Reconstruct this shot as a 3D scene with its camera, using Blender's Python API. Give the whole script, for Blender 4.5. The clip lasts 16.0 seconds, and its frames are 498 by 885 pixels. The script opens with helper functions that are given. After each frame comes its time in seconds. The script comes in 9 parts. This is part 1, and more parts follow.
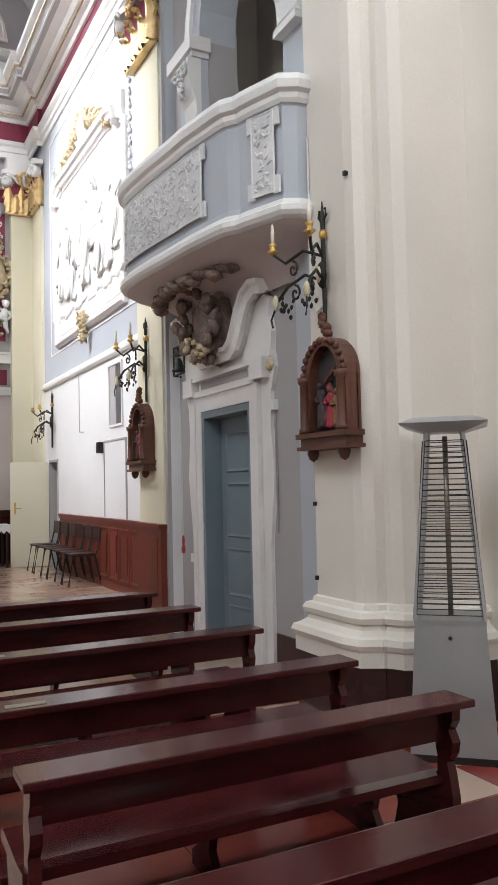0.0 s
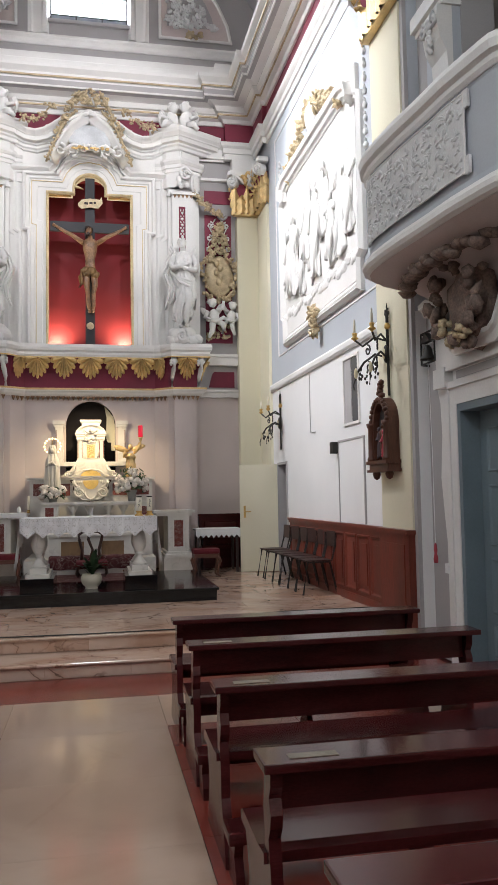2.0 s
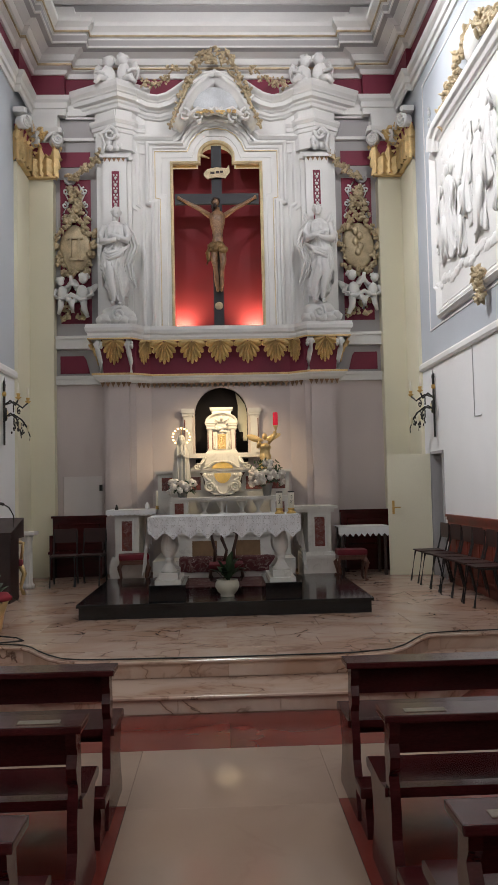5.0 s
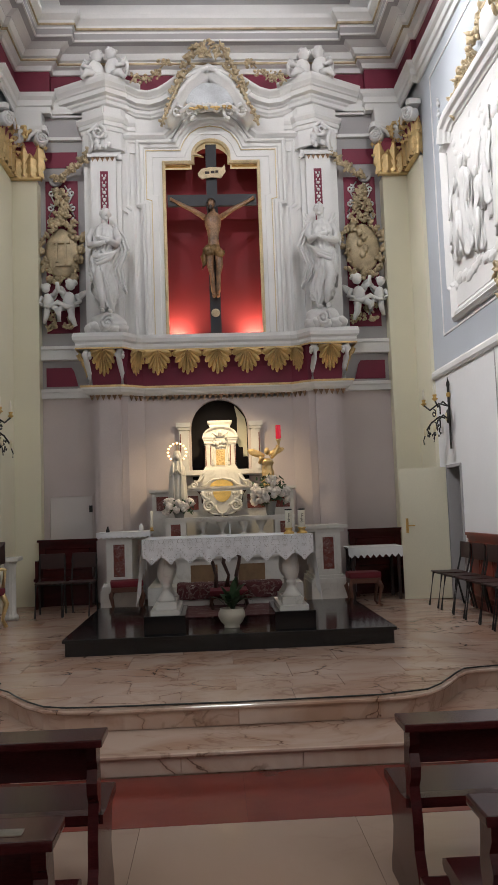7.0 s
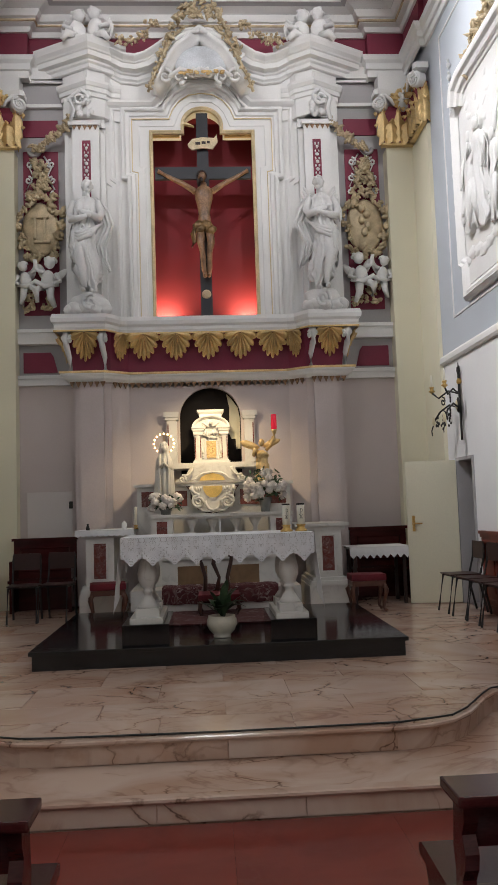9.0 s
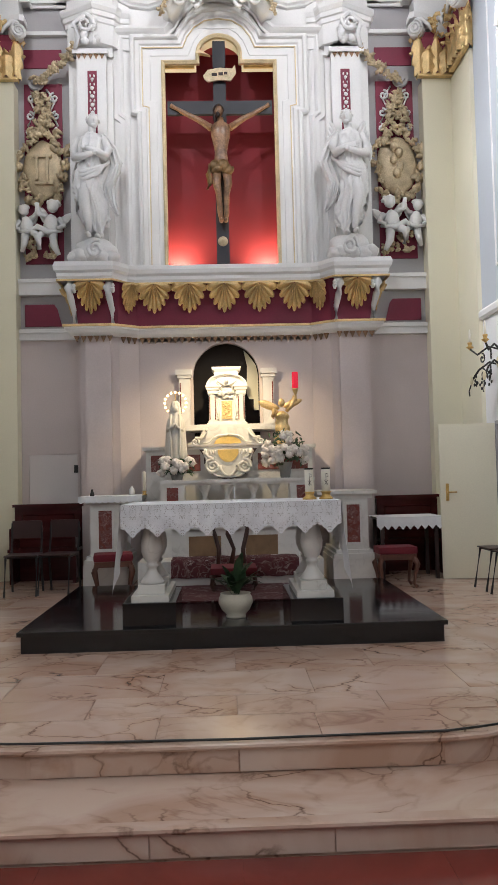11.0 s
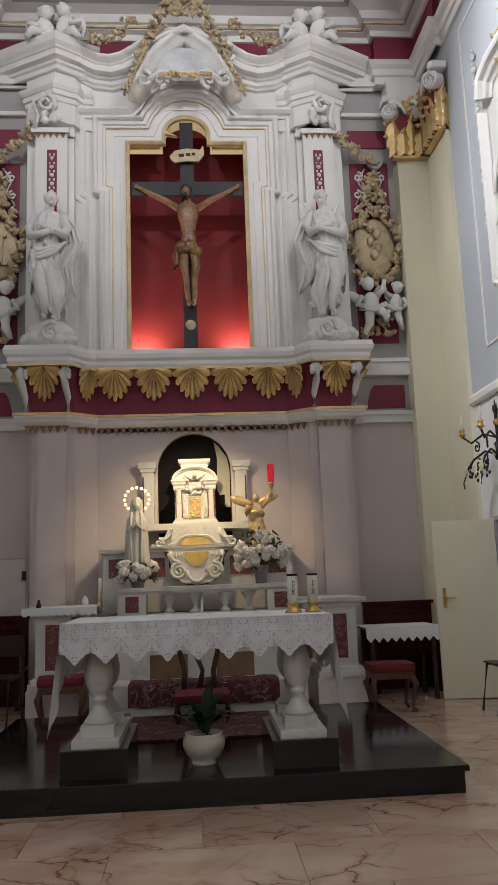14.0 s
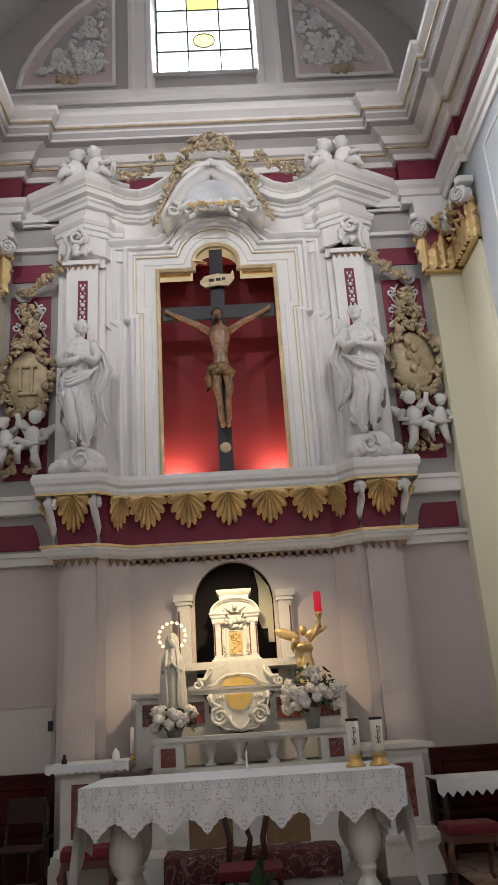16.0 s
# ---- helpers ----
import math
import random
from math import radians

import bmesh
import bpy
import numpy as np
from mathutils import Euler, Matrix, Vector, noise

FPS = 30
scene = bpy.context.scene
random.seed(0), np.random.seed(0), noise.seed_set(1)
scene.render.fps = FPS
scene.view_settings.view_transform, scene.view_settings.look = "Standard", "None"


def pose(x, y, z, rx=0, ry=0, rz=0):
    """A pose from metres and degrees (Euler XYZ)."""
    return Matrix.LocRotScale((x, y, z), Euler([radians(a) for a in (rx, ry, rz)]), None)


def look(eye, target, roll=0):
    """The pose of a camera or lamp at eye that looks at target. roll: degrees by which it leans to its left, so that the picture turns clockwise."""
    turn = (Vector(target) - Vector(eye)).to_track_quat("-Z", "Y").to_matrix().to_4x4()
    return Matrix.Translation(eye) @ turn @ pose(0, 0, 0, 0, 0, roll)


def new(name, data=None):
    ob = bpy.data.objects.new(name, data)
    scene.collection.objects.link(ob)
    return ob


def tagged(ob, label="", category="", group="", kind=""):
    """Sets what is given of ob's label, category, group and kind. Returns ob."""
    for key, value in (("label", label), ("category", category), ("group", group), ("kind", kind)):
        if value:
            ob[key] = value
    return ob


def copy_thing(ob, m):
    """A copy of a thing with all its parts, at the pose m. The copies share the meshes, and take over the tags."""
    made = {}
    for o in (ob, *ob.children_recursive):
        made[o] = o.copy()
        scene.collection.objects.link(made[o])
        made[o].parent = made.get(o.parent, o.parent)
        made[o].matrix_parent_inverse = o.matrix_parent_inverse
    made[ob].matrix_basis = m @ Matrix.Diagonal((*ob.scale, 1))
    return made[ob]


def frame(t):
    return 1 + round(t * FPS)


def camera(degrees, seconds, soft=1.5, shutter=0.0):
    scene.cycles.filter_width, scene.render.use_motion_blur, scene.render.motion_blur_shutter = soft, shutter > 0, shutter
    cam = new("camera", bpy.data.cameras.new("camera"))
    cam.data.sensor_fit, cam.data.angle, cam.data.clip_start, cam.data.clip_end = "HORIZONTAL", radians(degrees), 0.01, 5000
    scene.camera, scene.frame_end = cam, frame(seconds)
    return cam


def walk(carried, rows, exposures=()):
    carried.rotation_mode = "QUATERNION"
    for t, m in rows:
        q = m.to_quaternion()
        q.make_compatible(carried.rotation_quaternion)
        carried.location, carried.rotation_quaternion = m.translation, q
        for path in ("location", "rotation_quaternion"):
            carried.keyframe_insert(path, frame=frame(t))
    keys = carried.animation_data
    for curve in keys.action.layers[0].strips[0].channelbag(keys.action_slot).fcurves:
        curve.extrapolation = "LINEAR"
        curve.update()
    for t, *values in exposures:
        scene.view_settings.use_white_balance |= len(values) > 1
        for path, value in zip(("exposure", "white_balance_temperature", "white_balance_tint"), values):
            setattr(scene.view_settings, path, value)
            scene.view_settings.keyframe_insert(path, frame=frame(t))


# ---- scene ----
cam = camera(35.4, 16.0, soft=1.1)
PATH = [
    (0, (0.134, 0.03, 1.622), (1.03, 1.815, 1.726), -1.3),
    (0.5, (0.081, 0.204, 1.628), (0.927, 2.014, 1.734), -1.3),
    (1, (0.072, 0.385, 1.619), (0.802, 2.243, 1.735), -1.2),
    (1.5, (0.087, 0.612, 1.62), (0.604, 2.54, 1.742), -1.3),
    (2, (0.067, 0.843, 1.581), (0.455, 2.801, 1.712), -1.0),
    (2.5, (0.021, 1.114, 1.571), (0.326, 3.088, 1.671), -1.6),
    (3, (0.014, 1.358, 1.575), (0.167, 3.35, 1.664), -1.2),
    (3.5, (0.031, 1.532, 1.586), (0.125, 3.528, 1.666), -1.1),
    (4, (-0.026, 1.737, 1.616), (0.066, 3.734, 1.693), -1.3),
    (4.5, (-0.02, 1.965, 1.632), (0.056, 3.962, 1.724), -1.2),
    (7, (-0.128, 3.061, 1.589), (-0.032, 5.051, 1.758), -2.0),
    (7.5, (-0.102, 3.271, 1.597), (0.01, 5.261, 1.764), -2.2),
    (8, (-0.087, 3.502, 1.578), (0.024, 5.491, 1.748), -2.1),
    (10.5, (-0.066, 4.55, 1.529), (0.041, 6.543, 1.653), -1.4),
    (11, (-0.033, 4.767, 1.518), (0.028, 6.764, 1.605), -1.4),
    (11.5, (-0.063, 4.964, 1.505), (-0.006, 6.963, 1.534), -1.0),
    (12, (-0.079, 5.132, 1.508), (-0.008, 7.13, 1.482), -1.3),
    (12.5, (-0.039, 5.329, 1.519), (0.034, 7.328, 1.487), -1.6),
    (13, (-0.024, 5.473, 1.521), (0.048, 7.471, 1.537), -1.6),
    (13.5, (-0.022, 5.623, 1.542), (0.098, 7.611, 1.721), -1.7),
    (14, (0.003, 5.754, 1.565), (0.144, 7.72, 1.904), -2.1),
    (14.5, (0.023, 5.901, 1.567), (0.155, 7.851, 1.995), -2.1),
    (15, (-0.011, 6.045, 1.582), (0.117, 7.961, 2.142), -2.7),
    (15.5, (-0.024, 6.156, 1.589), (0.092, 8.056, 2.202), -4.2),
    (16, (0.015, 6.317, 1.592), (0.072, 8.2, 2.264), -3.7),
]
walk(cam, [(t, look(eye, target, roll)) for t, eye, target, roll in PATH],
     exposures=[(0, 0.58, 6150, 10), (1.0, 0.44, 6150, 10), (1.5, 0.18, 6150, 10), (2.0, 0.16, 6200, 10), (2.5, 0.08, 6200, 10), (3.5, 0.0, 6200, 10), (4.5, -0.24, 6250, 10), (7.0, -0.34, 6300, 10), (8.0, -0.34, 6300, 10), (10.5, -0.02, 6100, 10), (11.0, 0.18, 6050, 10), (11.5, 0.20, 6000, 10), (12.5, 0.12, 6000, 10), (13.5, -0.34, 6250, 10), (14.0, -0.50, 6250, 10), (15.0, -0.50, 6300, 10), (15.5, -0.50, 6300, 10), (16.0, -0.36, 6300, 10)])

# ---- light ----
world = bpy.data.worlds.new("sky")
scene.world = world
world.use_nodes = True
wn = world.node_tree
sky = wn.nodes.new("ShaderNodeTexSky")
sky.sky_type, sky.sun_disc = "NISHITA", False
sky.sun_elevation, sky.sun_rotation = radians(38), radians(150)
wn.links.new(sky.outputs[0], wn.nodes["Background"].inputs[0])
wn.nodes["Background"].inputs[1].default_value = 0.12


def area_lamp(name, m, sx, sy, watts, color=(1, 1, 1)):
    d = bpy.data.lights.new(name, "AREA")
    d.shape, d.size, d.size_y, d.energy, d.color = "RECTANGLE", sx, sy, watts, color
    ob = new(name, d)
    ob.matrix_world = m
    return ob


def spot_lamp(name, eye, target, watts, degrees, color=(1, 1, 1), radius=0.04, blend=0.6):
    d = bpy.data.lights.new(name, "SPOT")
    d.energy, d.spot_size, d.spot_blend, d.color, d.shadow_soft_size = watts, radians(degrees), blend, color, radius
    ob = new(name, d)
    ob.matrix_world = look(eye, target)
    return ob


# area lamps standing in for daylight: the chancel lunette first
area_lamp("daylight_standin", look((0, 15.2, 11.1), (0, 8, 8.6)), 1.3, 1.5, 170, (0.93, 0.97, 1.0))
# nave lamps are added: their side and rear windows are unseen
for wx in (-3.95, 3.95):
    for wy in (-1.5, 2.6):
        area_lamp("daylight_standin", look((wx, wy, 9.2), (0, wy + 0.3, 3.0)), 1.6, 2.0, 138, (0.92, 0.97, 1.0))
area_lamp("daylight_standin", look((0, -5.8, 8.2), (0, 6, 3)), 2.4, 3.0, 45, (0.96, 0.97, 1.0))
# flood lamp on the cornice that lights the stucco relief, and its partner
for wy in (10.5, 12.1):
    spot_lamp("relief_flood", (2.05, wy, 8.75), (3.12, wy, 6.3), 130, 66, (1.0, 0.98, 0.97), 0.08, 0.8)
# unseen assumed floods on both cornices, across the chancel and up to the retable
for sx, watts in ((-1, 2200), (1, 1000)):
    spot_lamp("assumed_cornice_flood", (sx * 2.45, 10.4, 9.25), (-sx * 3.1, 11.2, 5.5), watts, 63, (1.0, 0.965, 0.955), 0.08, 0.75)
    # added to brighten the upper retable; no fitting is known here
    spot_lamp("assumed_cornice_flood", (sx * 2.45, 9.0, 9.25), (sx * 0.3, 15.0, 7.4), 560, 58, (1.0, 0.96, 0.95), 0.08, 0.9)
# warm lamps at the foot of the red niche and over the tabernacle
for sx in (-1, 1):
    spot_lamp("niche_lamp", (sx * 0.62, 15.34, 4.31), (sx * 0.56, 15.50, 4.8), 115, 150, (1.0, 0.78, 0.40), 0.03, 0.9)
spot_lamp("tabernacle_lamp", (0.0, 13.75, 3.20), (0.0, 14.6, 1.9), 105, 118, (1.0, 0.76, 0.44), 0.03, 0.9)
spot_lamp("tabernacle_lamp", (-0.1, 13.75, 3.20), (0.0, 14.45, 1.95), 44, 46, (1.0, 0.76, 0.40), 0.03, 0.8)

# ---- building kit ----
def part(name, bm, material, parent=None, label="", smooth=False):
    me = bpy.data.meshes.new(name)
    bm.to_mesh(me)
    bm.free()
    if smooth:
        me.polygons.foreach_set("use_smooth", [True] * len(me.polygons))
    me.materials.append(material)
    ob = new(name, me)
    if parent:
        ob.parent = parent
    if label:
        ob["label"] = label
    return ob


def thing(name, label, category, group="", kind="", at=None):
    ob = new(name)
    ob.empty_display_size = 0.1
    if at is not None:
        ob.matrix_world = at
    return tagged(ob, label, category, group, kind)


def box(bm, x0, x1, y0, y1, z0, z1, m=None, bevel=0.0):
    vs = [bm.verts.new((x, y, z)) for x in (x0, x1) for y in (y0, y1) for z in (z0, z1)]
    fs = [bm.faces.new([vs[i] for i in f]) for f in ((0, 1, 3, 2), (4, 6, 7, 5), (0, 4, 5, 1), (2, 3, 7, 6), (0, 2, 6, 4), (1, 5, 7, 3))]
    if bevel:
        es = list({e for f in fs for e in f.edges})
        r = bmesh.ops.bevel(bm, geom=es, offset=bevel, segments=2, profile=0.7, affect="EDGES")
        vs = list({v for f in r["faces"] for v in f.verts} | {v for v in vs if v.is_valid})
    if m is not None:
        for v in vs:
            v.co = m @ v.co
    return bm


def boxes(rows, bevel=0.0):
    bm = bmesh.new()
    for r in rows:
        box(bm, *r, bevel=bevel)
    return bm


def prism(bm, outline, lo, hi, plane="xz", m=None):
    """A closed outline pushed from lo to hi along the third axis."""
    def at(a, b, c):
        p = Vector((a, c, b)) if plane == "xz" else Vector((c, a, b)) if plane == "yz" else Vector((a, b, c))
        return m @ p if m is not None else p
    n = len(outline)
    lower = [bm.verts.new(at(a, b, lo)) for a, b in outline]
    upper = [bm.verts.new(at(a, b, hi)) for a, b in outline]
    for i in range(n):
        j = (i + 1) % n
        bm.faces.new((lower[i], lower[j], upper[j], upper[i]))
    bm.faces.new(lower[::-1])
    bm.faces.new(upper)
    bmesh.ops.recalc_face_normals(bm, faces=bm.faces[:])
    return bm


def lathe(bm, profile, segments=16, m=None, arc=360):
    """Profile of (radius, z) turned about z."""
    rings = []
    full = arc == 360
    count = segments if full else segments + 1
    for r, z in profile:
        ring = []
        for k in range(count):
            a = radians(arc) * k / segments
            p = Vector((r * math.cos(a), r * math.sin(a), z))
            ring.append(bm.verts.new(m @ p if m is not None else p))
        rings.append(ring)
    for a, b in zip(rings, rings[1:]):
        for k in range(segments):
            j = (k + 1) % count
            bm.faces.new((a[k], a[j], b[j], b[k]))
    if full:
        for ring, flip in ((rings[0], True), (rings[-1], False)):
            bm.faces.new(ring[::-1] if flip else ring)
    return bm


def tube(bm, points, radius, sides=6, taper=None, m=None):
    """A round bar along points; taper: radius factors along it."""
    pts = [Vector(p) for p in points]
    rings = []
    for i, p in enumerate(pts):
        d = (pts[min(i + 1, len(pts) - 1)] - pts[max(i - 1, 0)]).normalized()
        side = d.orthogonal().normalized() if abs(d.z) > 0.95 else d.cross(Vector((0, 0, 1))).normalized()
        up = side.cross(d)
        r = radius * (taper[i] if taper else 1)
        ring = []
        for k in range(sides):
            a = math.tau * k / sides
            q = p + r * (math.cos(a) * side + math.sin(a) * up)
            ring.append(bm.verts.new(m @ q if m is not None else q))
        rings.append(ring)
    for a, b in zip(rings, rings[1:]):
        for k in range(sides):
            bm.faces.new((a[k], a[(k + 1) % sides], b[(k + 1) % sides], b[k]))
    bm.faces.new(rings[0][::-1])
    bm.faces.new(rings[-1])
    return bm


def sweep(bm, path, profile, closed=False, plane="xy", at=0.0, m=None):
    """A moulding: profile of (out, up) run along path with mitred corners.
    plane xy: path in plan, out to the right of the way, up is z (+at).
    plane xz: path in elevation on the wall y=at, profile (sideways to the right, out towards -y)."""
    n = len(path)
    pts = [Vector((a, b)) for a, b in path]
    rows = []
    for i, p in enumerate(pts):
        before = pts[i - 1] if (i or closed) else None
        after = pts[(i + 1) % n] if (i < n - 1 or closed) else None
        d0 = (p - before).normalized() if before is not None else (after - p).normalized()
        d1 = (after - p).normalized() if after is not None else d0
        n0, n1 = Vector((d0.y, -d0.x)), Vector((d1.y, -d1.x))
        mid = n0 + n1
        mid = mid / max(mid.dot(n0), 0.25) if mid.length > 1e-6 else n0
        row = []
        for o, u in profile:
            q = p + mid * o
            v = Vector((q.x, q.y, u + at)) if plane == "xy" else Vector((q.x, at - u, q.y)) if plane == "xz" else Vector((at - u, q.x, q.y))
            row.append(bm.verts.new(m @ v if m is not None else v))
        rows.append(row)
    k = len(profile)
    for i in range(n if closed else n - 1):
        a, b = rows[i], rows[(i + 1) % n]
        for j in range(k - 1):
            bm.faces.new((a[j], a[j + 1], b[j + 1], b[j]))
    if not closed:
        for row in (rows[0], rows[-1]):
            if k > 2:
                bm.faces.new(row)
    bmesh.ops.recalc_face_normals(bm, faces=bm.faces[:])
    return bm


def blob(bm, m, rough=0.25, freq=3.0, detail=2, seed=0.0):
    """A carved lump: a small ball pushed in and out by noise, laid by m."""
    r = bmesh.ops.create_icosphere(bm, subdivisions=detail, radius=1.0)
    off = Vector((seed * 7.3, seed * 3.1, seed * 5.7))
    for v in r["verts"]:
        k = 1 + rough * noise.noise(v.co * freq + off)
        v.co = m @ (v.co * k)
    return bm


def trs(x, y, z, sx=1, sy=None, sz=None, rx=0, ry=0, rz=0):
    sy, sz = sx if sy is None else sy, sx if sz is None else sz
    return pose(x, y, z, rx, ry, rz) @ Matrix.Diagonal((sx, sy, sz, 1))


def scroll(cx, cz, r, turns=1.4, start=0.0, hand=1, steps=18):
    """Points of a volute in the plane x, z."""
    out = []
    for k in range(steps + 1):
        f = k / steps
        a = radians(start) + hand * math.tau * turns * f
        rr = r * (1 - 0.85 * f)
        out.append((cx + rr * math.cos(a), 0.0, cz + rr * math.sin(a)))
    return out


def arc(cx, cz, r, a0, a1, steps=12, rz=None):
    rz = r if rz is None else rz
    return [(cx + r * math.cos(radians(a0 + (a1 - a0) * k / steps)), cz + rz * math.sin(radians(a0 + (a1 - a0) * k / steps))) for k in range(steps + 1)]


def sprig(bm, x, y, z, r, rng, n=3):
    """A small tuft of carved leaves, thin and pointed, turned every way."""
    for _ in range(n):
        d = Vector((rng.uniform(-1, 1), rng.uniform(-0.6, 0.2), rng.uniform(-1, 1)))
        blob(bm, trs(x + d.x * r * 0.6, y + d.y * r * 0.6, z + d.z * r * 0.6, r * 0.55, r * 0.35, r * rng.uniform(0.8, 1.3), rng.uniform(-50, 50), rng.uniform(-90, 90), 0), 0.5, 3, 1, rng.random() * 9)


# ---- materials ----
def material(name, color, rough=0.6, metal=0.0, vary=0.12, scale=6.0, grain=60.0, bump=0.15, other=None, spec=0.5, depth=0.01, streak=1.0):
    mt = bpy.data.materials.new(name)
    mt.use_nodes = True
    nt = mt.node_tree
    b = nt.nodes["Principled BSDF"]
    pos = nt.nodes.new("ShaderNodeNewGeometry")
    mapping = nt.nodes.new("ShaderNodeMapping")
    mapping.inputs["Scale"].default_value = (1, 1, 1 / streak)
    nt.links.new(pos.outputs["Position"], mapping.inputs["Vector"])
    big, fine = nt.nodes.new("ShaderNodeTexNoise"), nt.nodes.new("ShaderNodeTexNoise")
    big.inputs["Scale"].default_value, big.inputs["Detail"].default_value = scale * 0.35, 6
    fine.inputs["Scale"].default_value, fine.inputs["Detail"].default_value = grain, 3
    for t in (big, fine):
        nt.links.new(mapping.outputs[0], t.inputs["Vector"])
    mix, mix2 = nt.nodes.new("ShaderNodeMix"), nt.nodes.new("ShaderNodeMix")
    mix.data_type = mix2.data_type = "RGBA"
    dark = other or tuple(c * (1 - vary) for c in color)
    lite = tuple(min(1, c * (1 + vary * 0.6)) for c in color)
    mix.inputs[6].default_value, mix.inputs[7].default_value = (*dark, 1), (*lite, 1)
    ramp = nt.nodes.new("ShaderNodeMapRange")
    ramp.inputs[1].default_value, ramp.inputs[2].default_value = 0.32, 0.68
    nt.links.new(big.outputs[0], ramp.inputs[0])
    nt.links.new(ramp.outputs[0], mix.inputs[0])
    mix2.blend_type = "MULTIPLY"
    mix2.inputs[0].default_value = min(1, vary * 2.0)
    nt.links.new(mix.outputs[2], mix2.inputs[6])
    nt.links.new(fine.outputs[0], mix2.inputs[7])
    gain = nt.nodes.new("ShaderNodeMix")
    gain.data_type, gain.blend_type = "RGBA", "MULTIPLY"
    gain.inputs[0].default_value = 1.0
    g = 1 + min(1, vary * 2.0) * 0.9
    gain.inputs[7].default_value = (g, g, g, 1)
    nt.links.new(mix2.outputs[2], gain.inputs[6])
    nt.links.new(gain.outputs[2], b.inputs["Base Color"])
    rr = nt.nodes.new("ShaderNodeMapRange")
    rr.inputs[3].default_value, rr.inputs[4].default_value = max(0.02, rough - 0.12), min(1, rough + 0.12)
    nt.links.new(big.outputs[0], rr.inputs[0])
    nt.links.new(rr.outputs[0], b.inputs["Roughness"])
    b.inputs["Metallic"].default_value = metal
    b.inputs["Specular IOR Level"].default_value = spec
    if bump:
        bp = nt.nodes.new("ShaderNodeBump")
        bp.inputs["Strength"].default_value, bp.inputs["Distance"].default_value = bump, depth
        nt.links.new(fine.outputs[0], bp.inputs["Height"])
        nt.links.new(bp.outputs[0], b.inputs["Normal"])
    return mt


def marble(name, ground, vein, rough=0.15, scale=1.2, width=0.06, second=None, amount=0.5):
    """Polished stone: clouded ground, broken dark veins from a warped noise, each slab varied by Object Info's Random."""
    mt = bpy.data.materials.new(name)
    mt.use_nodes = True
    nt = mt.node_tree
    b = nt.nodes["Principled BSDF"]
    pos = nt.nodes.new("ShaderNodeNewGeometry")
    info = nt.nodes.new("ShaderNodeObjectInfo")
    shift = nt.nodes.new("ShaderNodeVectorMath")
    shift.operation = "MULTIPLY_ADD"
    mul = nt.nodes.new("ShaderNodeMath")
    mul.operation, mul.inputs[1].default_value = "MULTIPLY", 0.9
    nt.links.new(info.outputs["Random"], mul.inputs[0])
    comb = nt.nodes.new("ShaderNodeCombineXYZ")
    for i in range(3):
        nt.links.new(mul.outputs[0], comb.inputs[i])
    shift.inputs[1].default_value = (1, 1.3, 1.1)
    nt.links.new(pos.outputs["Position"], shift.inputs[0])
    nt.links.new(comb.outputs[0], shift.inputs[2])
    cloud = nt.nodes.new("ShaderNodeTexNoise")
    cloud.inputs["Scale"].default_value, cloud.inputs["Detail"].default_value, cloud.inputs["Distortion"].default_value = scale * 0.9, 8, 1.2
    veins = nt.nodes.new("ShaderNodeTexNoise")
    veins.inputs["Scale"].default_value, veins.inputs["Detail"].default_value, veins.inputs["Distortion"].default_value = scale, 9, 1.8
    for t in (cloud, veins):
        nt.links.new(shift.outputs[0], t.inputs["Vector"])
    away = nt.nodes.new("ShaderNodeMath")
    away.operation, away.inputs[1].default_value = "SUBTRACT", 0.5
    nt.links.new(veins.outputs[0], away.inputs[0])
    ab = nt.nodes.new("ShaderNodeMath")
    ab.operation = "ABSOLUTE"
    nt.links.new(away.outputs[0], ab.inputs[0])
    line = nt.nodes.new("ShaderNodeMapRange")
    line.inputs[1].default_value, line.inputs[2].default_value = 0.0, width
    line.inputs[3].default_value, line.inputs[4].default_value = amount, 0.0
    nt.links.new(ab.outputs[0], line.inputs[0])
    base = nt.nodes.new("ShaderNodeMix")
    base.data_type = "RGBA"
    base.inputs[6].default_value, base.inputs[7].default_value = (*ground, 1), (*(second or tuple(c * 0.8 for c in ground)), 1)
    cr = nt.nodes.new("ShaderNodeMapRange")
    cr.inputs[1].default_value, cr.inputs[2].default_value = 0.4, 0.66
    nt.links.new(cloud.outputs[0], cr.inputs[0])
    nt.links.new(cr.outputs[0], base.inputs[0])
    mix = nt.nodes.new("ShaderNodeMix")
    mix.data_type = "RGBA"
    mix.inputs[7].default_value = (*vein, 1)
    nt.links.new(base.outputs[2], mix.inputs[6])
    broken = nt.nodes.new("ShaderNodeMath")
    broken.operation = "MULTIPLY"
    nt.links.new(line.outputs[0], broken.inputs[0])
    nt.links.new(cr.outputs[0], broken.inputs[1])
    nt.links.new(broken.outputs[0], mix.inputs[0])
    nt.links.new(mix.outputs[2], b.inputs["Base Color"])
    rr = nt.nodes.new("ShaderNodeMapRange")
    rr.inputs[3].default_value, rr.inputs[4].default_value = max(0.03, rough - 0.08), rough + 0.12
    nt.links.new(cloud.outputs[0], rr.inputs[0])
    nt.links.new(rr.outputs[0], b.inputs["Roughness"])
    return mt


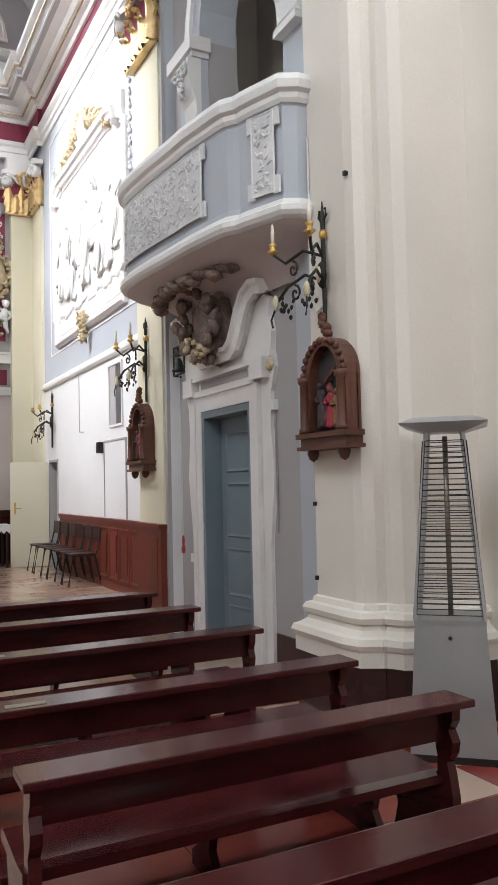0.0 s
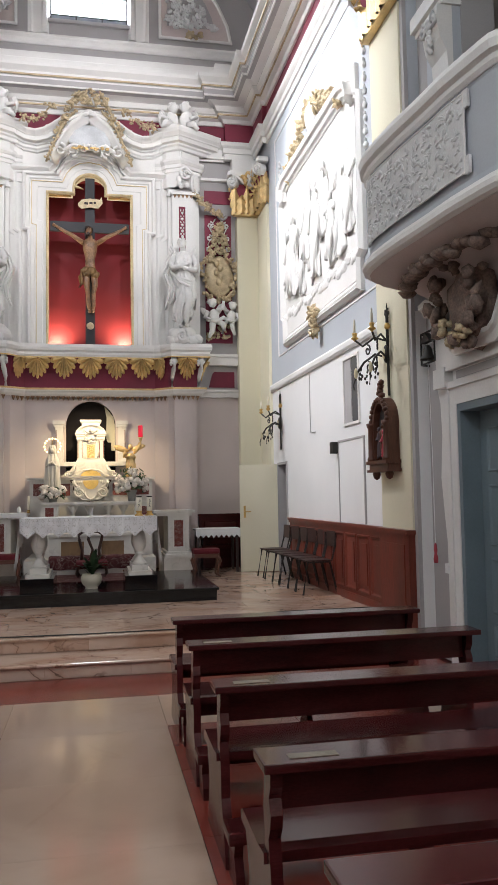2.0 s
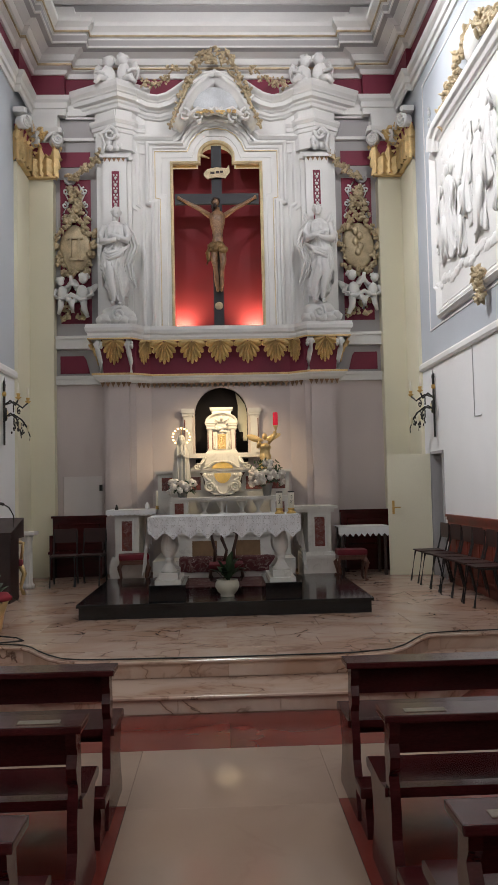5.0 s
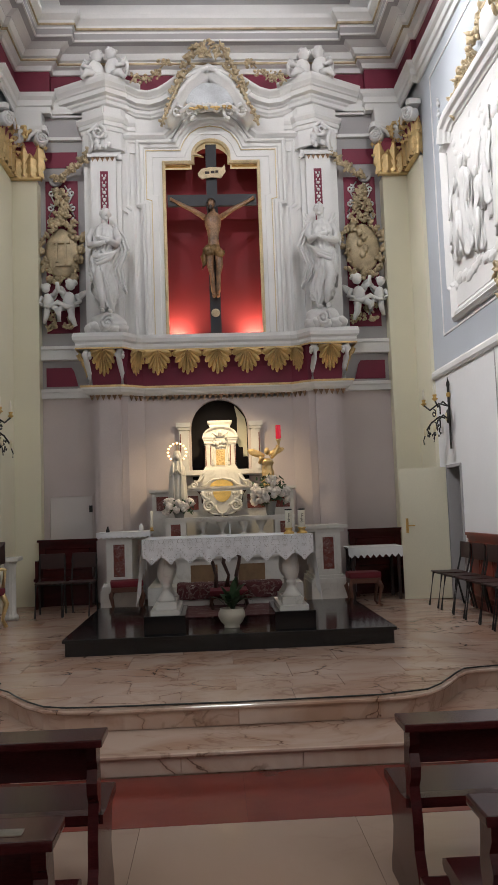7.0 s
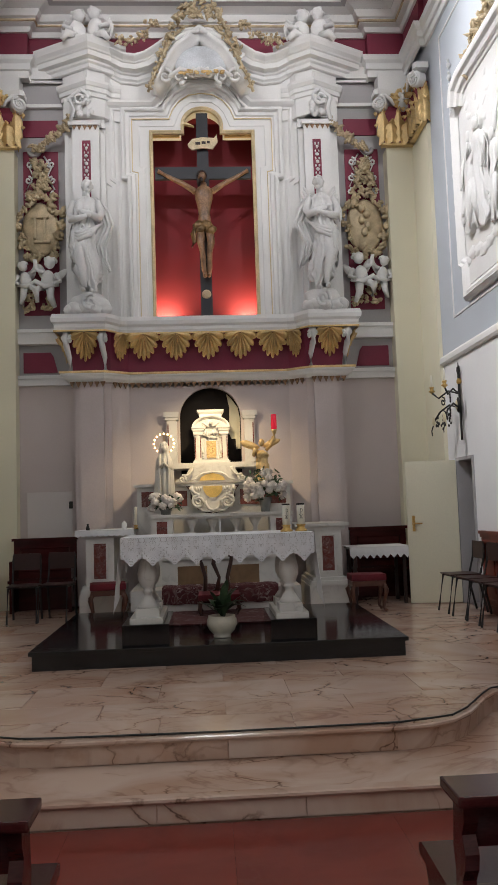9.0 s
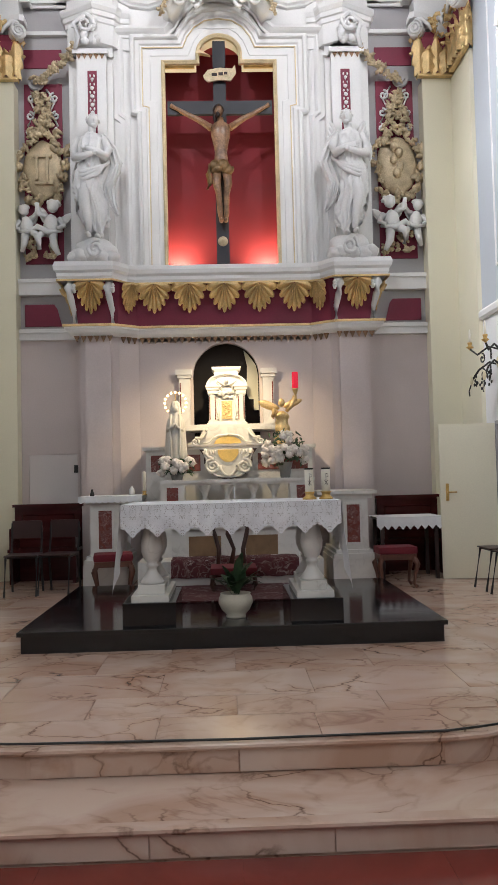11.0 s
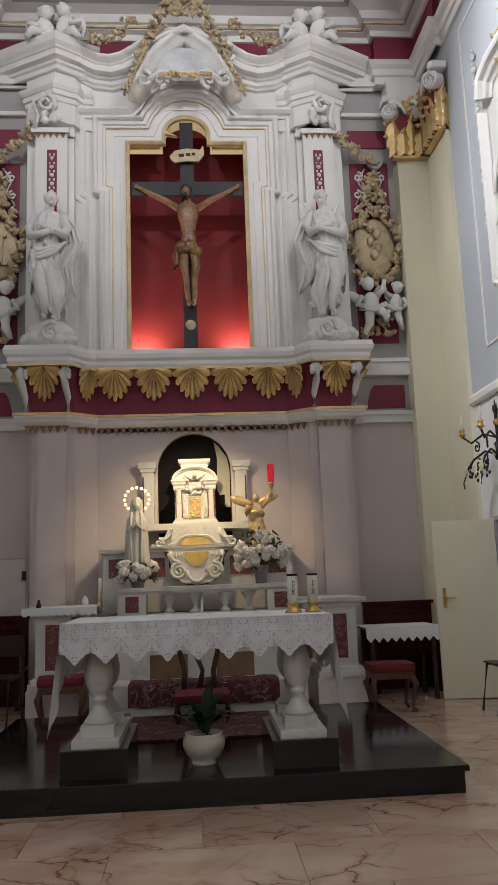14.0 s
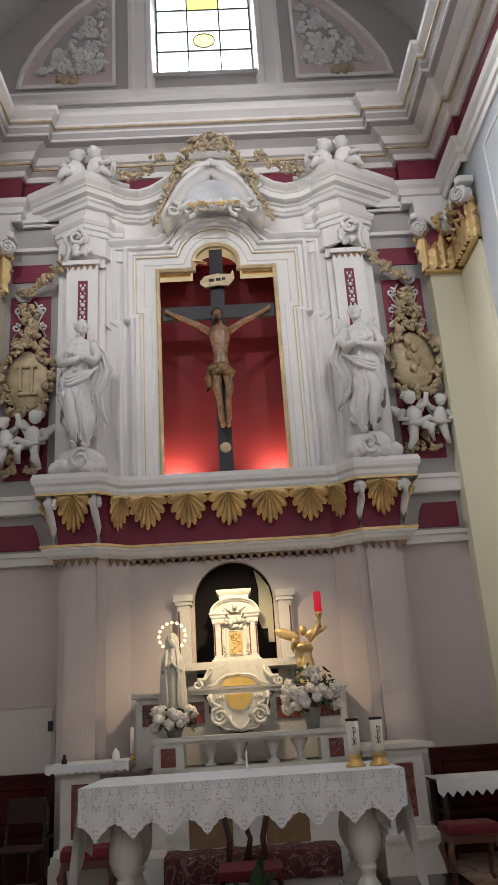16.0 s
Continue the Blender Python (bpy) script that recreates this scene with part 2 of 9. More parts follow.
def cracked(mt, color, scale, width):
    """Thin broken cracks of a darker mineral over a marble: distorted cell borders, gathered in patches, with an orange-brown halo."""
    nt = mt.node_tree
    b = nt.nodes["Principled BSDF"]
    shift = [n for n in nt.nodes if n.type == "VECT_MATH"][0]
    warp = nt.nodes.new("ShaderNodeTexNoise")
    warp.inputs["Scale"].default_value, warp.inputs["Detail"].default_value = 2.6, 6
    nt.links.new(shift.outputs[0], warp.inputs["Vector"])
    add = nt.nodes.new("ShaderNodeVectorMath")
    add.operation = "MULTIPLY_ADD"
    add.inputs[1].default_value = (0.55, 0.55, 0.55)
    nt.links.new(warp.outputs["Color"], add.inputs[0])
    nt.links.new(shift.outputs[0], add.inputs[2])
    cells = nt.nodes.new("ShaderNodeTexVoronoi")
    cells.feature = "DISTANCE_TO_EDGE"
    cells.inputs["Scale"].default_value = scale
    nt.links.new(add.outputs[0], cells.inputs["Vector"])
    patch = nt.nodes.new("ShaderNodeTexNoise")
    patch.inputs["Scale"].default_value, patch.inputs["Detail"].default_value = 1.5, 3
    nt.links.new(shift.outputs[0], patch.inputs["Vector"])
    where = nt.nodes.new("ShaderNodeMapRange")
    where.inputs[1].default_value, where.inputs[2].default_value = 0.47, 0.62
    nt.links.new(patch.outputs[0], where.inputs[0])
    last = b.inputs["Base Color"].links[0].from_socket
    for w, amount, col in ((width * 5, 0.40, (0.40, 0.19, 0.10)), (width, 0.9, color)):
        line = nt.nodes.new("ShaderNodeMapRange")
        line.inputs[1].default_value, line.inputs[2].default_value = 0.0, w
        line.inputs[3].default_value, line.inputs[4].default_value = amount, 0.0
        nt.links.new(cells.outputs["Distance"], line.inputs[0])
        mul = nt.nodes.new("ShaderNodeMath")
        mul.operation = "MULTIPLY"
        nt.links.new(line.outputs[0], mul.inputs[0])
        nt.links.new(where.outputs[0], mul.inputs[1])
        mix = nt.nodes.new("ShaderNodeMix")
        mix.data_type = "RGBA"
        nt.links.new(mul.outputs[0], mix.inputs[0])
        nt.links.new(last, mix.inputs[6])
        mix.inputs[7].default_value = (*col, 1)
        last = mix.outputs[2]
    nt.links.new(last, b.inputs["Base Color"])


def glow(name, color, strength):
    mt = bpy.data.materials.new(name)
    mt.use_nodes = True
    b = mt.node_tree.nodes["Principled BSDF"]
    b.inputs["Base Color"].default_value = (*color, 1)
    b.inputs["Emission Color"].default_value = (*color, 1)
    b.inputs["Emission Strength"].default_value = strength
    return mt


WHITE = material("white_stucco", (0.76, 0.75, 0.73), 0.6, vary=0.07, scale=4, bump=0.2, depth=0.004)
WALLW = material("white_plaster", (0.78, 0.78, 0.78), 0.75, vary=0.05, scale=2, bump=0.15, depth=0.003)
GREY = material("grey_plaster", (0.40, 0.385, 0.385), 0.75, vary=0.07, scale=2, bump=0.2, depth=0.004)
MAUVE = material("mauve_grey_plaster", (0.575, 0.50, 0.48), 0.7, vary=0.08, scale=2.5, bump=0.15, depth=0.003)
BLUE = material("pale_blue_plaster", (0.465, 0.495, 0.535), 0.7, vary=0.06, scale=2, bump=0.15, depth=0.003)
CREAM = material("cream_plaster", (0.72, 0.68, 0.52), 0.7, vary=0.06, scale=2, bump=0.15, depth=0.003)
PIER = material("ivory_plaster", (0.77, 0.72, 0.645), 0.72, vary=0.06, scale=2, bump=0.15, depth=0.003)
RED = material("crimson_painted_panel", (0.19, 0.018, 0.045), 0.6, vary=0.15, scale=5, bump=0.1, depth=0.003)
DAMASK = material("red_niche_lining", (0.14, 0.005, 0.013), 0.75, vary=0.16, scale=5, bump=0.1, depth=0.003)
GOLD = material("gilded_stucco", (0.68, 0.49, 0.23), 0.38, metal=0.5, vary=0.25, scale=14, grain=80, bump=0.3, depth=0.006)
PALEGOLD = material("worn_pale_gilding", (0.52, 0.42, 0.27), 0.5, metal=0.35, vary=0.3, scale=18, grain=90, bump=0.35, depth=0.006)
STONE = material("white_marble_statuary", (0.74, 0.73, 0.715), 0.5, vary=0.1, scale=8, bump=0.15, depth=0.004)
WOOD = material("dark_mahogany", (0.050, 0.009, 0.0095), 0.16, spec=0.34, vary=0.3, scale=10, grain=50, bump=0.08, depth=0.002, streak=0.25)
DADO = material("red_brown_wood", (0.165, 0.032, 0.018), 0.42, vary=0.3, scale=9, grain=70, bump=0.12, depth=0.003, streak=6)
DARKWOOD = material("nearly_black_wood", (0.030, 0.014, 0.012), 0.4, vary=0.3, scale=9, grain=60, bump=0.1, depth=0.003)
OAK = material("carved_brown_wood", (0.105, 0.038, 0.022), 0.5, vary=0.3, scale=12, grain=70, bump=0.3, depth=0.004, streak=4)
IRON = material("dark_wrought_iron", (0.035, 0.033, 0.030), 0.5, metal=0.6, vary=0.25, scale=20, bump=0.2, depth=0.002)
DOORBLUE = material("blue_grey_door_paint", (0.17, 0.22, 0.25), 0.5, vary=0.1, scale=4, bump=0.1, depth=0.002)
PINKMARBLE = marble("pink_veined_marble", (0.61, 0.455, 0.365), (0.22, 0.105, 0.07), 0.12, 1.0, 0.026, (0.47, 0.29, 0.205), 0.6)
cracked(PINKMARBLE, (0.10, 0.05, 0.032), 1.9, 0.020)
CREAMMARBLE = marble("cream_marble_floor", (0.43, 0.30, 0.225), (0.32, 0.21, 0.15), 0.10, 0.7, 0.03, (0.37, 0.255, 0.188), 0.3)
REDMARBLE = marble("red_marble_floor", (0.22, 0.036, 0.024), (0.34, 0.12, 0.09), 0.2, 1.6, 0.02, (0.17, 0.026, 0.019), 0.05)
BLACKMARBLE = marble("black_polished_granite", (0.008, 0.008, 0.009), (0.02, 0.02, 0.022), 0.06, 6, 0.03, (0.005, 0.005, 0.006), 0.4)
ALTARMARBLE = marble("white_altar_marble", (0.70, 0.68, 0.64), (0.40, 0.37, 0.34), 0.3, 2.2, 0.03, (0.62, 0.60, 0.56), 0.45)
REDSTONE = marble("red_breccia", (0.20, 0.06, 0.05), (0.5, 0.38, 0.34), 0.25, 7, 0.03, (0.12, 0.035, 0.03), 0.6)
BROWNPLINTH = marble("dark_brown_marble", (0.05, 0.022, 0.02), (0.12, 0.06, 0.05), 0.3, 3, 0.03, (0.035, 0.016, 0.014), 0.4)
LINEN = material("white_linen", (0.74, 0.74, 0.75), 0.85, vary=0.06, scale=12, grain=220, bump=0.25, depth=0.002)

# ---- the shell of the church ----
RW, LW = pose(3.14, 12.5, 0, 0, 0, 0.6), pose(-3.14, 12.5, 0, 0, 0, -0.6)


def on_wall(side):
    """Pose of the chancel's side wall: local y runs to the altar, local x points out of the room on the right side."""
    return RW if side > 0 else LW @ Matrix.Diagonal((-1, 1, 1, 1))


def structure(name, bm, mat, label, category="wall", smooth=False):
    bmesh.ops.recalc_face_normals(bm, faces=bm.faces[:])
    return tagged(part(name, bm, mat, smooth=smooth), label, category, kind="structure")


def boxed(rows, m=None):
    bm = bmesh.new()
    for r in rows:
        box(bm, *r, m=m)
    return bm


# floor slab under everything
structure("floor", boxed([(-6, 6, -7, 16.4, -0.30, -0.02)]), REDMARBLE, "polished red marble church floor with cream aisle", "floor")

# chancel side walls: white below, blue-grey above; the right one has a doorway near the altar
for side, nm in ((1, "wall_east"), (-1, "wall_west")):
    M = on_wall(side)
    rows = [(0, 0.4, -4.5, 0.63, 0, 3.36), (0, 0.4, 1.24, 2.75, 0, 3.36), (0, 0.4, 0.63, 1.24, 2.09, 3.36)]
    if side < 0:
        rows = [(0, 0.4, -4.5, 2.75, 0, 3.36)]
    w = structure(nm, boxed(rows, M), WALLW, "smooth white plastered chancel wall with blue upper zone")
    up = part("upper_wall", boxed([(0.0, 0.4, -4.5, 2.75, 3.36, 8.1)], M), BLUE, w, "pale blue painted upper wall")
    up = part("frieze", boxed([(0.0, 0.4, -4.5, 2.75, 8.1, 9.6)], M), RED, w, "crimson painted frieze")
    bm = sweep(bmesh.new(), [(0, 1.57), (0, -3.62)], [(0, 0), (0.03, 0.0), (0.05, 0.03), (0.05, 0.09), (0.03, 0.12), (0, 0.13)], at=3.34, m=M)
    structure("trim_string_course", bm, WHITE, "white moulded string course along the chancel wall", "trim")

# altar end wall, behind the retable
rows = [(-3.6, -0.80, 15.25, 15.6, 0, 9.9), (0.80, 3.6, 15.25, 15.6, 0, 9.9), (-0.80, 0.80, 15.25, 15.6, 0, 4.24), (-0.80, 0.80, 15.25, 15.6, 7.5, 9.9), (-3.6, -0.72, 15.05, 15.6, 9.9, 14.0), (0.72, 3.6, 15.05, 15.6, 9.9, 14.0), (-0.72, 0.72, 15.05, 15.6, 9.9, 10.33), (-0.72, 0.72, 15.05, 15.6, 12.6, 14.0)]
wn_ = structure("wall_north", boxed(rows), GREY, "grey plastered end wall of the chancel with lunette window")
# lower mauve wall zone left and right of the retable
for s in (-1, 1):
    xs = sorted((s * 1.36, s * 3.2))
    part("lower_zone", boxed([(xs[0], xs[1], 15.0, 15.25, 0, 3.42)]), MAUVE, wn_, "mauve-grey painted lower wall")
    xs = sorted((s * 1.36, s * 3.2))
    part("upper_zone", boxed([(xs[0], xs[1], 15.03, 15.25, 3.42, 8.1)]), GREY, wn_)
    xs = sorted((s * 1.5, s * 3.3))
    part("frieze", boxed([(-3.3, 3.3, 15.02 + 0.002 * s, 15.25, 8.1, 8.55)]) if s > 0 else boxed([(-3.3, 3.3, 15.0, 15.012, 8.12, 8.5)]), RED, wn_, "crimson painted frieze")
    for z0, z1, d, mt in ((3.36, 3.50, 0.06, WHITE), (3.95, 4.16, 0.07, WHITE)):
        xs = sorted((s * 1.95, s * 2.78))
        part("wall_band", boxed([(xs[0], xs[1], 15.0 - d, 15.03, z0, z1), (xs[0], xs[1], 15.0 - d - 0.025, 15.0 - d, z1 - 0.05, z1)]), mt, wn_, "white moulded band")
    # crimson fields
    bm = bmesh.new()
    out = [(2.14, 3.55), (2.62, 3.55), (2.62, 3.84), (2.24, 3.84), (2.2, 3.78)]
    prism(bm, [(s * a, b) for a, b in out], 15.012, 15.03)
    part("red_field", bm, RED, wn_, "crimson field")
    xs = sorted((s * 2.10, s * 2.60))
    part("red_field", boxed([(xs[0], xs[1], 15.012, 15.03, 7.02, 7.27)]), RED, wn_, "crimson field")
    part("red_field", boxed([(xs[0], xs[1], 15.012, 15.03, 4.38, 6.80)]), RED, wn_, "crimson field")
    part("wall_band", boxed([(min(s * 1.9, s * 3.2), max(s * 1.9, s * 3.2), 14.97, 15.03, 7.45, 7.5), (min(s * 1.9, s * 3.2), max(s * 1.9, s * 3.2), 14.93, 15.03, 7.86, 8.1)]), WHITE, wn_, "white architrave")

part("attic_band", boxed([(-3.3, 3.3, 14.99, 15.25, 9.55, 9.93)]), GREY, wn_, "grey attic band")
part("attic_moulding", sweep(bmesh.new(), [(-3.3, 14.99), (3.3, 14.99)], [(0.0, 9.80), (0.03, 9.80), (0.05, 9.84), (0.05, 9.90), (0.09, 9.93), (0.09, 9.97), (0.0, 9.98)]), WHITE, wn_, "white attic moulding")

# great cornice round the chancel: architrave, frieze, projecting cornice
CORNICE = [(0.0, 0.0), (0.05, 0.0), (0.07, 0.07), (0.14, 0.09), (0.15, 0.15), (0.19, 0.16), (0.24, 0.24), (0.30, 0.26), (0.44, 0.30), (0.46, 0.30), (0.46, 0.45), (0.49, 0.46), (0.50, 0.53), (0.57, 0.60), (0.58, 0.66), (0.36, 0.74), (0.34, 0.86), (0.24, 0.92), (0.22, 1.05), (0.12, 1.1), (0.0, 1.12)]
ARCHI = [(0.0, 0.0), (0.03, 0.0), (0.03, 0.10), (0.06, 0.11), (0.06, 0.2), (0.10, 0.24), (0.12, 0.30), (0.0, 0.31)]


def chancel_line(back):
    pts = []
    for s in (-1, 1):
        a = on_wall(s)
        near, far = a @ Vector((0, -4.5, 0)), a @ Vector((0, 1.57, 0))
        f2, e2 = a @ Vector((-0.08, 1.57, 0)), a @ Vector((-0.08, 2.4, 0))
        corner = [(near.x, near.y), (far.x, far.y), (f2.x, f2.y), (e2.x, back - 0.14), (s * 2.5, back - 0.14), (s * 2.5, back)]
        pts += corner if s < 0 else corner[::-1]
    return pts


LINE = chancel_line(15.0)
structure("trim_cornice", sweep(bmesh.new(), LINE, CORNICE, at=8.5), WHITE, "deep white and grey moulded cornice with gilded fillets", "cornice")
structure("trim_architrave", sweep(bmesh.new(), LINE, ARCHI, at=7.82), WHITE, "white moulded architrave under the crimson frieze", "cornice")
structure("trim_frieze", sweep(bmesh.new(), LINE, [(0.004, 8.10), (0.014, 8.10), (0.014, 8.53), (0.004, 8.53)]), RED, "crimson painted frieze under the cornice", "trim")
gl = bmesh.new()
for o, z in ((0.50, 8.955), (0.155, 8.60)):
    sweep(gl, LINE, [(o - 0.01, z), (o + 0.012, z), (o + 0.012, z + 0.028), (o - 0.01, z + 0.028)])
structure("trim_gilt_fillet", gl, PALEGOLD, "dull gilded fillet on the cornice", "trim")
gs = bmesh.new()
sweep(gs, LINE, [(0.17, 8.66), (0.245, 8.745), (0.30, 8.765), (0.44, 8.797), (0.30, 8.763)])
sweep(gs, LINE, [(0.462, 8.83), (0.464, 8.83), (0.464, 8.92), (0.462, 8.92)])
structure("trim_cornice_soffit", gs, GREY, "grey painted soffit band of the cornice", "trim")

# nave side walls with made-up lamp openings, bay walls with the door, piers
for s in (-1, 1):
    nm = "wall_nave_east" if s > 0 else "wall_nave_west"
    def X(a, b):
        return (min(s * a, s * b), max(s * a, s * b))
    rows = []
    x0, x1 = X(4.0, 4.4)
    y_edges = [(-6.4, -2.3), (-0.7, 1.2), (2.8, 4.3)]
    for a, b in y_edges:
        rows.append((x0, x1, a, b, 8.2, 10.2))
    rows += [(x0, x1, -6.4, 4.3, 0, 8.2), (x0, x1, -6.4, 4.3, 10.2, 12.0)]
    structure(nm, boxed(rows), PIER, "ivory plastered nave wall with unseen added openings for lamps")
structure("wall_south", boxed([(-4.4, 4.4, -6.4, -6.0, 0, 6.6), (-4.4, -1.3, -6.4, -6.0, 6.6, 9.8), (1.3, 4.4, -6.4, -6.0, 6.6, 9.8), (-4.4, 4.4, -6.4, -6.0, 9.8, 13)]), PIER, "unseen ivory plastered entrance wall with an added lamp opening")

# nave and chancel vaults
def vault(y0, y1, half, spring, rise, thick=0.2):
    bm = bmesh.new()
    inner = arc(0, spring, half, 0, 180, 28, rise)
    outer = arc(0, spring, half + thick, 180, 0, 28, rise + thick)
    prism(bm, inner + outer, y0, y1)
    return bm


structure("ceiling", vault(7.9, 15.6, 3.45, 9.55, 3.1), GREY, "grey painted barrel vault over the chancel", "ceiling")
structure("ceiling_nave", vault(-6.4, 7.9, 4.3, 9.9, 3.0), WALLW, "pale plastered nave vault", "ceiling")
structure("wall_arch_step", boxed([(-5.2, -3.3, 7.6, 7.9, 9.3, 13.4), (3.3, 5.2, 7.6, 7.9, 9.3, 13.4)]), WALLW, "plain wall beside the chancel arch")

# ---- floor pieces, steps and dais ----
floor_ob = bpy.data.objects["floor"]


def slab_mesh(name, w, l, h, mat, bevel=0.004):
    bm = bmesh.new()
    box(bm, -w / 2, w / 2, -l / 2, l / 2, -h, 0, bevel=bevel)
    me = bpy.data.meshes.new(name)
    bm.to_mesh(me)
    bm.free()
    me.materials.append(mat)
    return me


def lay(name, me, x, y, z, parent):
    ob = new(name, me)
    ob.parent = parent
    ob.matrix_world = Matrix.Translation((x, y, z))
    return ob


def platform_line(grow, top):
    """Front line of a step: straight in the middle, swept back in an S on both sides."""
    half = [(0.0, 8.49), (1.0, 8.49), (1.18, 8.52), (1.34, 8.60), (1.48, 8.74), (1.60, 8.92), (1.70, 9.08), (1.80, 9.20), (1.92, 9.25), (2.15, 9.26)]
    if grow:
        half = [(0.0, 7.95), (1.15, 7.95), (1.40, 7.98), (1.62, 8.08), (1.80, 8.24), (1.94, 8.44), (2.05, 8.60), (2.18, 8.72), (2.35, 8.76), (2.5, 8.76)]
    end = [(3.16, half[-1][1])]
    right = half + end
    return [(-x, y) for x, y in right[::-1]] + right[1:]


def step(name, line, z0, z1, label, back):
    outline = line + [(3.16, back), (-3.16, back)]
    st = thing(name, label, "step", kind="structure")
    # body in cream-pink slabs, a rounded nosing along the front
    bm = bmesh.new()
    prism(bm, [(x, y + 0.025) for x, y in line] + outline[-2:], z0, z1 - 0.03, plane="xy")
    part("riser", bm, PINKMARBLE, st, "veined pink marble riser")
    bm = bmesh.new()
    prism(bm, [(x, y + 0.012) for x, y in line] + outline[-2:], z1 - 0.03, z1 - 0.004, plane="xy")
    part("tread", bm, PINKMARBLE, st, "veined pink marble tread")
    bm = sweep(bmesh.new(), line, [(-0.015, z1 - 0.032), (0.004, z1 - 0.03), (0.014, z1 - 0.018), (0.012, z1 - 0.006), (0.0, z1 - 0.001), (-0.06, z1 - 0.001)])
    part("nosing", bm, PINKMARBLE, st)
    return st


step_low = step("step_lower", platform_line(True, 0.13), -0.02, 0.13, "lower pink veined marble altar step", 9.6)
step_top = step("step_upper", platform_line(False, 0.27), -0.02, 0.27, "pink veined marble chancel floor raised two steps", 15.2)

# upright slabs and joints along the risers, floor slabs of the chancel
for z0, z1, line_y, half in ((0.0, 0.098, 7.962, 1.12), (0.132, 0.238, 8.502, 0.98)):
    n = 3 if half > 1 else 2
    w = 2 * half / n
    me = bpy.data.meshes.new("riser_slab")
    bm = bmesh.new()
    box(bm, -w / 2 + 0.003, w / 2 - 0.003, 0, 0.02, z0, z1, bevel=0.002)
    bm.to_mesh(me)
    bm.free()
    me.materials.append(PINKMARBLE)
    for k in range(n):
        lay("riser_slab", me, -half + w * (k + 0.5), line_y, 0, step_low if half > 1 else step_top)
me = slab_mesh("floor_slab", 0.897, 0.557, 0.012, PINKMARBLE)
rng = random.Random(4)
for r in range(11):
    y = 9.57 + 0.56 * r
    shift = 0.45 if r % 2 else 0.0
    for c in range(-4, 5):
        x = c * 0.9 + shift
        if abs(x) > 2.75:
            continue
        lay("floor_slab", me, x, y, 0.2735, step_top)
me = slab_mesh("floor_slab", 0.797, 0.376, 0.012, PINKMARBLE)
for r in range(2):
    for c in range(-2, 3):
        x = c * 0.8 + (0.4 if r else 0)
        if abs(x) < 1.0 if r == 0 else abs(x) < 1.5:
            lay("floor_slab", me, x, 8.722 + 0.379 * r, 0.2735, step_top)

# black dais
dais = thing("altar_dais", "polished black granite dais one step high under the altar", "dais")
part("base", boxed([(-1.545, 1.545, 10.515, 12.9, 0.262, 0.40)]), BLACKMARBLE, dais)
bm = bmesh.new()
box(bm, -1.57, 1.57, 10.49, 12.9, 0.398, 0.432, bevel=0.006)
part("top_slab", bm, BLACKMARBLE, dais)

# nave floor: cream aisle, red surrounds, chequered side strips
me_a = slab_mesh("aisle_slab", 1.096, 0.899, 0.02, CREAMMARBLE, 0.0)
for r in range(14):
    lay("aisle_slab", me_a, 0.0, 6.731 - 0.9 * r, 0.0, floor_ob)
me_c = slab_mesh("cross_slab", 0.70, 0.836, 0.02, CREAMMARBLE, 0.002)
for s in (-1, 1):
    for k in range(4):
        lay("cross_slab", me_c, s * (0.9 + 0.704 * k), 6.762, 0.0, floor_ob)
me_r = slab_mesh("red_slab", 0.799, 0.756, 0.02, REDMARBLE, 0.0)
for k in range(-4, 4):
    lay("red_slab", me_r, 0.4 + 0.8 * k, 7.562, 0.0, floor_ob)
me_p = slab_mesh("red_slab", 0.896, 0.896, 0.02, REDMARBLE, 0.002)
for s in (-1, 1):
    for r in range(13):
        for c in range(2):
            lay("red_slab", me_p, s * (0.999 + 0.9 * c), 5.89 - 0.9 * r, 0.0, floor_ob)
me_t, me_t2 = slab_mesh("tile", 0.396, 0.396, 0.02, CREAMMARBLE, 0.002), slab_mesh("tile", 0.396, 0.396, 0.02, REDMARBLE, 0.002)
for s in (-1, 1):
    for r in range(18):
        for c in range(4):
            lay("tile", (me_t, me_t2)[(r + c) % 2], s * (2.552 + 0.4 * c), 6.14 - 0.4 * r, 0.0, floor_ob)

# cable along the platform's edge
cable = thing("cable", "thin black cable lying along the marble step edge", "cable")
pts = []
for i, (x, y) in enumerate(platform_line(False, 0.27)):
    pts.append((x, y + 0.035 + 0.012 * math.sin(i * 2.3), 0.282 + 0.003 * math.sin(i * 1.7)))
part("wire", tube(bmesh.new(), pts, 0.006, 6), IRON, cable)

# ---- pews ----
DULLBRASS = material("dull_brass", (0.20, 0.17, 0.13), 0.45, metal=0.4, vary=0.2, scale=30)


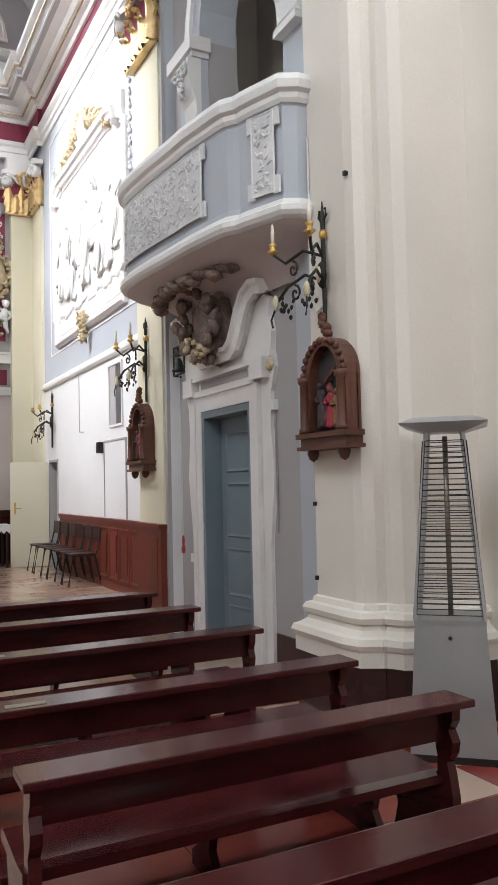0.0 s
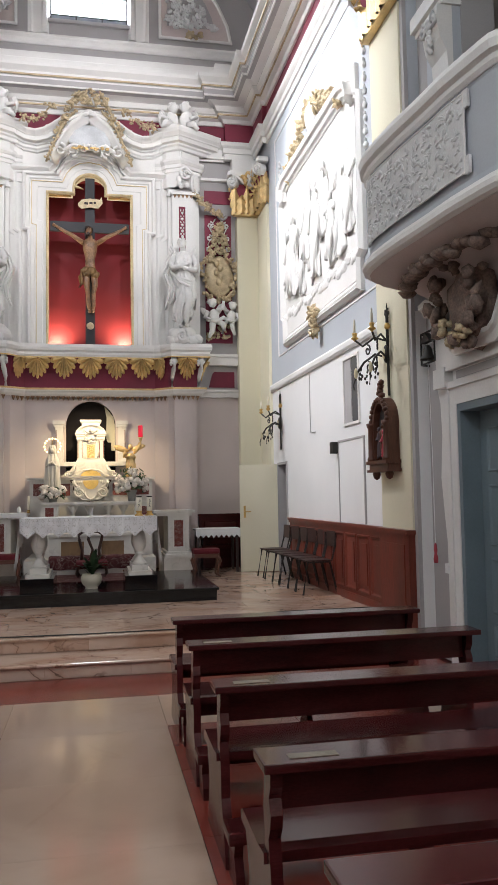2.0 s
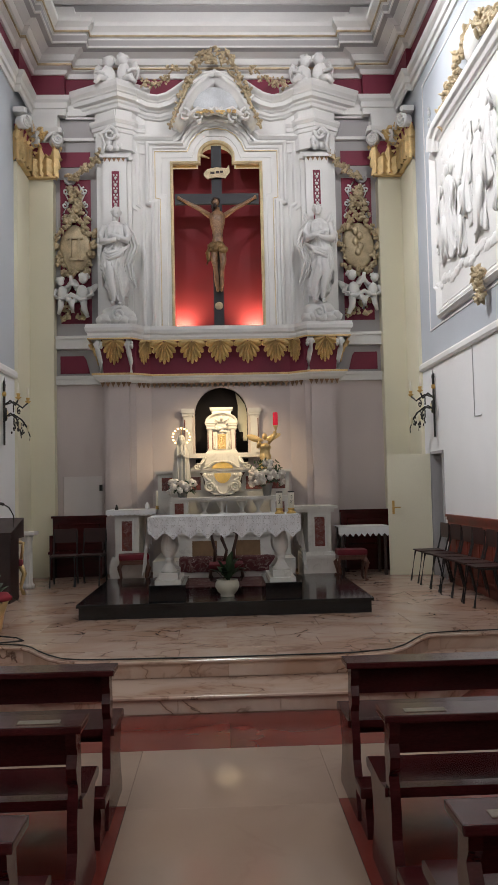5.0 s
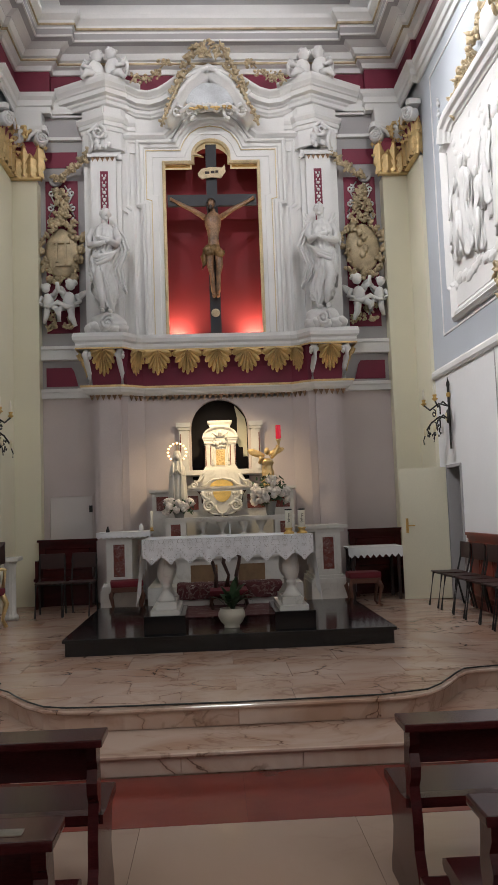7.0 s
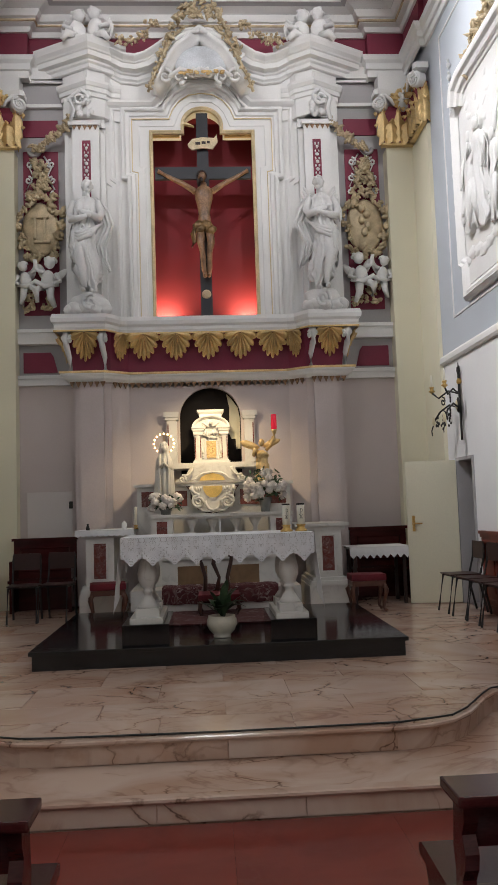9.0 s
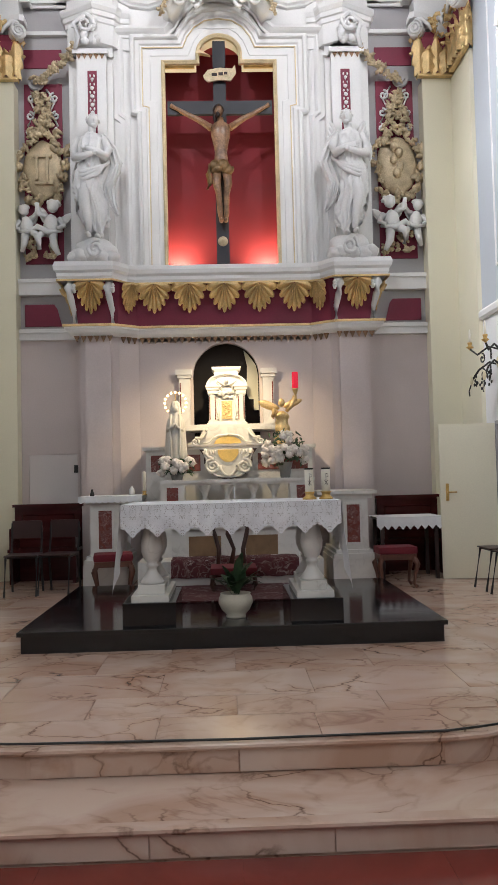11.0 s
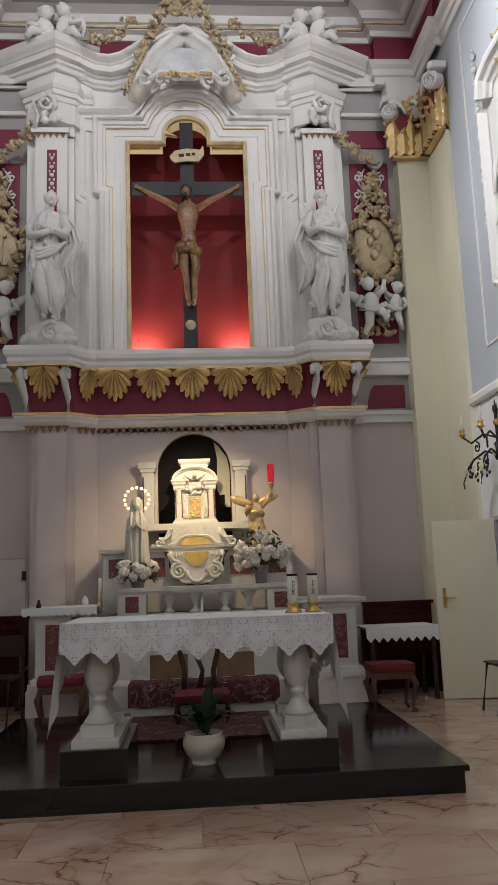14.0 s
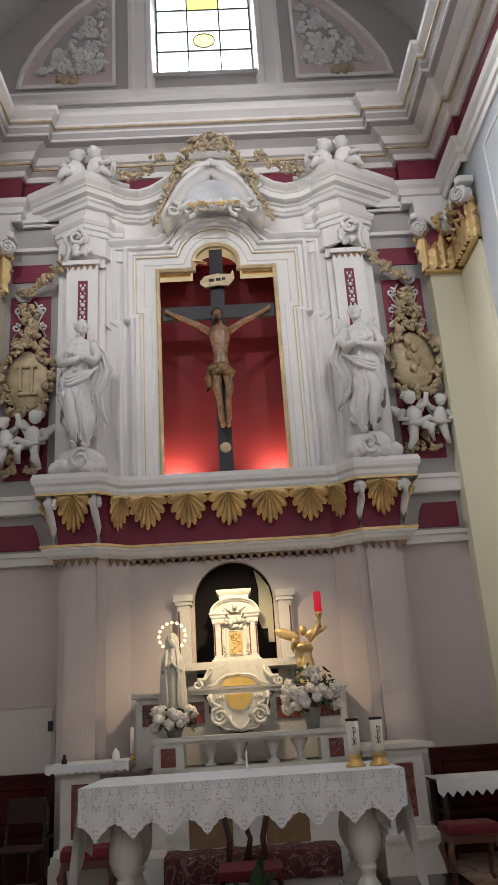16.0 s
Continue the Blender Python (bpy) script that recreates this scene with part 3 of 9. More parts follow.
def pew(y, s, gold_plate=False):
    x0, x1 = 0.60, 2.28
    pw = thing("pew", "dark polished mahogany church pew with book ledge and kneeler", "pew", "pews in two blocks", at=Matrix.Translation((0, y, 0)) @ (Matrix.Identity(4) if s > 0 else Matrix.Rotation(0, 4, "Z") @ Matrix.Translation((-2.88, 0, 0))))
    bm = bmesh.new()
    box(bm, x0 - 0.03, x1 + 0.03, -0.10, 0.075, 0.722, 0.752, m=Matrix.Translation((0, 0, 0.0)), bevel=0.007)
    part("book_ledge", bm, WOOD, pw)
    part("ledge_board", boxed([(x0 + 0.01, x1 - 0.01, 0.012, 0.036, 0.575, 0.722)]), WOOD, pw)
    bm = bmesh.new()
    prof = [(0.03, 0.40), (0.03, 0.435), (0.12, 0.425), (0.30, 0.432), (0.395, 0.436), (0.43, 0.42), (0.435, 0.40), (0.42, 0.385), (0.36, 0.385), (0.2, 0.39)]
    prism(bm, prof, x0 - 0.01, x1 + 0.01, plane="yz")
    part("seat", bm, WOOD, pw)
    part("seat_apron", boxed([(x0 + 0.03, x1 - 0.03, 0.36, 0.38, 0.27, 0.388)]), WOOD, pw)
    # shaped end boards
    side = [(0.05, 0.723), (-0.045, 0.723), (-0.04, 0.66), (-0.015, 0.62), (-0.04, 0.575), (-0.03, 0.53), (0.0, 0.49), (-0.015, 0.44), (-0.03, 0.36), (-0.03, 0.26), (-0.07, 0.18), (-0.10, 0.1), (-0.12, 0.05), (-0.12, 0.0), (0.40, 0.0), (0.40, 0.05), (0.36, 0.12), (0.33, 0.22), (0.36, 0.30), (0.40, 0.385), (0.12, 0.39), (0.06, 0.44), (0.055, 0.5), (0.07, 0.56), (0.055, 0.64)]
    for xa in (x0, x1 - 0.04):
        bm = bmesh.new()
        prism(bm, side, xa, xa + 0.04, plane="yz")
        part("end_board", bm, WOOD, pw)
    # kneeler behind
    kn = bmesh.new()
    box(kn, x0 - 0.02, x1 + 0.02, -0.335, -0.17, 0.185, 0.235, bevel=0.015)
    part("kneeler_board", kn, WOOD, pw)
    for xa in (x0 + 0.01, (x0 + x1) / 2 - 0.018, x1 - 0.046):
        bm = bmesh.new()
        prism(bm, [(-0.32, 0.0), (-0.32, 0.06), (-0.28, 0.12), (-0.30, 0.185), (-0.19, 0.185), (-0.16, 0.1), (-0.10, 0.06), (-0.10, 0.0)], xa, xa + 0.036, plane="yz")
        part("kneeler_foot", bm, WOOD, pw)
    if gold_plate:
        bm = bmesh.new()
        xa = x0 + 0.06 if s > 0 else x1 - 0.22
        box(bm, xa, xa + 0.16, -0.06, -0.015, 0.751, 0.7545)
        part("name_plate", bm, DULLBRASS, pw, "small dull engraved brass plate")
    return pw


PEW_Y = [6.17, 5.28, 4.32, 3.33, 2.53, 1.62, 0.72, -0.2]
for i, y in enumerate(PEW_Y):
    for s in (1, -1):
        pew(y, s, i in (1, 2, 3, 5))

# ---- pier, door bay and balcony on the right ----
def rounded(x0, x1, y0, y1, r, corners, n=6):
    """Plan outline of a block with some corners rounded; corners by index from x0,y0 anticlockwise."""
    c = [(x0, y0, 180), (x1, y0, 270), (x1, y1, 0), (x0, y1, 90)]
    out = []
    for i, (x, y, a) in enumerate(c):
        if i in corners:
            cx, cy = x + (r if x == x0 else -r), y + (r if y == y0 else -r)
            out += [(cx + r * math.cos(radians(a + 90 * k / n)), cy + r * math.sin(radians(a + 90 * k / n))) for k in range(n + 1)]
        else:
            out.append((x, y))
    return out


for s in (1, -1):
    Fl = Matrix.Diagonal((s, 1, 1, 1))
    pr = tagged(new("wall_pier_east" if s > 0 else "wall_pier_west"), "ivory plastered nave pier with moulded base on a dark plinth", "pier", kind="structure")
    plan = [(3.15, 4.97), (3.15, 4.48), (3.17, 4.40), (3.24, 4.36), (3.32, 4.36), (3.32, 4.30), (3.36, 4.22), (3.44, 4.18), (3.95, 4.18), (4.6, 4.18), (4.6, 4.97)]
    bm = bmesh.new()
    prism(bm, plan, 0.0, 10.5, plane="xy", m=Fl)
    bmesh.ops.recalc_face_normals(bm, faces=bm.faces[:])
    part("shaft", bm, PIER, pr)
    run = [(4.2, 4.18)] + plan[::-1][2:] + [(3.5, 4.97)]
    base = [(0.0, 0.80), (0.02, 0.79), (0.03, 0.755), (0.065, 0.745), (0.085, 0.71), (0.075, 0.675), (0.05, 0.66), (0.06, 0.63), (0.10, 0.60), (0.135, 0.585), (0.15, 0.545), (0.135, 0.51), (0.125, 0.505), (0.125, 0.40), (0.0, 0.40)]
    bm = sweep(bmesh.new(), run, [(-o, z) for o, z in base], m=Fl)
    part("base_moulding", bm, PIER, pr, "white moulded pier base")
    bm = sweep(bmesh.new(), run, [(0, 0.40), (-0.115, 0.40), (-0.115, 0.0), (0, 0.0)], m=Fl)
    part("plinth", bm, BROWNPLINTH, pr, "dark brown marble plinth")

    # wall of the door bay with the doorway
    bay = boxed([(3.3, 3.62, 4.9, 6.2, 0, 4.2), (3.3, 3.62, 7.3, 8.25, 0, 4.2), (3.3, 3.62, 6.2, 7.3, 2.34, 4.2), (3.3, 3.62, 4.9, 5.42, 4.2, 9.5), (3.3, 3.62, 7.05, 8.25, 4.2, 9.5), (3.3, 3.62, 5.42, 7.05, 7.2, 9.5)], Fl) if s > 0 else boxed([(3.3, 3.62, 4.9, 8.25, 0, 9.5)], Fl)
    by = structure("wall_bay_east" if s > 0 else "wall_bay_west", bay, GREY, "grey and pale blue plastered wall of the side bay")
    part("plinth", boxed([(3.28, 3.305, 4.97, 5.86, 0, 0.36)], Fl), BROWNPLINTH, by, "dark brown marble plinth")
    part("blue_field", boxed([(3.29, 3.302, 4.97, 5.42, 0.36, 6.5)], Fl), BLUE, by, "pale blue painted field")

# closing of the space behind the door and the gallery
structure("wall_vestry", boxed([(4.5, 4.6, 4.9, 8.3, 0, 9.5), (3.6, 4.5, 8.25, 8.35, 0, 9.5), (3.6, 4.6, 4.97, 5.0, 0, 9.5), (3.62, 4.5, 5.0, 8.25, 3.3, 3.4)]), PIER, "plain plastered passage behind the door")

# pilasters at the mouth of the chancel with gilded capitals
def leaf(bm, m, lobes=4):
    """Acanthus leaf: height 1 in z, half width 1 in x, rising close to the bell, then curling out to -y and down at the tip."""
    rows, cols = 26, 12
    grid = []
    for i in range(rows):
        v = i / (rows - 1)
        cut = abs(math.cos(v * math.pi * lobes))
        half = (0.72 + 0.34 * math.sin(math.pi * min(1, v * 1.25))) * (0.62 + 0.38 * cut) * (1 - 0.72 * max(0, v - 0.55) / 0.45)
        a = max(0.0, v - 0.58) / 0.42 * 2.5
        if v <= 0.58:
            out, z = 0.10 + 0.18 * v * v, v * 1.45
        else:
            out, z = 0.16 + 0.17 * (1 - math.cos(a)) + 0.05 * a, 0.84 + 0.16 * math.sin(a)
        row = []
        for j in range(cols + 1):
            u = 2 * j / cols - 1
            groove = 0.07 * (j % 2) + 0.16 * (1 - abs(u)) ** 2
            row.append(bm.verts.new(m @ Vector((u * half, -(out + groove * (1 - 0.5 * v)) + 0.12 * u * u, z - 0.10 * abs(u) * cut))))
        grid.append(row)
    for a, b in zip(grid, grid[1:]):
        for j in range(cols):
            bm.faces.new((a[j], a[j + 1], b[j + 1], b[j]))
    return bm


def capital(name, m, w, d, h):
    """Composite capital: flaring bell with two rows of curling acanthus leaves, corner volutes, flower and abacus."""
    cp = thing(name, "composite capital, gilded acanthus leaves under white volutes", "capital", "pilaster capitals", at=m)
    bm = bmesh.new()
    box(bm, -w / 2 - 0.025, w / 2 + 0.025, -d - 0.025, 0, 0, h * 0.05, bevel=0.01)
    part("astragal", bm, GOLD, cp)
    bm = bmesh.new()
    rows = []
    for z, g in ((0.04, -0.01), (0.40, 0.0), (0.62, 0.04), (0.70, 0.07)):
        rows.append([bm.verts.new(q) for q in ((-w / 2 - g, 0.02, z * h), (-w / 2 - g, -d - g, z * h), (w / 2 + g, -d - g, z * h), (w / 2 + g, 0.02, z * h))])
    for a, b in zip(rows, rows[1:]):
        for k in range(3):
            bm.faces.new((a[k], a[k + 1], b[k + 1], b[k]))
    bm.faces.new(rows[-1])
    part("bell", bm, RED, cp, "crimson painted bell behind the leaves")
    rnd = random.Random(5)
    n = 3 if w > 0.5 else 2
    for row, (z0, hh, wide, count) in enumerate(((0.04, 0.40, 0.46, n), (0.06, 0.62, 0.40, n + 1))):
        for k in range(count):
            x = (k / (count - 1) - 0.5) * (w if row else w * (1 - 1 / n))
            bm = bmesh.new()
            leaf(bm, trs(x, -d - 0.004 + 0.016 * row, h * z0, w / n * wide, h * 0.30, h * hh))
            part("acanthus_leaf", bm, GOLD, cp, "", True)
        for sx in (-1, 1):
            bm = bmesh.new()
            leaf(bm, trs(sx * w / 2, -d * 0.3, h * z0, max(d, 0.16) * 0.6, h * 0.22, h * hh, rz=90 * sx))
            part("acanthus_leaf", bm, GOLD, cp, "", True)
    for sx in (-1, 1):
        bm = bmesh.new()
        c = pose(sx * (w / 2 + 0.035), -d - 0.06, h * 0.74, 0, 0, 28 * sx)
        lathe(bm, [(0.0, -0.07), (h * 0.115, -0.07), (h * 0.135, -0.05), (h * 0.12, 0.0), (h * 0.135, 0.05), (h * 0.115, 0.07), (0.0, 0.07)], 20, c @ pose(0, 0, 0, 90))
        pts = [(x, -0.078, z) for x, _, z in scroll(0, 0, h * 0.12, 2.0, 90, sx, 30)]
        tube(bm, pts, h * 0.022, 6, [1 - 0.5 * i / len(pts) for i in range(len(pts))], c)
        tube(bm, [(0, -0.05, h * 0.12), (-sx * w * 0.18, -0.05, h * 0.13), (-sx * w * 0.34, 0.0, h * 0.04), (-sx * w * 0.42, 0.02, -h * 0.06)], h * 0.04, 8, [1, 1, 0.8, 0.5], c)
        part("volute", bm, STONE, cp, "white volute", True)
    bm = bmesh.new()
    for k in range(14):
        sprig(bm, rnd.uniform(-0.09, 0.09), -d - 0.10, h * 0.84 + rnd.uniform(-0.12, 0.10), 0.05, rnd, 3)
    part("flower", bm, GOLD, cp, "", True)
    bm = bmesh.new()
    e = w / 2 + 0.13
    prism(bm, [(-e, 0.02), (-e, -d - 0.10), (-e + 0.05, -d - 0.14), (-w * 0.2, -d - 0.07), (w * 0.2, -d - 0.07), (e - 0.05, -d - 0.14), (e, -d - 0.10), (e, 0.02)], h * 0.90, h * 1.0, plane="xy")
    part("abacus", bm, WHITE, cp)
    return cp


for s in (1, -1):
    M = on_wall(s)
    # near pilaster at the end of the chancel wall
    pl = structure("wall_pilaster_mouth", boxed([(-0.06, 0.3, -4.42, -3.62, 1.19, 6.6)], M), CREAM, "cream plastered pilaster at the mouth of the chancel", "pilaster")
    part("entablature_block", boxed([(-0.10, 0.3, -4.47, -3.57, 7.36, 7.84)], M), WHITE, pl)
    part("return", boxed([(-0.04, 0.3, -4.49, -4.42, 0.0, 7.8)], M), GREY, pl, "grey painted return")
    c = capital("pilaster_capital", (RW if s > 0 else LW) @ pose(-0.06 * s, -4.02, 6.6, 0, 0, -90 * s), 0.78, 0.07, 0.76)
    # far corner pilaster beside the altar wall, in two faces
    xa, xb = sorted((s * 2.74, s * 2.86))
    pl = structure("wall_pilaster_corner", boxed([(min(s * 2.68, s * 3.2), max(s * 2.68, s * 3.2), 14.80, 15.1, 0.25, 6.72)]), CREAM, "cream plastered corner pilaster beside the high altar", "pilaster")
    part("side_face", boxed([(-0.05, 0.1, 1.57, 2.4, 0.25, 6.72)], M), CREAM, pl)
    part("entablature_block", boxed([(min(s * 2.6, s * 3.2), max(s * 2.6, s * 3.2), 14.78, 15.1, 7.5, 7.84)]), WHITE, pl)
    capital("pilaster_capital", pose(s * 2.86, 14.80, 6.72, 0, 0, 0), 0.46, 0.06, 0.80)
    capital("pilaster_capital", (RW if s > 0 else LW) @ pose(-0.05 * s, 1.84, 6.72, 0, 0, -90 * s), 0.56, 0.05, 0.80)

# the door with its frame and curved pediment
door = tagged(new("door_1"), "blue-grey panelled wooden door standing ajar in a white frame", "door", kind="structure")
fr = boxed([(3.24, 3.62, 6.02, 6.2, 0, 2.5), (3.24, 3.62, 7.3, 7.48, 0, 2.5), (3.24, 3.62, 6.2, 7.3, 2.35, 2.5), (3.225, 3.24, 6.02, 6.08, 0, 2.5), (3.225, 3.24, 7.42, 7.48, 0, 2.5)])
part("door_frame", fr, WHITE, door, "white plaster door surround")
lin = boxed([(3.25, 3.62, 6.2, 6.26, 0, 2.35), (3.25, 3.62, 7.24, 7.3, 0, 2.35), (3.25, 3.62, 6.26, 7.24, 2.28, 2.35)])
part("door_lining", lin, DOORBLUE, door, "blue-grey wooden lining")


def door_leaf(w, h, panels, mat):
    bm = bmesh.new()
    box(bm, 0, w, -0.018, 0.018, 0, h)
    for z0, z1 in panels:
        for yy in (-0.018, 0.018):
            d = -1 if yy < 0 else 1
            o = [(0.10, z0), (w - 0.10, z0), (w - 0.10, z1), (0.10, z1)]
            prof = [(0, 0), (0.015, 0.014), (0.03, 0.004), (0.045, 0)]
            sweep(bm, o[::-1], prof, closed=True, plane="xz", at=yy, m=Matrix.Diagonal((1, 1, 1, 1)) if d < 0 else Matrix.Translation((0, 2 * yy, 0)) @ Matrix.Diagonal((1, -1, 1, 1)))
    return bm


lf = part("door_leaf", door_leaf(0.99, 2.275, [(0.12, 0.42), (0.5, 0.98), (1.08, 1.62), (1.72, 2.12)], DOORBLUE), DOORBLUE, door, "blue-grey panelled leaf")
lf.matrix_world = pose(3.45, 7.235, 0.01, 0, 0, -84)
bm = bmesh.new()
tube(bm, [(0.93, -0.03, 1.05), (0.93, -0.06, 1.05), (0.84, -0.06, 1.05)], 0.009)
box(bm, 0.915, 0.945, -0.024, -0.017, 0.95, 1.12)
h = part("door_handle", bm, IRON, lf, "dark metal lever handle")

ped = thing("door_pediment", "white stucco broken pediment with curling sides over the door", "pediment")
Pm = Matrix.Identity(4)
part("lintel_band", boxed([(3.22, 3.31, 6.05, 7.45, 2.50, 2.56), (3.25, 3.31, 6.15, 7.35, 2.56, 2.66), (3.20, 3.31, 6.1, 7.4, 2.66, 2.70)]), WHITE, ped)
part("grey_inlay", boxed([(3.243, 3.252, 6.22, 7.28, 2.575, 2.645)]), GREY, ped)
for sg in (-1, 1):
    part("lintel_block", boxed([(3.19, 3.31, 6.75 + sg * 0.78 - 0.12, 6.75 + sg * 0.78 + 0.12, 2.52, 2.70)]), WHITE, ped)
    bm = bmesh.new()
    line = [(6.75 + sg * a, b) for a, b in ((0.0, 2.78), (0.34, 2.78), (0.45, 2.84), (0.55, 2.98), (0.63, 3.12), (0.72, 3.22), (0.85, 3.27), (0.98, 3.25))]
    prof = [(0, 0), (0, 0.10), (0.03, 0.12), (0.03, 0.16), (-0.03, 0.18), (-0.05, 0.21), (-0.09, 0.21), (-0.09, 0)]
    sweep(bm, line, [(o * (-sg) * -1, u) for o, u in prof], plane="yz", at=3.31)
    part("curved_cornice", bm, WHITE, ped)
    bm = bmesh.new()
    out = [(6.75 + sg * a, b) for a, b in ((0.0, 2.70), (0.95, 2.70), (0.98, 2.9), (0.93, 3.05), (0.96, 3.2), (0.85, 3.25), (0.70, 3.2), (0.6, 3.06), (0.5, 2.88), (0.4, 2.79), (0.0, 2.78))]
    prism(bm, out, 3.25, 3.31, plane="yz")
    part("side_panel", bm, WHITE, ped)
    bm = bmesh.new()
    out = [(6.75 + sg * a, b) for a, b in ((0.74, 0.0), (0.86, 0.0), (0.86, 1.1), (0.90, 1.35), (0.95, 1.7), (0.90, 2.1), (0.92, 2.4), (1.0, 2.6), (0.96, 2.75), (0.74, 2.75))]
    prism(bm, out, 3.265, 3.31, plane="yz")
    part("side_ear", bm, WHITE, ped)
    bm = bmesh.new()
    blob(bm, trs(3.25, 6.75 + sg * 0.93, 2.62, 0.03, 0.05, 0.05), 0.3)
    part("rosette", bm, PALEGOLD, ped, "small gilded rosette")
# dark brown mottled cartouche between pediment and balcony
cart = thing("cartouche", "dark mottled carved cartouche with gilded scrolls under the balcony", "cartouche")
DARKSTUCCO = material("mottled_brown_stucco", (0.22, 0.155, 0.125), 0.7, vary=0.45, scale=22, grain=50, bump=0.4, depth=0.01)
rnd = random.Random(11)
bm = bmesh.new()
blob(bm, trs(3.16, 6.75, 3.1, 0.16, 0.33, 0.36), 0.3, 2.2, 3, 2)
part("shield", bm, DARKSTUCCO, cart, "", True)
bm = bmesh.new()
for k in range(46):
    a = rnd.uniform(0, math.tau)
    rr = rnd.uniform(0.75, 1.25)
    blob(bm, trs(3.05 - rnd.uniform(0, 0.12), 6.75 + 0.36 * rr * math.cos(a), 3.18 + 0.34 * rr * math.sin(a), 0.05, rnd.uniform(0.04, 0.11), rnd.uniform(0.04, 0.09), rnd.uniform(-60, 60)), 0.5, 3, 1, k)
for k in range(20):
    f = k / 19 * 2 - 1
    blob(bm, trs(2.95 - 0.2 * (1 - f * f), 6.75 + 0.85 * f, 3.44 + 0.03 * math.sin(k * 2.2), 0.09, 0.08, 0.05), 0.5, 3, 1, k + 50)
part("strapwork", bm, DARKSTUCCO, cart, "", True)
bm = bmesh.new()
for k in range(22):
    a = rnd.uniform(3.4, 6.0)
    blob(bm, trs(3.03 - rnd.uniform(0, 0.1), 6.72 + 0.26 * math.cos(a) + rnd.uniform(-0.04, 0.04), 3.12 + 0.33 * math.sin(a), 0.04, rnd.uniform(0.02, 0.045), rnd.uniform(0.02, 0.05), rnd.uniform(-60, 60)), 0.6, 3, 2, k + 9)
part("gilding", bm, PALEGOLD, cart, "flaking gilded scrolls", True)

# the bowed singing gallery
GL = [(3.32, 4.92), (3.06, 4.93), (2.95, 4.985), (2.935, 5.03), (2.865, 5.22), (2.825, 5.34), (2.805, 5.43), (2.77, 5.47), (2.735, 5.52), (2.715, 5.60), (2.68, 5.80), (2.64, 6.05), (2.61, 6.4), (2.565, 6.8), (2.54, 7.15), (2.535, 7.42), (2.56, 7.6), (2.63, 7.76), (2.74, 7.87), (2.90, 7.94), (3.32, 7.96)]

gal = thing("balcony", "pale blue bowed balcony with white mouldings and stucco panels", "balcony")
wall_prof = [(0, 3.70), (-0.005, 3.70), (-0.02, 3.78), (-0.02, 4.44), (0.0, 4.48), (-0.08, 4.48), (-0.08, 3.70)]
part("parapet", sweep(bmesh.new(), GL[::-1], wall_prof), BLUE, gal, "pale blue painted parapet")
part("top_rail", sweep(bmesh.new(), GL[::-1], [(-0.10, 4.46), (0.0, 4.46), (0.02, 4.49), (0.02, 4.53), (0.055, 4.55), (0.065, 4.61), (0.05, 4.66), (-0.11, 4.66)]), WHITE, gal, "white moulded rail")
part("bottom_moulding", sweep(bmesh.new(), GL[::-1], [(-0.10, 3.58), (0.0, 3.58), (0.03, 3.60), (0.05, 3.63), (0.05, 3.67), (0.02, 3.69), (0.0, 3.73), (-0.10, 3.73)]), WHITE, gal, "white moulded lower edge")
bm = bmesh.new()
rows = []
for k, z in ((0.0, 3.59), (0.10, 3.54), (0.30, 3.49), (0.52, 3.44), (0.72, 3.36), (0.86, 3.24)):
    rows.append([bm.verts.new((x + (3.31 - x) * k, 6.63 + (y - 6.63) * (1 - 0.35 * k), z)) for x, y in GL])
for a, b in zip(rows, rows[1:]):
    for i in range(len(a) - 1):
        bm.faces.new((a[i], a[i + 1], b[i + 1], b[i]))
part("soffit", bm, MAUVE, gal, "mauve-grey curved underside", True)
bm = bmesh.new()
prism(bm, [(x, y) for x, y in GL], 3.60, 3.66, plane="xy")
part("gallery_floor", bm, PIER, gal)


def at_gallery(f):
    """Point and outward normal on the gallery's front; f is y."""
    pts = GL
    for (xa, ya), (xb, yb) in zip(pts, pts[1:]):
        lo, hi = min(ya, yb), max(ya, yb)
        if lo <= f <= hi and hi > lo:
            k = (f - ya) / (yb - ya)
            t = Vector((xb - xa, yb - ya)).normalized()
            return xa + (xb - xa) * k, Vector((-abs(t.y), t.x if t.y > 0 else -t.x))
    return pts[0][0], Vector((-1, 0))


STUCCO = material("pale_stucco_relief", (0.66, 0.66, 0.66), 0.7, vary=0.12, scale=14, grain=60, bump=0.4, depth=0.006)


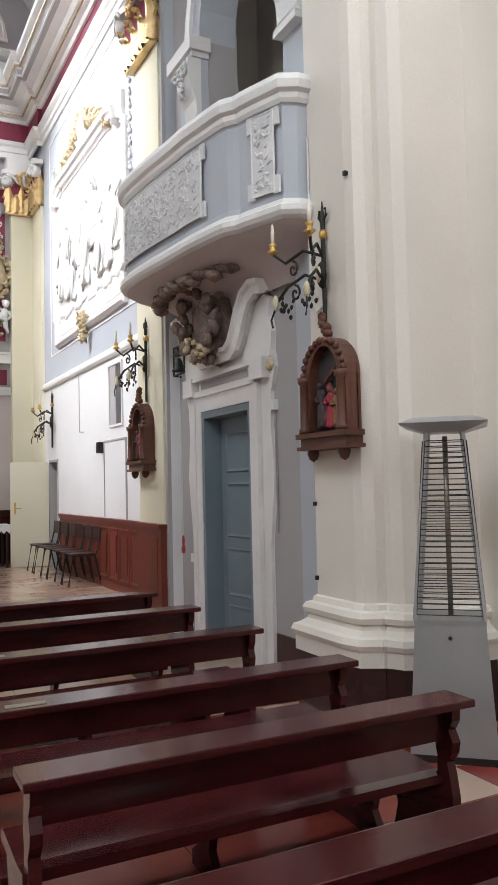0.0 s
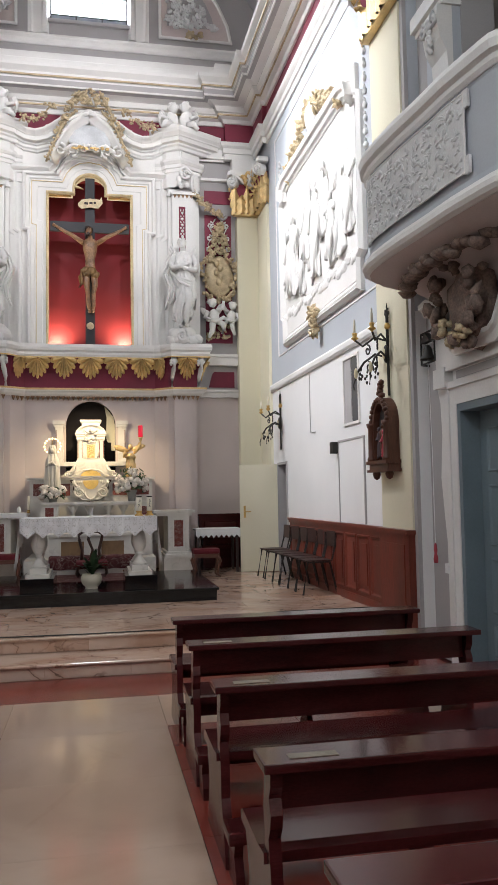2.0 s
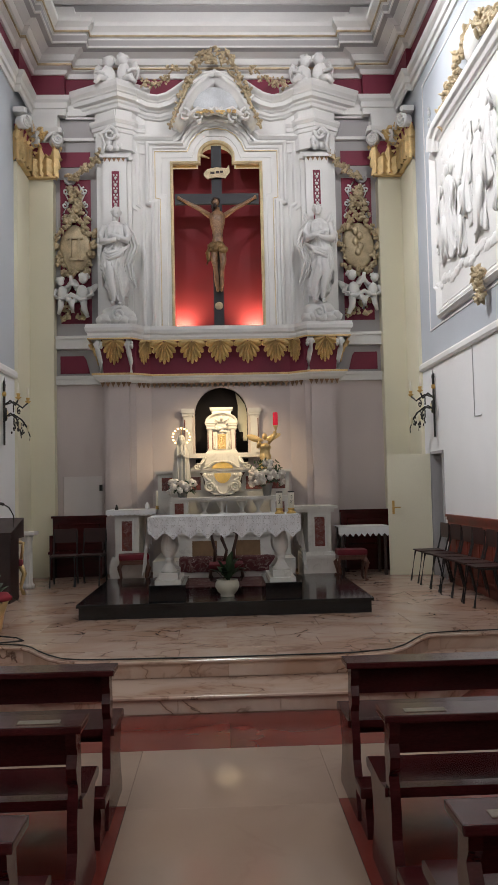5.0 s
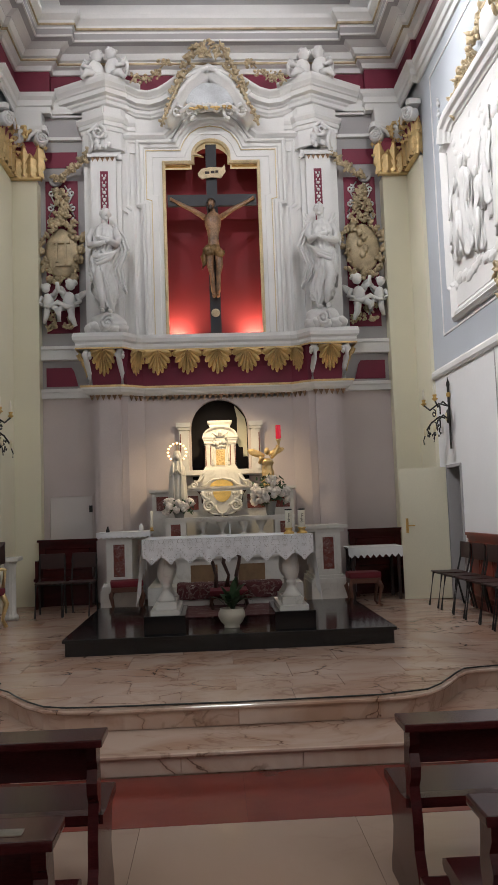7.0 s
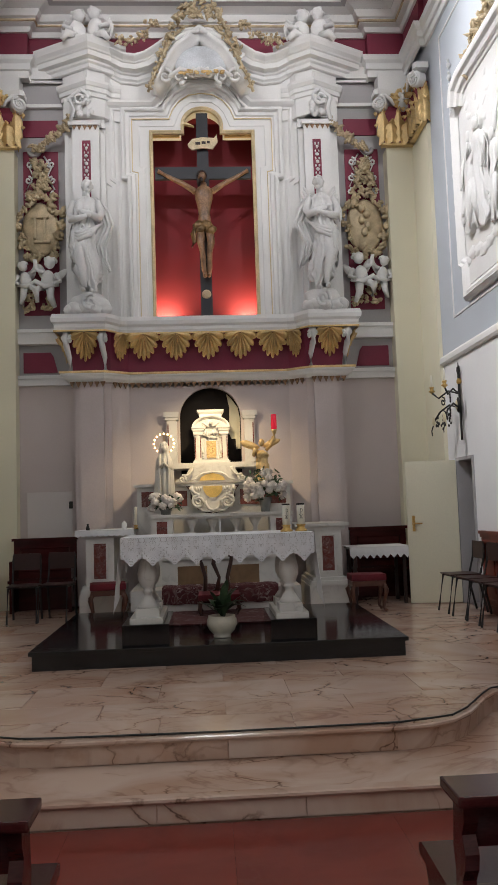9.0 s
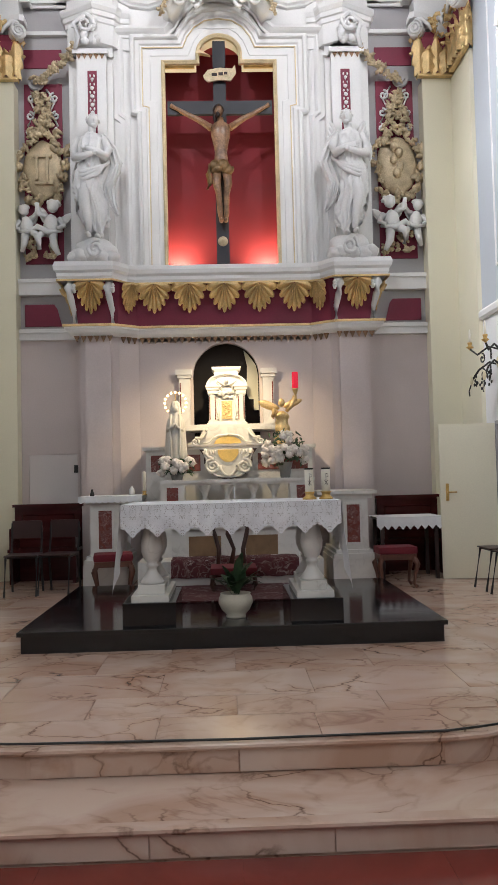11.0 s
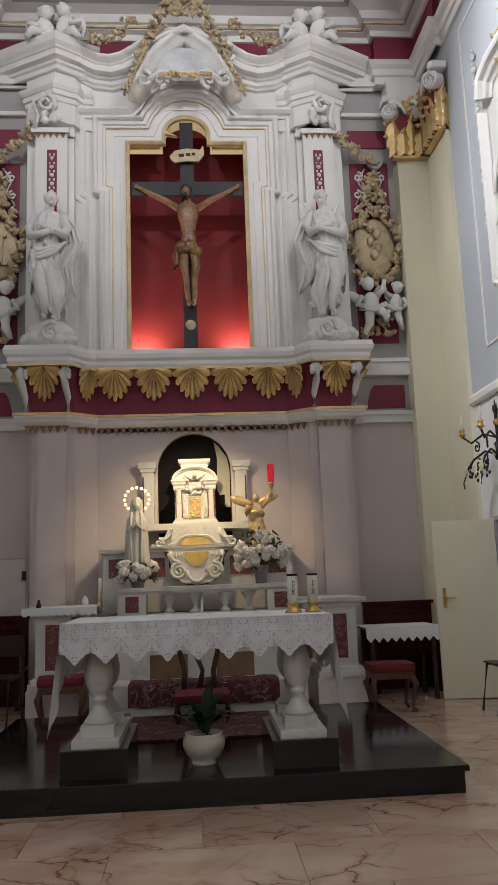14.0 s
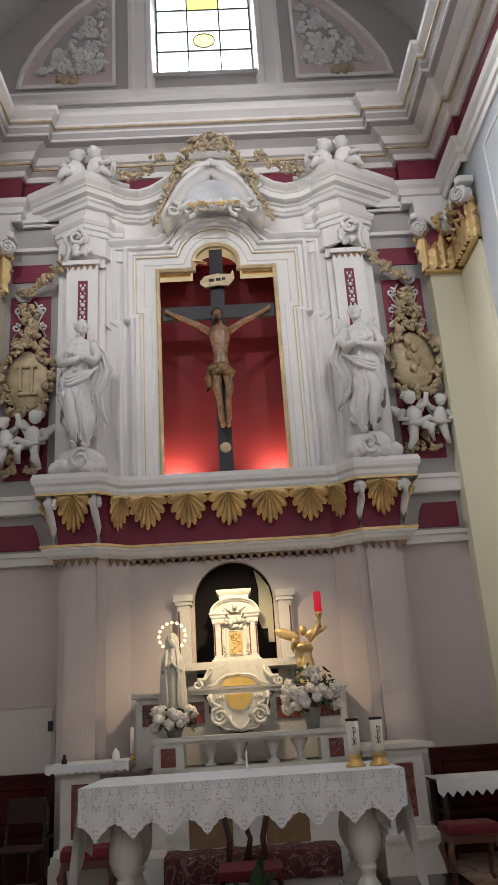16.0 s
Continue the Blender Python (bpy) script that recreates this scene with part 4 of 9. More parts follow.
def gallery_panel(y0, y1, z0, z1, seed):
    pn = bmesh.new()
    n = 14
    front, backr = [], []
    ear = 0.05
    for i in range(n + 1):
        f = y0 + (y1 - y0) * i / n
        x, nr = at_gallery(f)
        e = ear if 1 <= i <= n - 1 else 0.0
        zs = (z0 - (0 if e else 0), z1)
        for lst, d in ((front, 0.018), (backr, 0.004)):
            lst.append([pn.verts.new((x + nr.x * d, f + nr.y * d, z)) for z in zs])
    for i in range(n):
        pn.faces.new((front[i][0], front[i + 1][0], front[i + 1][1], front[i][1]))
        for k in (0, 1):
            pn.faces.new((front[i][k], front[i + 1][k], backr[i + 1][k], backr[i][k]))
    for i in (0, n):
        pn.faces.new((front[i][0], front[i][1], backr[i][1], backr[i][0]))
    p = part("stucco_panel", pn, STUCCO, gal, "grey stucco panel edged in white")
    rn = random.Random(seed)
    orn = bmesh.new()
    area = (y1 - y0) * (z1 - z0)
    for k in range(int(area * 330)):
        f, z = rn.uniform(y0 + 0.03, y1 - 0.03), rn.uniform(z0 + 0.03, z1 - 0.03)
        x, nr = at_gallery(f)
        ang = rn.uniform(0, 180)
        blob(orn, Matrix.Translation((x + nr.x * 0.018, f + nr.y * 0.018, z)) @ Matrix.Rotation(math.atan2(nr.y, nr.x), 4, "Z") @ Matrix.Rotation(radians(ang), 4, "X") @ Matrix.Diagonal((0.014, rn.uniform(0.02, 0.05), rn.uniform(0.008, 0.018), 1)), 0.4, 3, 1, k)
    tagged(part("relief_scrollwork", orn, STUCCO, p, "low stucco scrollwork", True), kind="stuff")
    edge = bmesh.new()
    for za, zb in ((z0 - 0.012, z0 + 0.012), (z1 - 0.012, z1 + 0.012)):
        pts = []
        for i in range(n + 1):
            f = y0 + (y1 - y0) * i / n
            x, nr = at_gallery(f)
            pts.append((x + nr.x * 0.018, f + nr.y * 0.018, (za + zb) / 2))
        tube(edge, pts, 0.007, 5)
    for f in (y0, y1):
        x, nr = at_gallery(f)
        tube(edge, [(x + nr.x * 0.018, f + nr.y * 0.018, z0), (x + nr.x * 0.018, f + nr.y * 0.018, z1)], 0.007, 5)
    part("panel_edge", edge, WHITE, p)
    for f, d in ((y0, -1), (y1, 1)):
        for zc in (z0 + 0.05, z1 - 0.05):
            x, nr = at_gallery(f)
            ear = bmesh.new()
            box(ear, -0.004, 0.02, -0.012 if d > 0 else -0.05, 0.05 if d > 0 else 0.012, -0.065, 0.065, m=Matrix.Translation((x, f, zc)) @ Matrix.Rotation(math.atan2(nr.y, nr.x), 4, "Z") @ Matrix.Diagonal((1, -1, 1, 1)), bevel=0.004)
            part("panel_ear", ear, STUCCO, p)


gallery_panel(5.84, 7.46, 3.83, 4.41, 1)
gallery_panel(5.05, 5.26, 3.80, 4.42, 2)
# handrail seen over the parapet
bm = bmesh.new()
tube(bm, [(3.2, 5.75, 4.64), (3.28, 5.2, 5.0)], 0.018)
part("stair_rail", bm, IRON, gal, "dark metal handrail")

# arch over the gallery with consoles
ar = thing("gallery_arch", "white and pale blue stucco arch above the balcony on scrolled consoles", "arch", kind="structure")
bm = bmesh.new()
prism(bm, arc(6.235, 6.1, 0.815, 180, 0, 20, 0.95) + [(7.05, 7.2), (5.42, 7.2)], 3.31, 3.60, plane="yz")
part("spandrel", bm, BLUE, ar)
bm = bmesh.new()
prism(bm, arc(6.235, 6.1, 0.815, 0, 180, 20, 0.95) + arc(6.235, 6.1, 1.1, 180, 0, 20, 1.2), 3.2, 3.31, plane="yz")
part("archivolt", bm, BLUE, ar)
bm = bmesh.new()
prism(bm, arc(6.235, 6.1, 1.0, 0, 180, 20, 1.1) + arc(6.235, 6.1, 1.12, 180, 0, 20, 1.22), 3.16, 3.2, plane="yz")
part("archivolt_edge", bm, WHITE, ar)
for ya, yb in ((5.0, 5.40), (7.07, 7.62)):
    part("pier_strip", boxed([(3.22, 3.31, ya, yb, 4.3, 5.98)]), BLUE, ar)
    part("impost", boxed([(3.08, 3.31, ya - 0.05, yb + 0.05, 5.98, 6.12), (3.12, 3.31, ya - 0.02, yb + 0.02, 5.92, 5.98)]), WHITE, ar)
    yc = ya + 0.16 if ya > 6 else yb - 0.16
    bm = bmesh.new()
    prism(bm, [(3.22, 5.28), (3.17, 5.34), (3.16, 5.5), (3.10, 5.62), (3.07, 5.8), (3.08, 5.92), (3.22, 5.92)], yc - 0.16, yc + 0.16, plane="xz")
    cn = part("console", bm, WHITE, ar, "white console with stucco scrolls")
    bm = bmesh.new()
    for d in (-1, 1):
        tube(bm, [(3.06, yc + d * a, b) for a, _, b in scroll(0.11, 5.80, 0.07, 1.3, 90, 1)], 0.02, 6)
    for k in range(9):
        blob(bm, trs(3.07, yc + 0.02 * math.sin(k * 2), 5.84 - 0.035 * k, 0.03, 0.05 - 0.003 * k, 0.03), 0.4, 3, 1, k)
    part("scroll_ornament", bm, STUCCO, cn, "", True)
    part("console_foot", boxed([(3.14, 3.23, yc - 0.18, yc + 0.18, 5.22, 5.28)]), WHITE, cn)

# ---- the high altar retable ----
FRINGE = material("brown_gilt_fringe", (0.22, 0.12, 0.06), 0.5, metal=0.3, vary=0.3, scale=14)
ret = thing("retable", "white stucco baroque retable with gilded ornament and a red niche", "retable")


def mirrored(pts):
    return [(-x, z) for x, z in pts[::-1]]


# core with the stepped and arched niche opening
head = [(-0.77, 7.07), (-0.31, 7.07), (-0.31, 7.16)] + [(x, z) for x, z in arc(0, 7.16, 0.31, 180, 0, 14, 0.27)] + [(0.31, 7.07), (0.77, 7.07)]
for s in (-1, 1):
    xs = sorted((s * 0.77, s * 1.40))
    part("core_panel", boxed([(xs[0], xs[1], 14.95, 15.25, 4.2, 7.9)]), WHITE, ret)
bm = bmesh.new()
prism(bm, head + [(0.77, 8.3), (-0.77, 8.3)], 14.95, 15.25)
part("core_head", bm, WHITE, ret)
for x0, x1 in ((-0.80, -0.775), (0.775, 0.80)):
    part("niche_reveal", boxed([(x0, x1, 15.25, 15.50, 4.25, 7.5)]), DAMASK, ret, "crimson painted reveal")
part("niche_ceiling", boxed([(-0.775, 0.775, 15.25, 15.50, 7.45, 7.5)]), DAMASK, ret, "crimson painted head")
part("niche_lining", boxed([(-0.80, 0.80, 15.50, 15.56, 4.25, 7.5)]), DAMASK, ret, "crimson painted niche lining")
part("niche_sill", boxed([(-0.8, 0.8, 14.93, 15.50, 4.24, 4.295)]), WHITE, ret)
GILTCREAM = material("cream_gilding", (0.62, 0.50, 0.30), 0.45, metal=0.25, vary=0.25, scale=14, grain=80, bump=0.2, depth=0.004)
opening = [(-0.77, 4.29)] + head + [(0.77, 4.29)]
part("gilt_frame", sweep(bmesh.new(), opening, [(0.0, -0.03), (0.0, 0.03), (0.02, 0.04), (0.05, 0.02), (0.05, -0.03)], plane="xz", at=14.95), GILTCREAM, ret, "narrow gilded frame round the niche")
# gold cusps at the niche's shoulders
bm = bmesh.new()
for s in (-1, 1):
    box(bm, min(s * 0.33, s * 0.75), max(s * 0.33, s * 0.75), 15.0, 15.03, 7.0, 7.065)
    for k in range(4):
        blob(bm, trs(s * (0.42 + 0.08 * k), 14.99, 7.03, 0.03, 0.012, 0.016), 0.3, 3, 1, k)
part("gilt_shoulder", bm, GOLD, ret)
half_frame = [(-1.0, 4.24), (-1.0, 6.38), (-1.08, 6.40), (-1.08, 7.30), (-0.52, 7.30), (-0.47, 7.42), (-0.36, 7.56), (-0.2, 7.66), (0.0, 7.69)]
frame_line = half_frame + [(-x, z) for x, z in half_frame[::-1][1:]]
part("stepped_frame", sweep(bmesh.new(), frame_line, [(-0.095, 0), (-0.095, 0.075), (-0.08, 0.095), (-0.045, 0.105), (-0.03, 0.085), (-0.028, 0.06), (0.02, 0.055), (0.035, 0.03), (0.06, 0.03), (0.07, 0.015), (0.16, 0.012), (0.17, 0)], plane="xz", at=14.95), WHITE, ret, "white stepped moulded frame")
part("gilt_line", sweep(bmesh.new(), frame_line, [(0.056, 0.028), (0.056, 0.038), (0.068, 0.038), (0.068, 0.02)], plane="xz", at=14.95), GILTCREAM, ret, "thin gilded line on the frame")
half2 = [(-1.22, 4.24), (-1.22, 6.28), (-1.30, 6.34), (-1.30, 7.45)]
for pts in (half2, mirrored(half2)):
    part("outer_moulding", sweep(bmesh.new(), pts, [(-0.10, 0), (-0.10, 0.03), (-0.04, 0.035), (-0.035, 0.06), (0.0, 0.07), (0.03, 0.045), (0.035, 0.02), (0.07, 0.015), (0.07, 0)], plane="xz", at=14.95), WHITE, ret)

# pilasters with crimson strips, consoles and broken-forward entablature
for s in (-1, 1):
    def X(a, b):
        return min(s * a, s * b), max(s * a, s * b)
    pil = part("pilaster", boxed([(*X(1.40, 1.97), 14.84, 15.2, 4.2, 7.5), (*X(1.47, 1.85), 14.74, 14.84, 4.2, 7.05)]), WHITE, ret, "white stucco pilaster")
    st = part("red_strip", boxed([(*X(1.59, 1.71), 14.733, 14.742, 5.9, 6.83)]), RED, pil, "crimson strip")
    bm = bmesh.new()
    for k in range(7):
        blob(bm, trs(s * 1.65, 14.728, 6.05 + 0.11 * k, 0.03, 0.012, 0.03), 0.5, 4, 1, k)
        for d in (-1, 1):
            blob(bm, trs(s * 1.65 + 0.025 * d, 14.728, 6.1 + 0.11 * k, 0.014, 0.01, 0.022), 0.4, 3, 1, k)
    part("floret_chain", bm, STONE, st, "small white florets", True)
    part("necking", boxed([(*X(1.44, 1.9), 14.70, 14.84, 7.05, 7.11), (*X(1.38, 1.99), 14.80, 14.86, 7.05, 7.1)]), WHITE, pil)
    # small triangles under the necking
    for k in range(5):
        x = 1.49 + 0.075 * k
        bm = bmesh.new()
        prism(bm, [(s * x, 7.05), (s * (x + 0.06), 7.05), (s * (x + 0.03), 6.985)], 14.725, 14.745)
        part("fringe_point", bm, FRINGE, pil)
    bm = bmesh.new()
    pts = [(x, 14.66, z) for x, _, z in scroll(s * 1.72, 7.42, 0.12, 1.5, 90, s)]
    tube(bm, pts, 0.03, 6, [1 - 0.4 * i / len(pts) for i in range(len(pts))])
    tube(bm, [(s * 1.72, 14.66, 7.53), (s * 1.86, 14.66, 7.42), (s * 1.82, 14.68, 7.25), (s * 1.86, 14.70, 7.1)], 0.032, 6)
    for k in range(10):
        blob(bm, trs(s * (1.66 + rnd.uniform(-0.1, 0.1)), 14.68, 7.32 + rnd.uniform(-0.16, 0.16), 0.05, 0.04, 0.06), 0.5, 3, 1, k)
    part("console_scroll", bm, STONE, pil, "white scrolled console", True)
    bm = bmesh.new()
    for k in range(34):
        f = k / 33
        sprig(bm, s * (1.86 + 0.55 * f) + rnd.uniform(-0.03, 0.03), 14.72 + 0.2 * f, 7.12 - 0.34 * f - 0.05 * math.sin(f * math.pi) + rnd.uniform(-0.05, 0.05), rnd.uniform(0.035, 0.055), rnd)
    part("garland", bm, PALEGOLD, pil, "pale gilded flower garland", True)
    bm = bmesh.new()
    lathe(bm, [(0.0, 0.06), (0.05, 0.06), (0.06, 0.03), (0.10, 0.03), (0.11, 0.0)], 14, trs(s * 2.43, 14.98, 6.80, 1, rx=90))
    part("boss", bm, GREY, pil)
    # prow-shaped entablature: architrave mouldings and frieze stepping out over the pilaster
    prow = [(-2.02, 15.10), (-2.0, 14.90), (-1.62, 14.68), (-1.38, 14.80), (-1.32, 14.90), (-1.18, 14.92)]
    line = prow if s < 0 else mirrored(prow)
    prof = [(-0.12, 7.46), (0.0, 7.46), (0.02, 7.47), (0.02, 7.53), (0.045, 7.54), (0.045, 7.60), (0.06, 7.61), (0.085, 7.65), (0.09, 7.69), (-0.12, 7.70)]
    part("architrave_moulding", sweep(bmesh.new(), line, prof), WHITE, ret, "white moulded architrave")
    bm = bmesh.new()
    prism(bm, line + [(s * 1.18, 15.15), (s * 2.02, 15.15)], 7.2, 7.9, plane="xy")
    part("frieze_block", bm, WHITE, ret)
    inner = [(-1.90, 14.86), (-1.64, 14.70)]
    (xa, ya), (xb, yb) = inner if s < 0 else mirrored(inner)
    part("frieze_panel", sweep(bmesh.new(), [(xa, ya), (xb, yb)], [(-0.02, 7.725), (0.012, 7.725), (0.02, 7.74), (0.02, 7.83), (0.012, 7.845), (-0.02, 7.845)]), WHITE, ret)

# curving cornice of the pediment
half_c = [(-1.30, 8.16), (-1.2, 8.12), (-1.08, 8.06), (-0.94, 8.04), (-0.80, 8.08), (-0.66, 8.17), (-0.5, 8.29), (-0.3, 8.39), (-0.15, 8.43), (0.0, 8.44)]
cl = half_c + [(-x, z) for x, z in half_c[::-1][1:]]
CPROF = [(0, 0), (0, 0.36), (0.025, 0.36), (0.045, 0.34), (0.075, 0.29), (0.09, 0.28), (0.10, 0.26), (0.165, 0.25), (0.175, 0.16), (0.20, 0.15), (0.21, 0.12), (0.25, 0.11), (0.27, 0.08), (0.29, 0.07), (0.30, 0.0)]
part("pediment_cornice", sweep(bmesh.new(), cl, CPROF, plane="xz", at=14.95), WHITE, ret, "white curving cornice of the pediment")
# projecting prow-shaped corners over the pilasters
for s in (-1, 1):
    pts = [(-2.30, 15.02), (-1.58, 14.64), (-1.24, 14.86), (-1.14, 14.90)]
    if s > 0:
        pts = mirrored(pts)
    part("cornice_corner", sweep(bmesh.new(), pts, [(-0.3, 7.86), (0.0, 7.86), (0.015, 7.87), (0.02, 7.92), (0.05, 7.94), (0.055, 7.97), (0.12, 7.985), (0.13, 8.05), (0.15, 8.06), (0.16, 8.08), (0.20, 8.12), (0.22, 8.17), (0.225, 8.21), (-0.3, 8.215)]), WHITE, ret)
half_f = [(-1.40, 7.5), (-1.40, 8.0), (-1.08, 7.86), (-0.94, 7.82), (-0.66, 7.95), (-0.3, 8.16), (0.0, 8.2)]
bm = bmesh.new()
prism(bm, half_f + [(-x, z) for x, z in half_f[::-1][1:]], 14.93, 15.2)
part("tympanum", bm, WHITE, ret)
half_a = [(-1.36, 7.44), (-0.72, 7.44), (-0.63, 7.52), (-0.53, 7.70), (-0.38, 7.84), (-0.2, 7.91), (0.0, 7.93)]
al = half_a + [(-x, z) for x, z in half_a[::-1][1:]]
part("arched_moulding", sweep(bmesh.new(), al, [(-0.05, 0), (-0.05, 0.09), (0.0, 0.12), (0.03, 0.09), (0.05, 0.05), (0.08, 0.04), (0.08, 0)], plane="xz", at=14.93), WHITE, ret)

# cartouche with shell, gilded crest and garlands
CART = material("pale_grey_blue_shell", (0.56, 0.58, 0.60), 0.55, vary=0.2, scale=9, bump=0.2, depth=0.004)
ca = part("cartouche", blob(bmesh.new(), trs(0, 14.68, 7.98, 0.43, 0.07, 0.23), 0.08, 1.5, 4, 4), CART, ret, "grey-white shell cartouche", True)
bm = bmesh.new()
for s in (-1, 1):
    for cx, cz, r, st, hd in ((0.50, 7.82, 0.11, 90, 1), (0.30, 7.80, 0.10, 270, -1), (0.12, 7.86, 0.07, 90, 1), (0.53, 8.15, 0.09, 0, -1)):
        pts = [(x, 14.55, z) for x, _, z in scroll(s * cx, cz, r, 1.2, st if s > 0 else 180 - st, hd * s)]
        tube(bm, pts, 0.028, 6, [1 - 0.5 * i / len(pts) for i in range(len(pts))])
    tube(bm, [(s * 0.58, 14.56, 7.9), (s * 0.52, 14.55, 8.15), (s * 0.40, 14.55, 8.34), (s * 0.2, 14.55, 8.46), (0, 14.55, 8.5)], 0.035, 6)
    tube(bm, [(s * 0.45, 14.55, 7.80), (s * 0.28, 14.54, 7.92), (s * 0.12, 14.54, 7.86), (0, 14.54, 7.92)], 0.035, 6)
for v in bm.verts:
    v.co.z -= 0.14
hood = [(-0.68, 7.56), (-0.61, 7.68), (-0.52, 7.84), (-0.44, 8.0), (-0.33, 8.15), (-0.18, 8.26), (-0.07, 8.36), (0.0, 8.40)]
sweep(bm, hood + [(-a_, b_) for a_, b_ in hood[::-1][1:]], [(-0.05, 0.0), (-0.05, 0.30), (-0.01, 0.34), (0.03, 0.30), (0.04, 0.26), (0.10, 0.25), (0.12, 0.20), (0.12, 0.0)], plane="xz", at=14.86)
part("scroll_border", bm, STONE, ca, "white scrolled border", True)
bm = bmesh.new()
for k in range(60):
    s = 1 if k % 2 else -1
    f = (k // 2) / 29
    x = s * (0.06 + 0.48 * f)
    z = 8.92 - 0.25 * f - 0.75 * max(0, f - 0.45) + rnd.uniform(-0.06, 0.06)
    sprig(bm, x + rnd.uniform(-0.04, 0.04), 14.44 + rnd.uniform(-0.05, 0.05) + 0.06 * f, z, rnd.uniform(0.035, 0.06), rnd, 3)
for k in range(14):
    sprig(bm, rnd.uniform(-0.16, 0.16), 14.44, rnd.uniform(8.72, 8.88), 0.05, rnd, 3)
for sg in (-1, 1):
    side = [(0.22, 8.62), (0.37, 8.48), (0.46, 8.32), (0.54, 8.16), (0.63, 7.96), (0.70, 7.80), (0.74, 7.66)]
    tube(bm, [(sg * a_, 14.50, b_) for a_, b_ in side], 0.022, 6)
    for k in range(34):
        q = k / 34 * (len(side) - 1.001)
        i = int(q)
        a_, b_ = [p0 + (p1 - p0) * (q - i) for p0, p1 in zip(side[i], side[i + 1])]
        blob(bm, trs(sg * a_ + rnd.gauss(0, 0.025), 14.49 + rnd.uniform(-0.03, 0.02), b_ + rnd.gauss(0, 0.02), rnd.uniform(0.015, 0.035), 0.022, rnd.uniform(0.015, 0.04), rnd.uniform(-60, 60)), 0.6, 3, 1, k)
for v in bm.verts:
    v.co.z -= 0.24
part("gilt_crest", bm, PALEGOLD, ca, "gilded flower crest", True)
bm = bmesh.new()
for s in (-1, 1):
    for q, (cx, cz) in enumerate(((0.64, 8.46), (0.80, 8.30), (0.95, 8.22), (1.10, 8.24))):
        for k in range(16):
            blob(bm, trs(s * cx + rnd.gauss(0, 0.05), 14.46 + rnd.uniform(-0.03, 0.03), cz + rnd.gauss(0, 0.035), rnd.uniform(0.018, 0.036), 0.025, rnd.uniform(0.015, 0.032), rnd.uniform(-50, 50)), 0.6, 3, 1, k)
        tube(bm, [(s * (cx - 0.08), 14.50, cz - 0.02), (s * cx, 14.46, cz + 0.03), (s * (cx + 0.10), 14.50, cz - 0.07)], 0.014, 6)
for v in bm.verts:
    v.co.z -= 0.06
part("gilt_garland", bm, PALEGOLD, ret, "gilded rosettes on the pediment", True)
bm = bmesh.new()
for s in (-1, 1):
    for k in range(10):
        blob(bm, trs(s * rnd.uniform(0.03, 0.35), 14.48, 7.80 + rnd.uniform(-0.03, 0.03), 0.04, 0.02, 0.02), 0.4, 3, 1, k)
for v in bm.verts:
    v.co.z -= 0.10
part("gilt_foliage", bm, GOLD, ca, "", True)


# plain carved groups and statues, one mesh each
def drape(bm, m, height, width, folds=9, seed=0, lean=0.0, rings=34, seg=44):
    """A standing robed body: stacked oval rings from hem to neck, folds deepening towards the hem."""
    stops = [(0.0, 1.0), (0.15, 0.90), (0.34, 0.86), (0.5, 0.98), (0.62, 0.84), (0.72, 0.80), (0.84, 1.02), (0.92, 0.98), (0.965, 0.6), (1.0, 0.34)]
    prev = None
    for i in range(rings + 1):
        v = i / rings
        for (va, wa), (vb, wb) in zip(stops, stops[1:]):
            if va <= v <= vb + 1e-6:
                f = (v - va) / (vb - va)
                wv = width * (wa + (wb - wa) * f * f * (3 - 2 * f))
        ring = []
        deep = 0.20 * (1 - v) ** 0.7 + 0.03
        for k in range(seg):
            a = math.tau * k / seg
            slant = 2.2 * math.sin(2.6 * v + seed) + 1.2 * noise.noise(Vector((v * 3, seed, 0)))
            fold = 1 + deep * math.sin(folds * a + slant) * (0.6 + 0.4 * math.sin(2 * a + seed)) + 0.16 * noise.noise(Vector((math.cos(a) * 2.2, math.sin(a) * 2.2, v * 6 + seed * 9)))
            p = Vector((wv * math.cos(a) * fold + lean * math.sin(v * math.pi * 1.3) * width, wv * 0.70 * math.sin(a) * fold - 0.25 * lean * width * v, height * v))
            ring.append(bm.verts.new(m @ p))
        if prev:
            for k in range(seg):
                bm.faces.new((prev[k], prev[(k + 1) % seg], ring[(k + 1) % seg], ring[k]))
        else:
            bm.faces.new(ring[::-1])
        prev = ring
    bm.faces.new(prev)


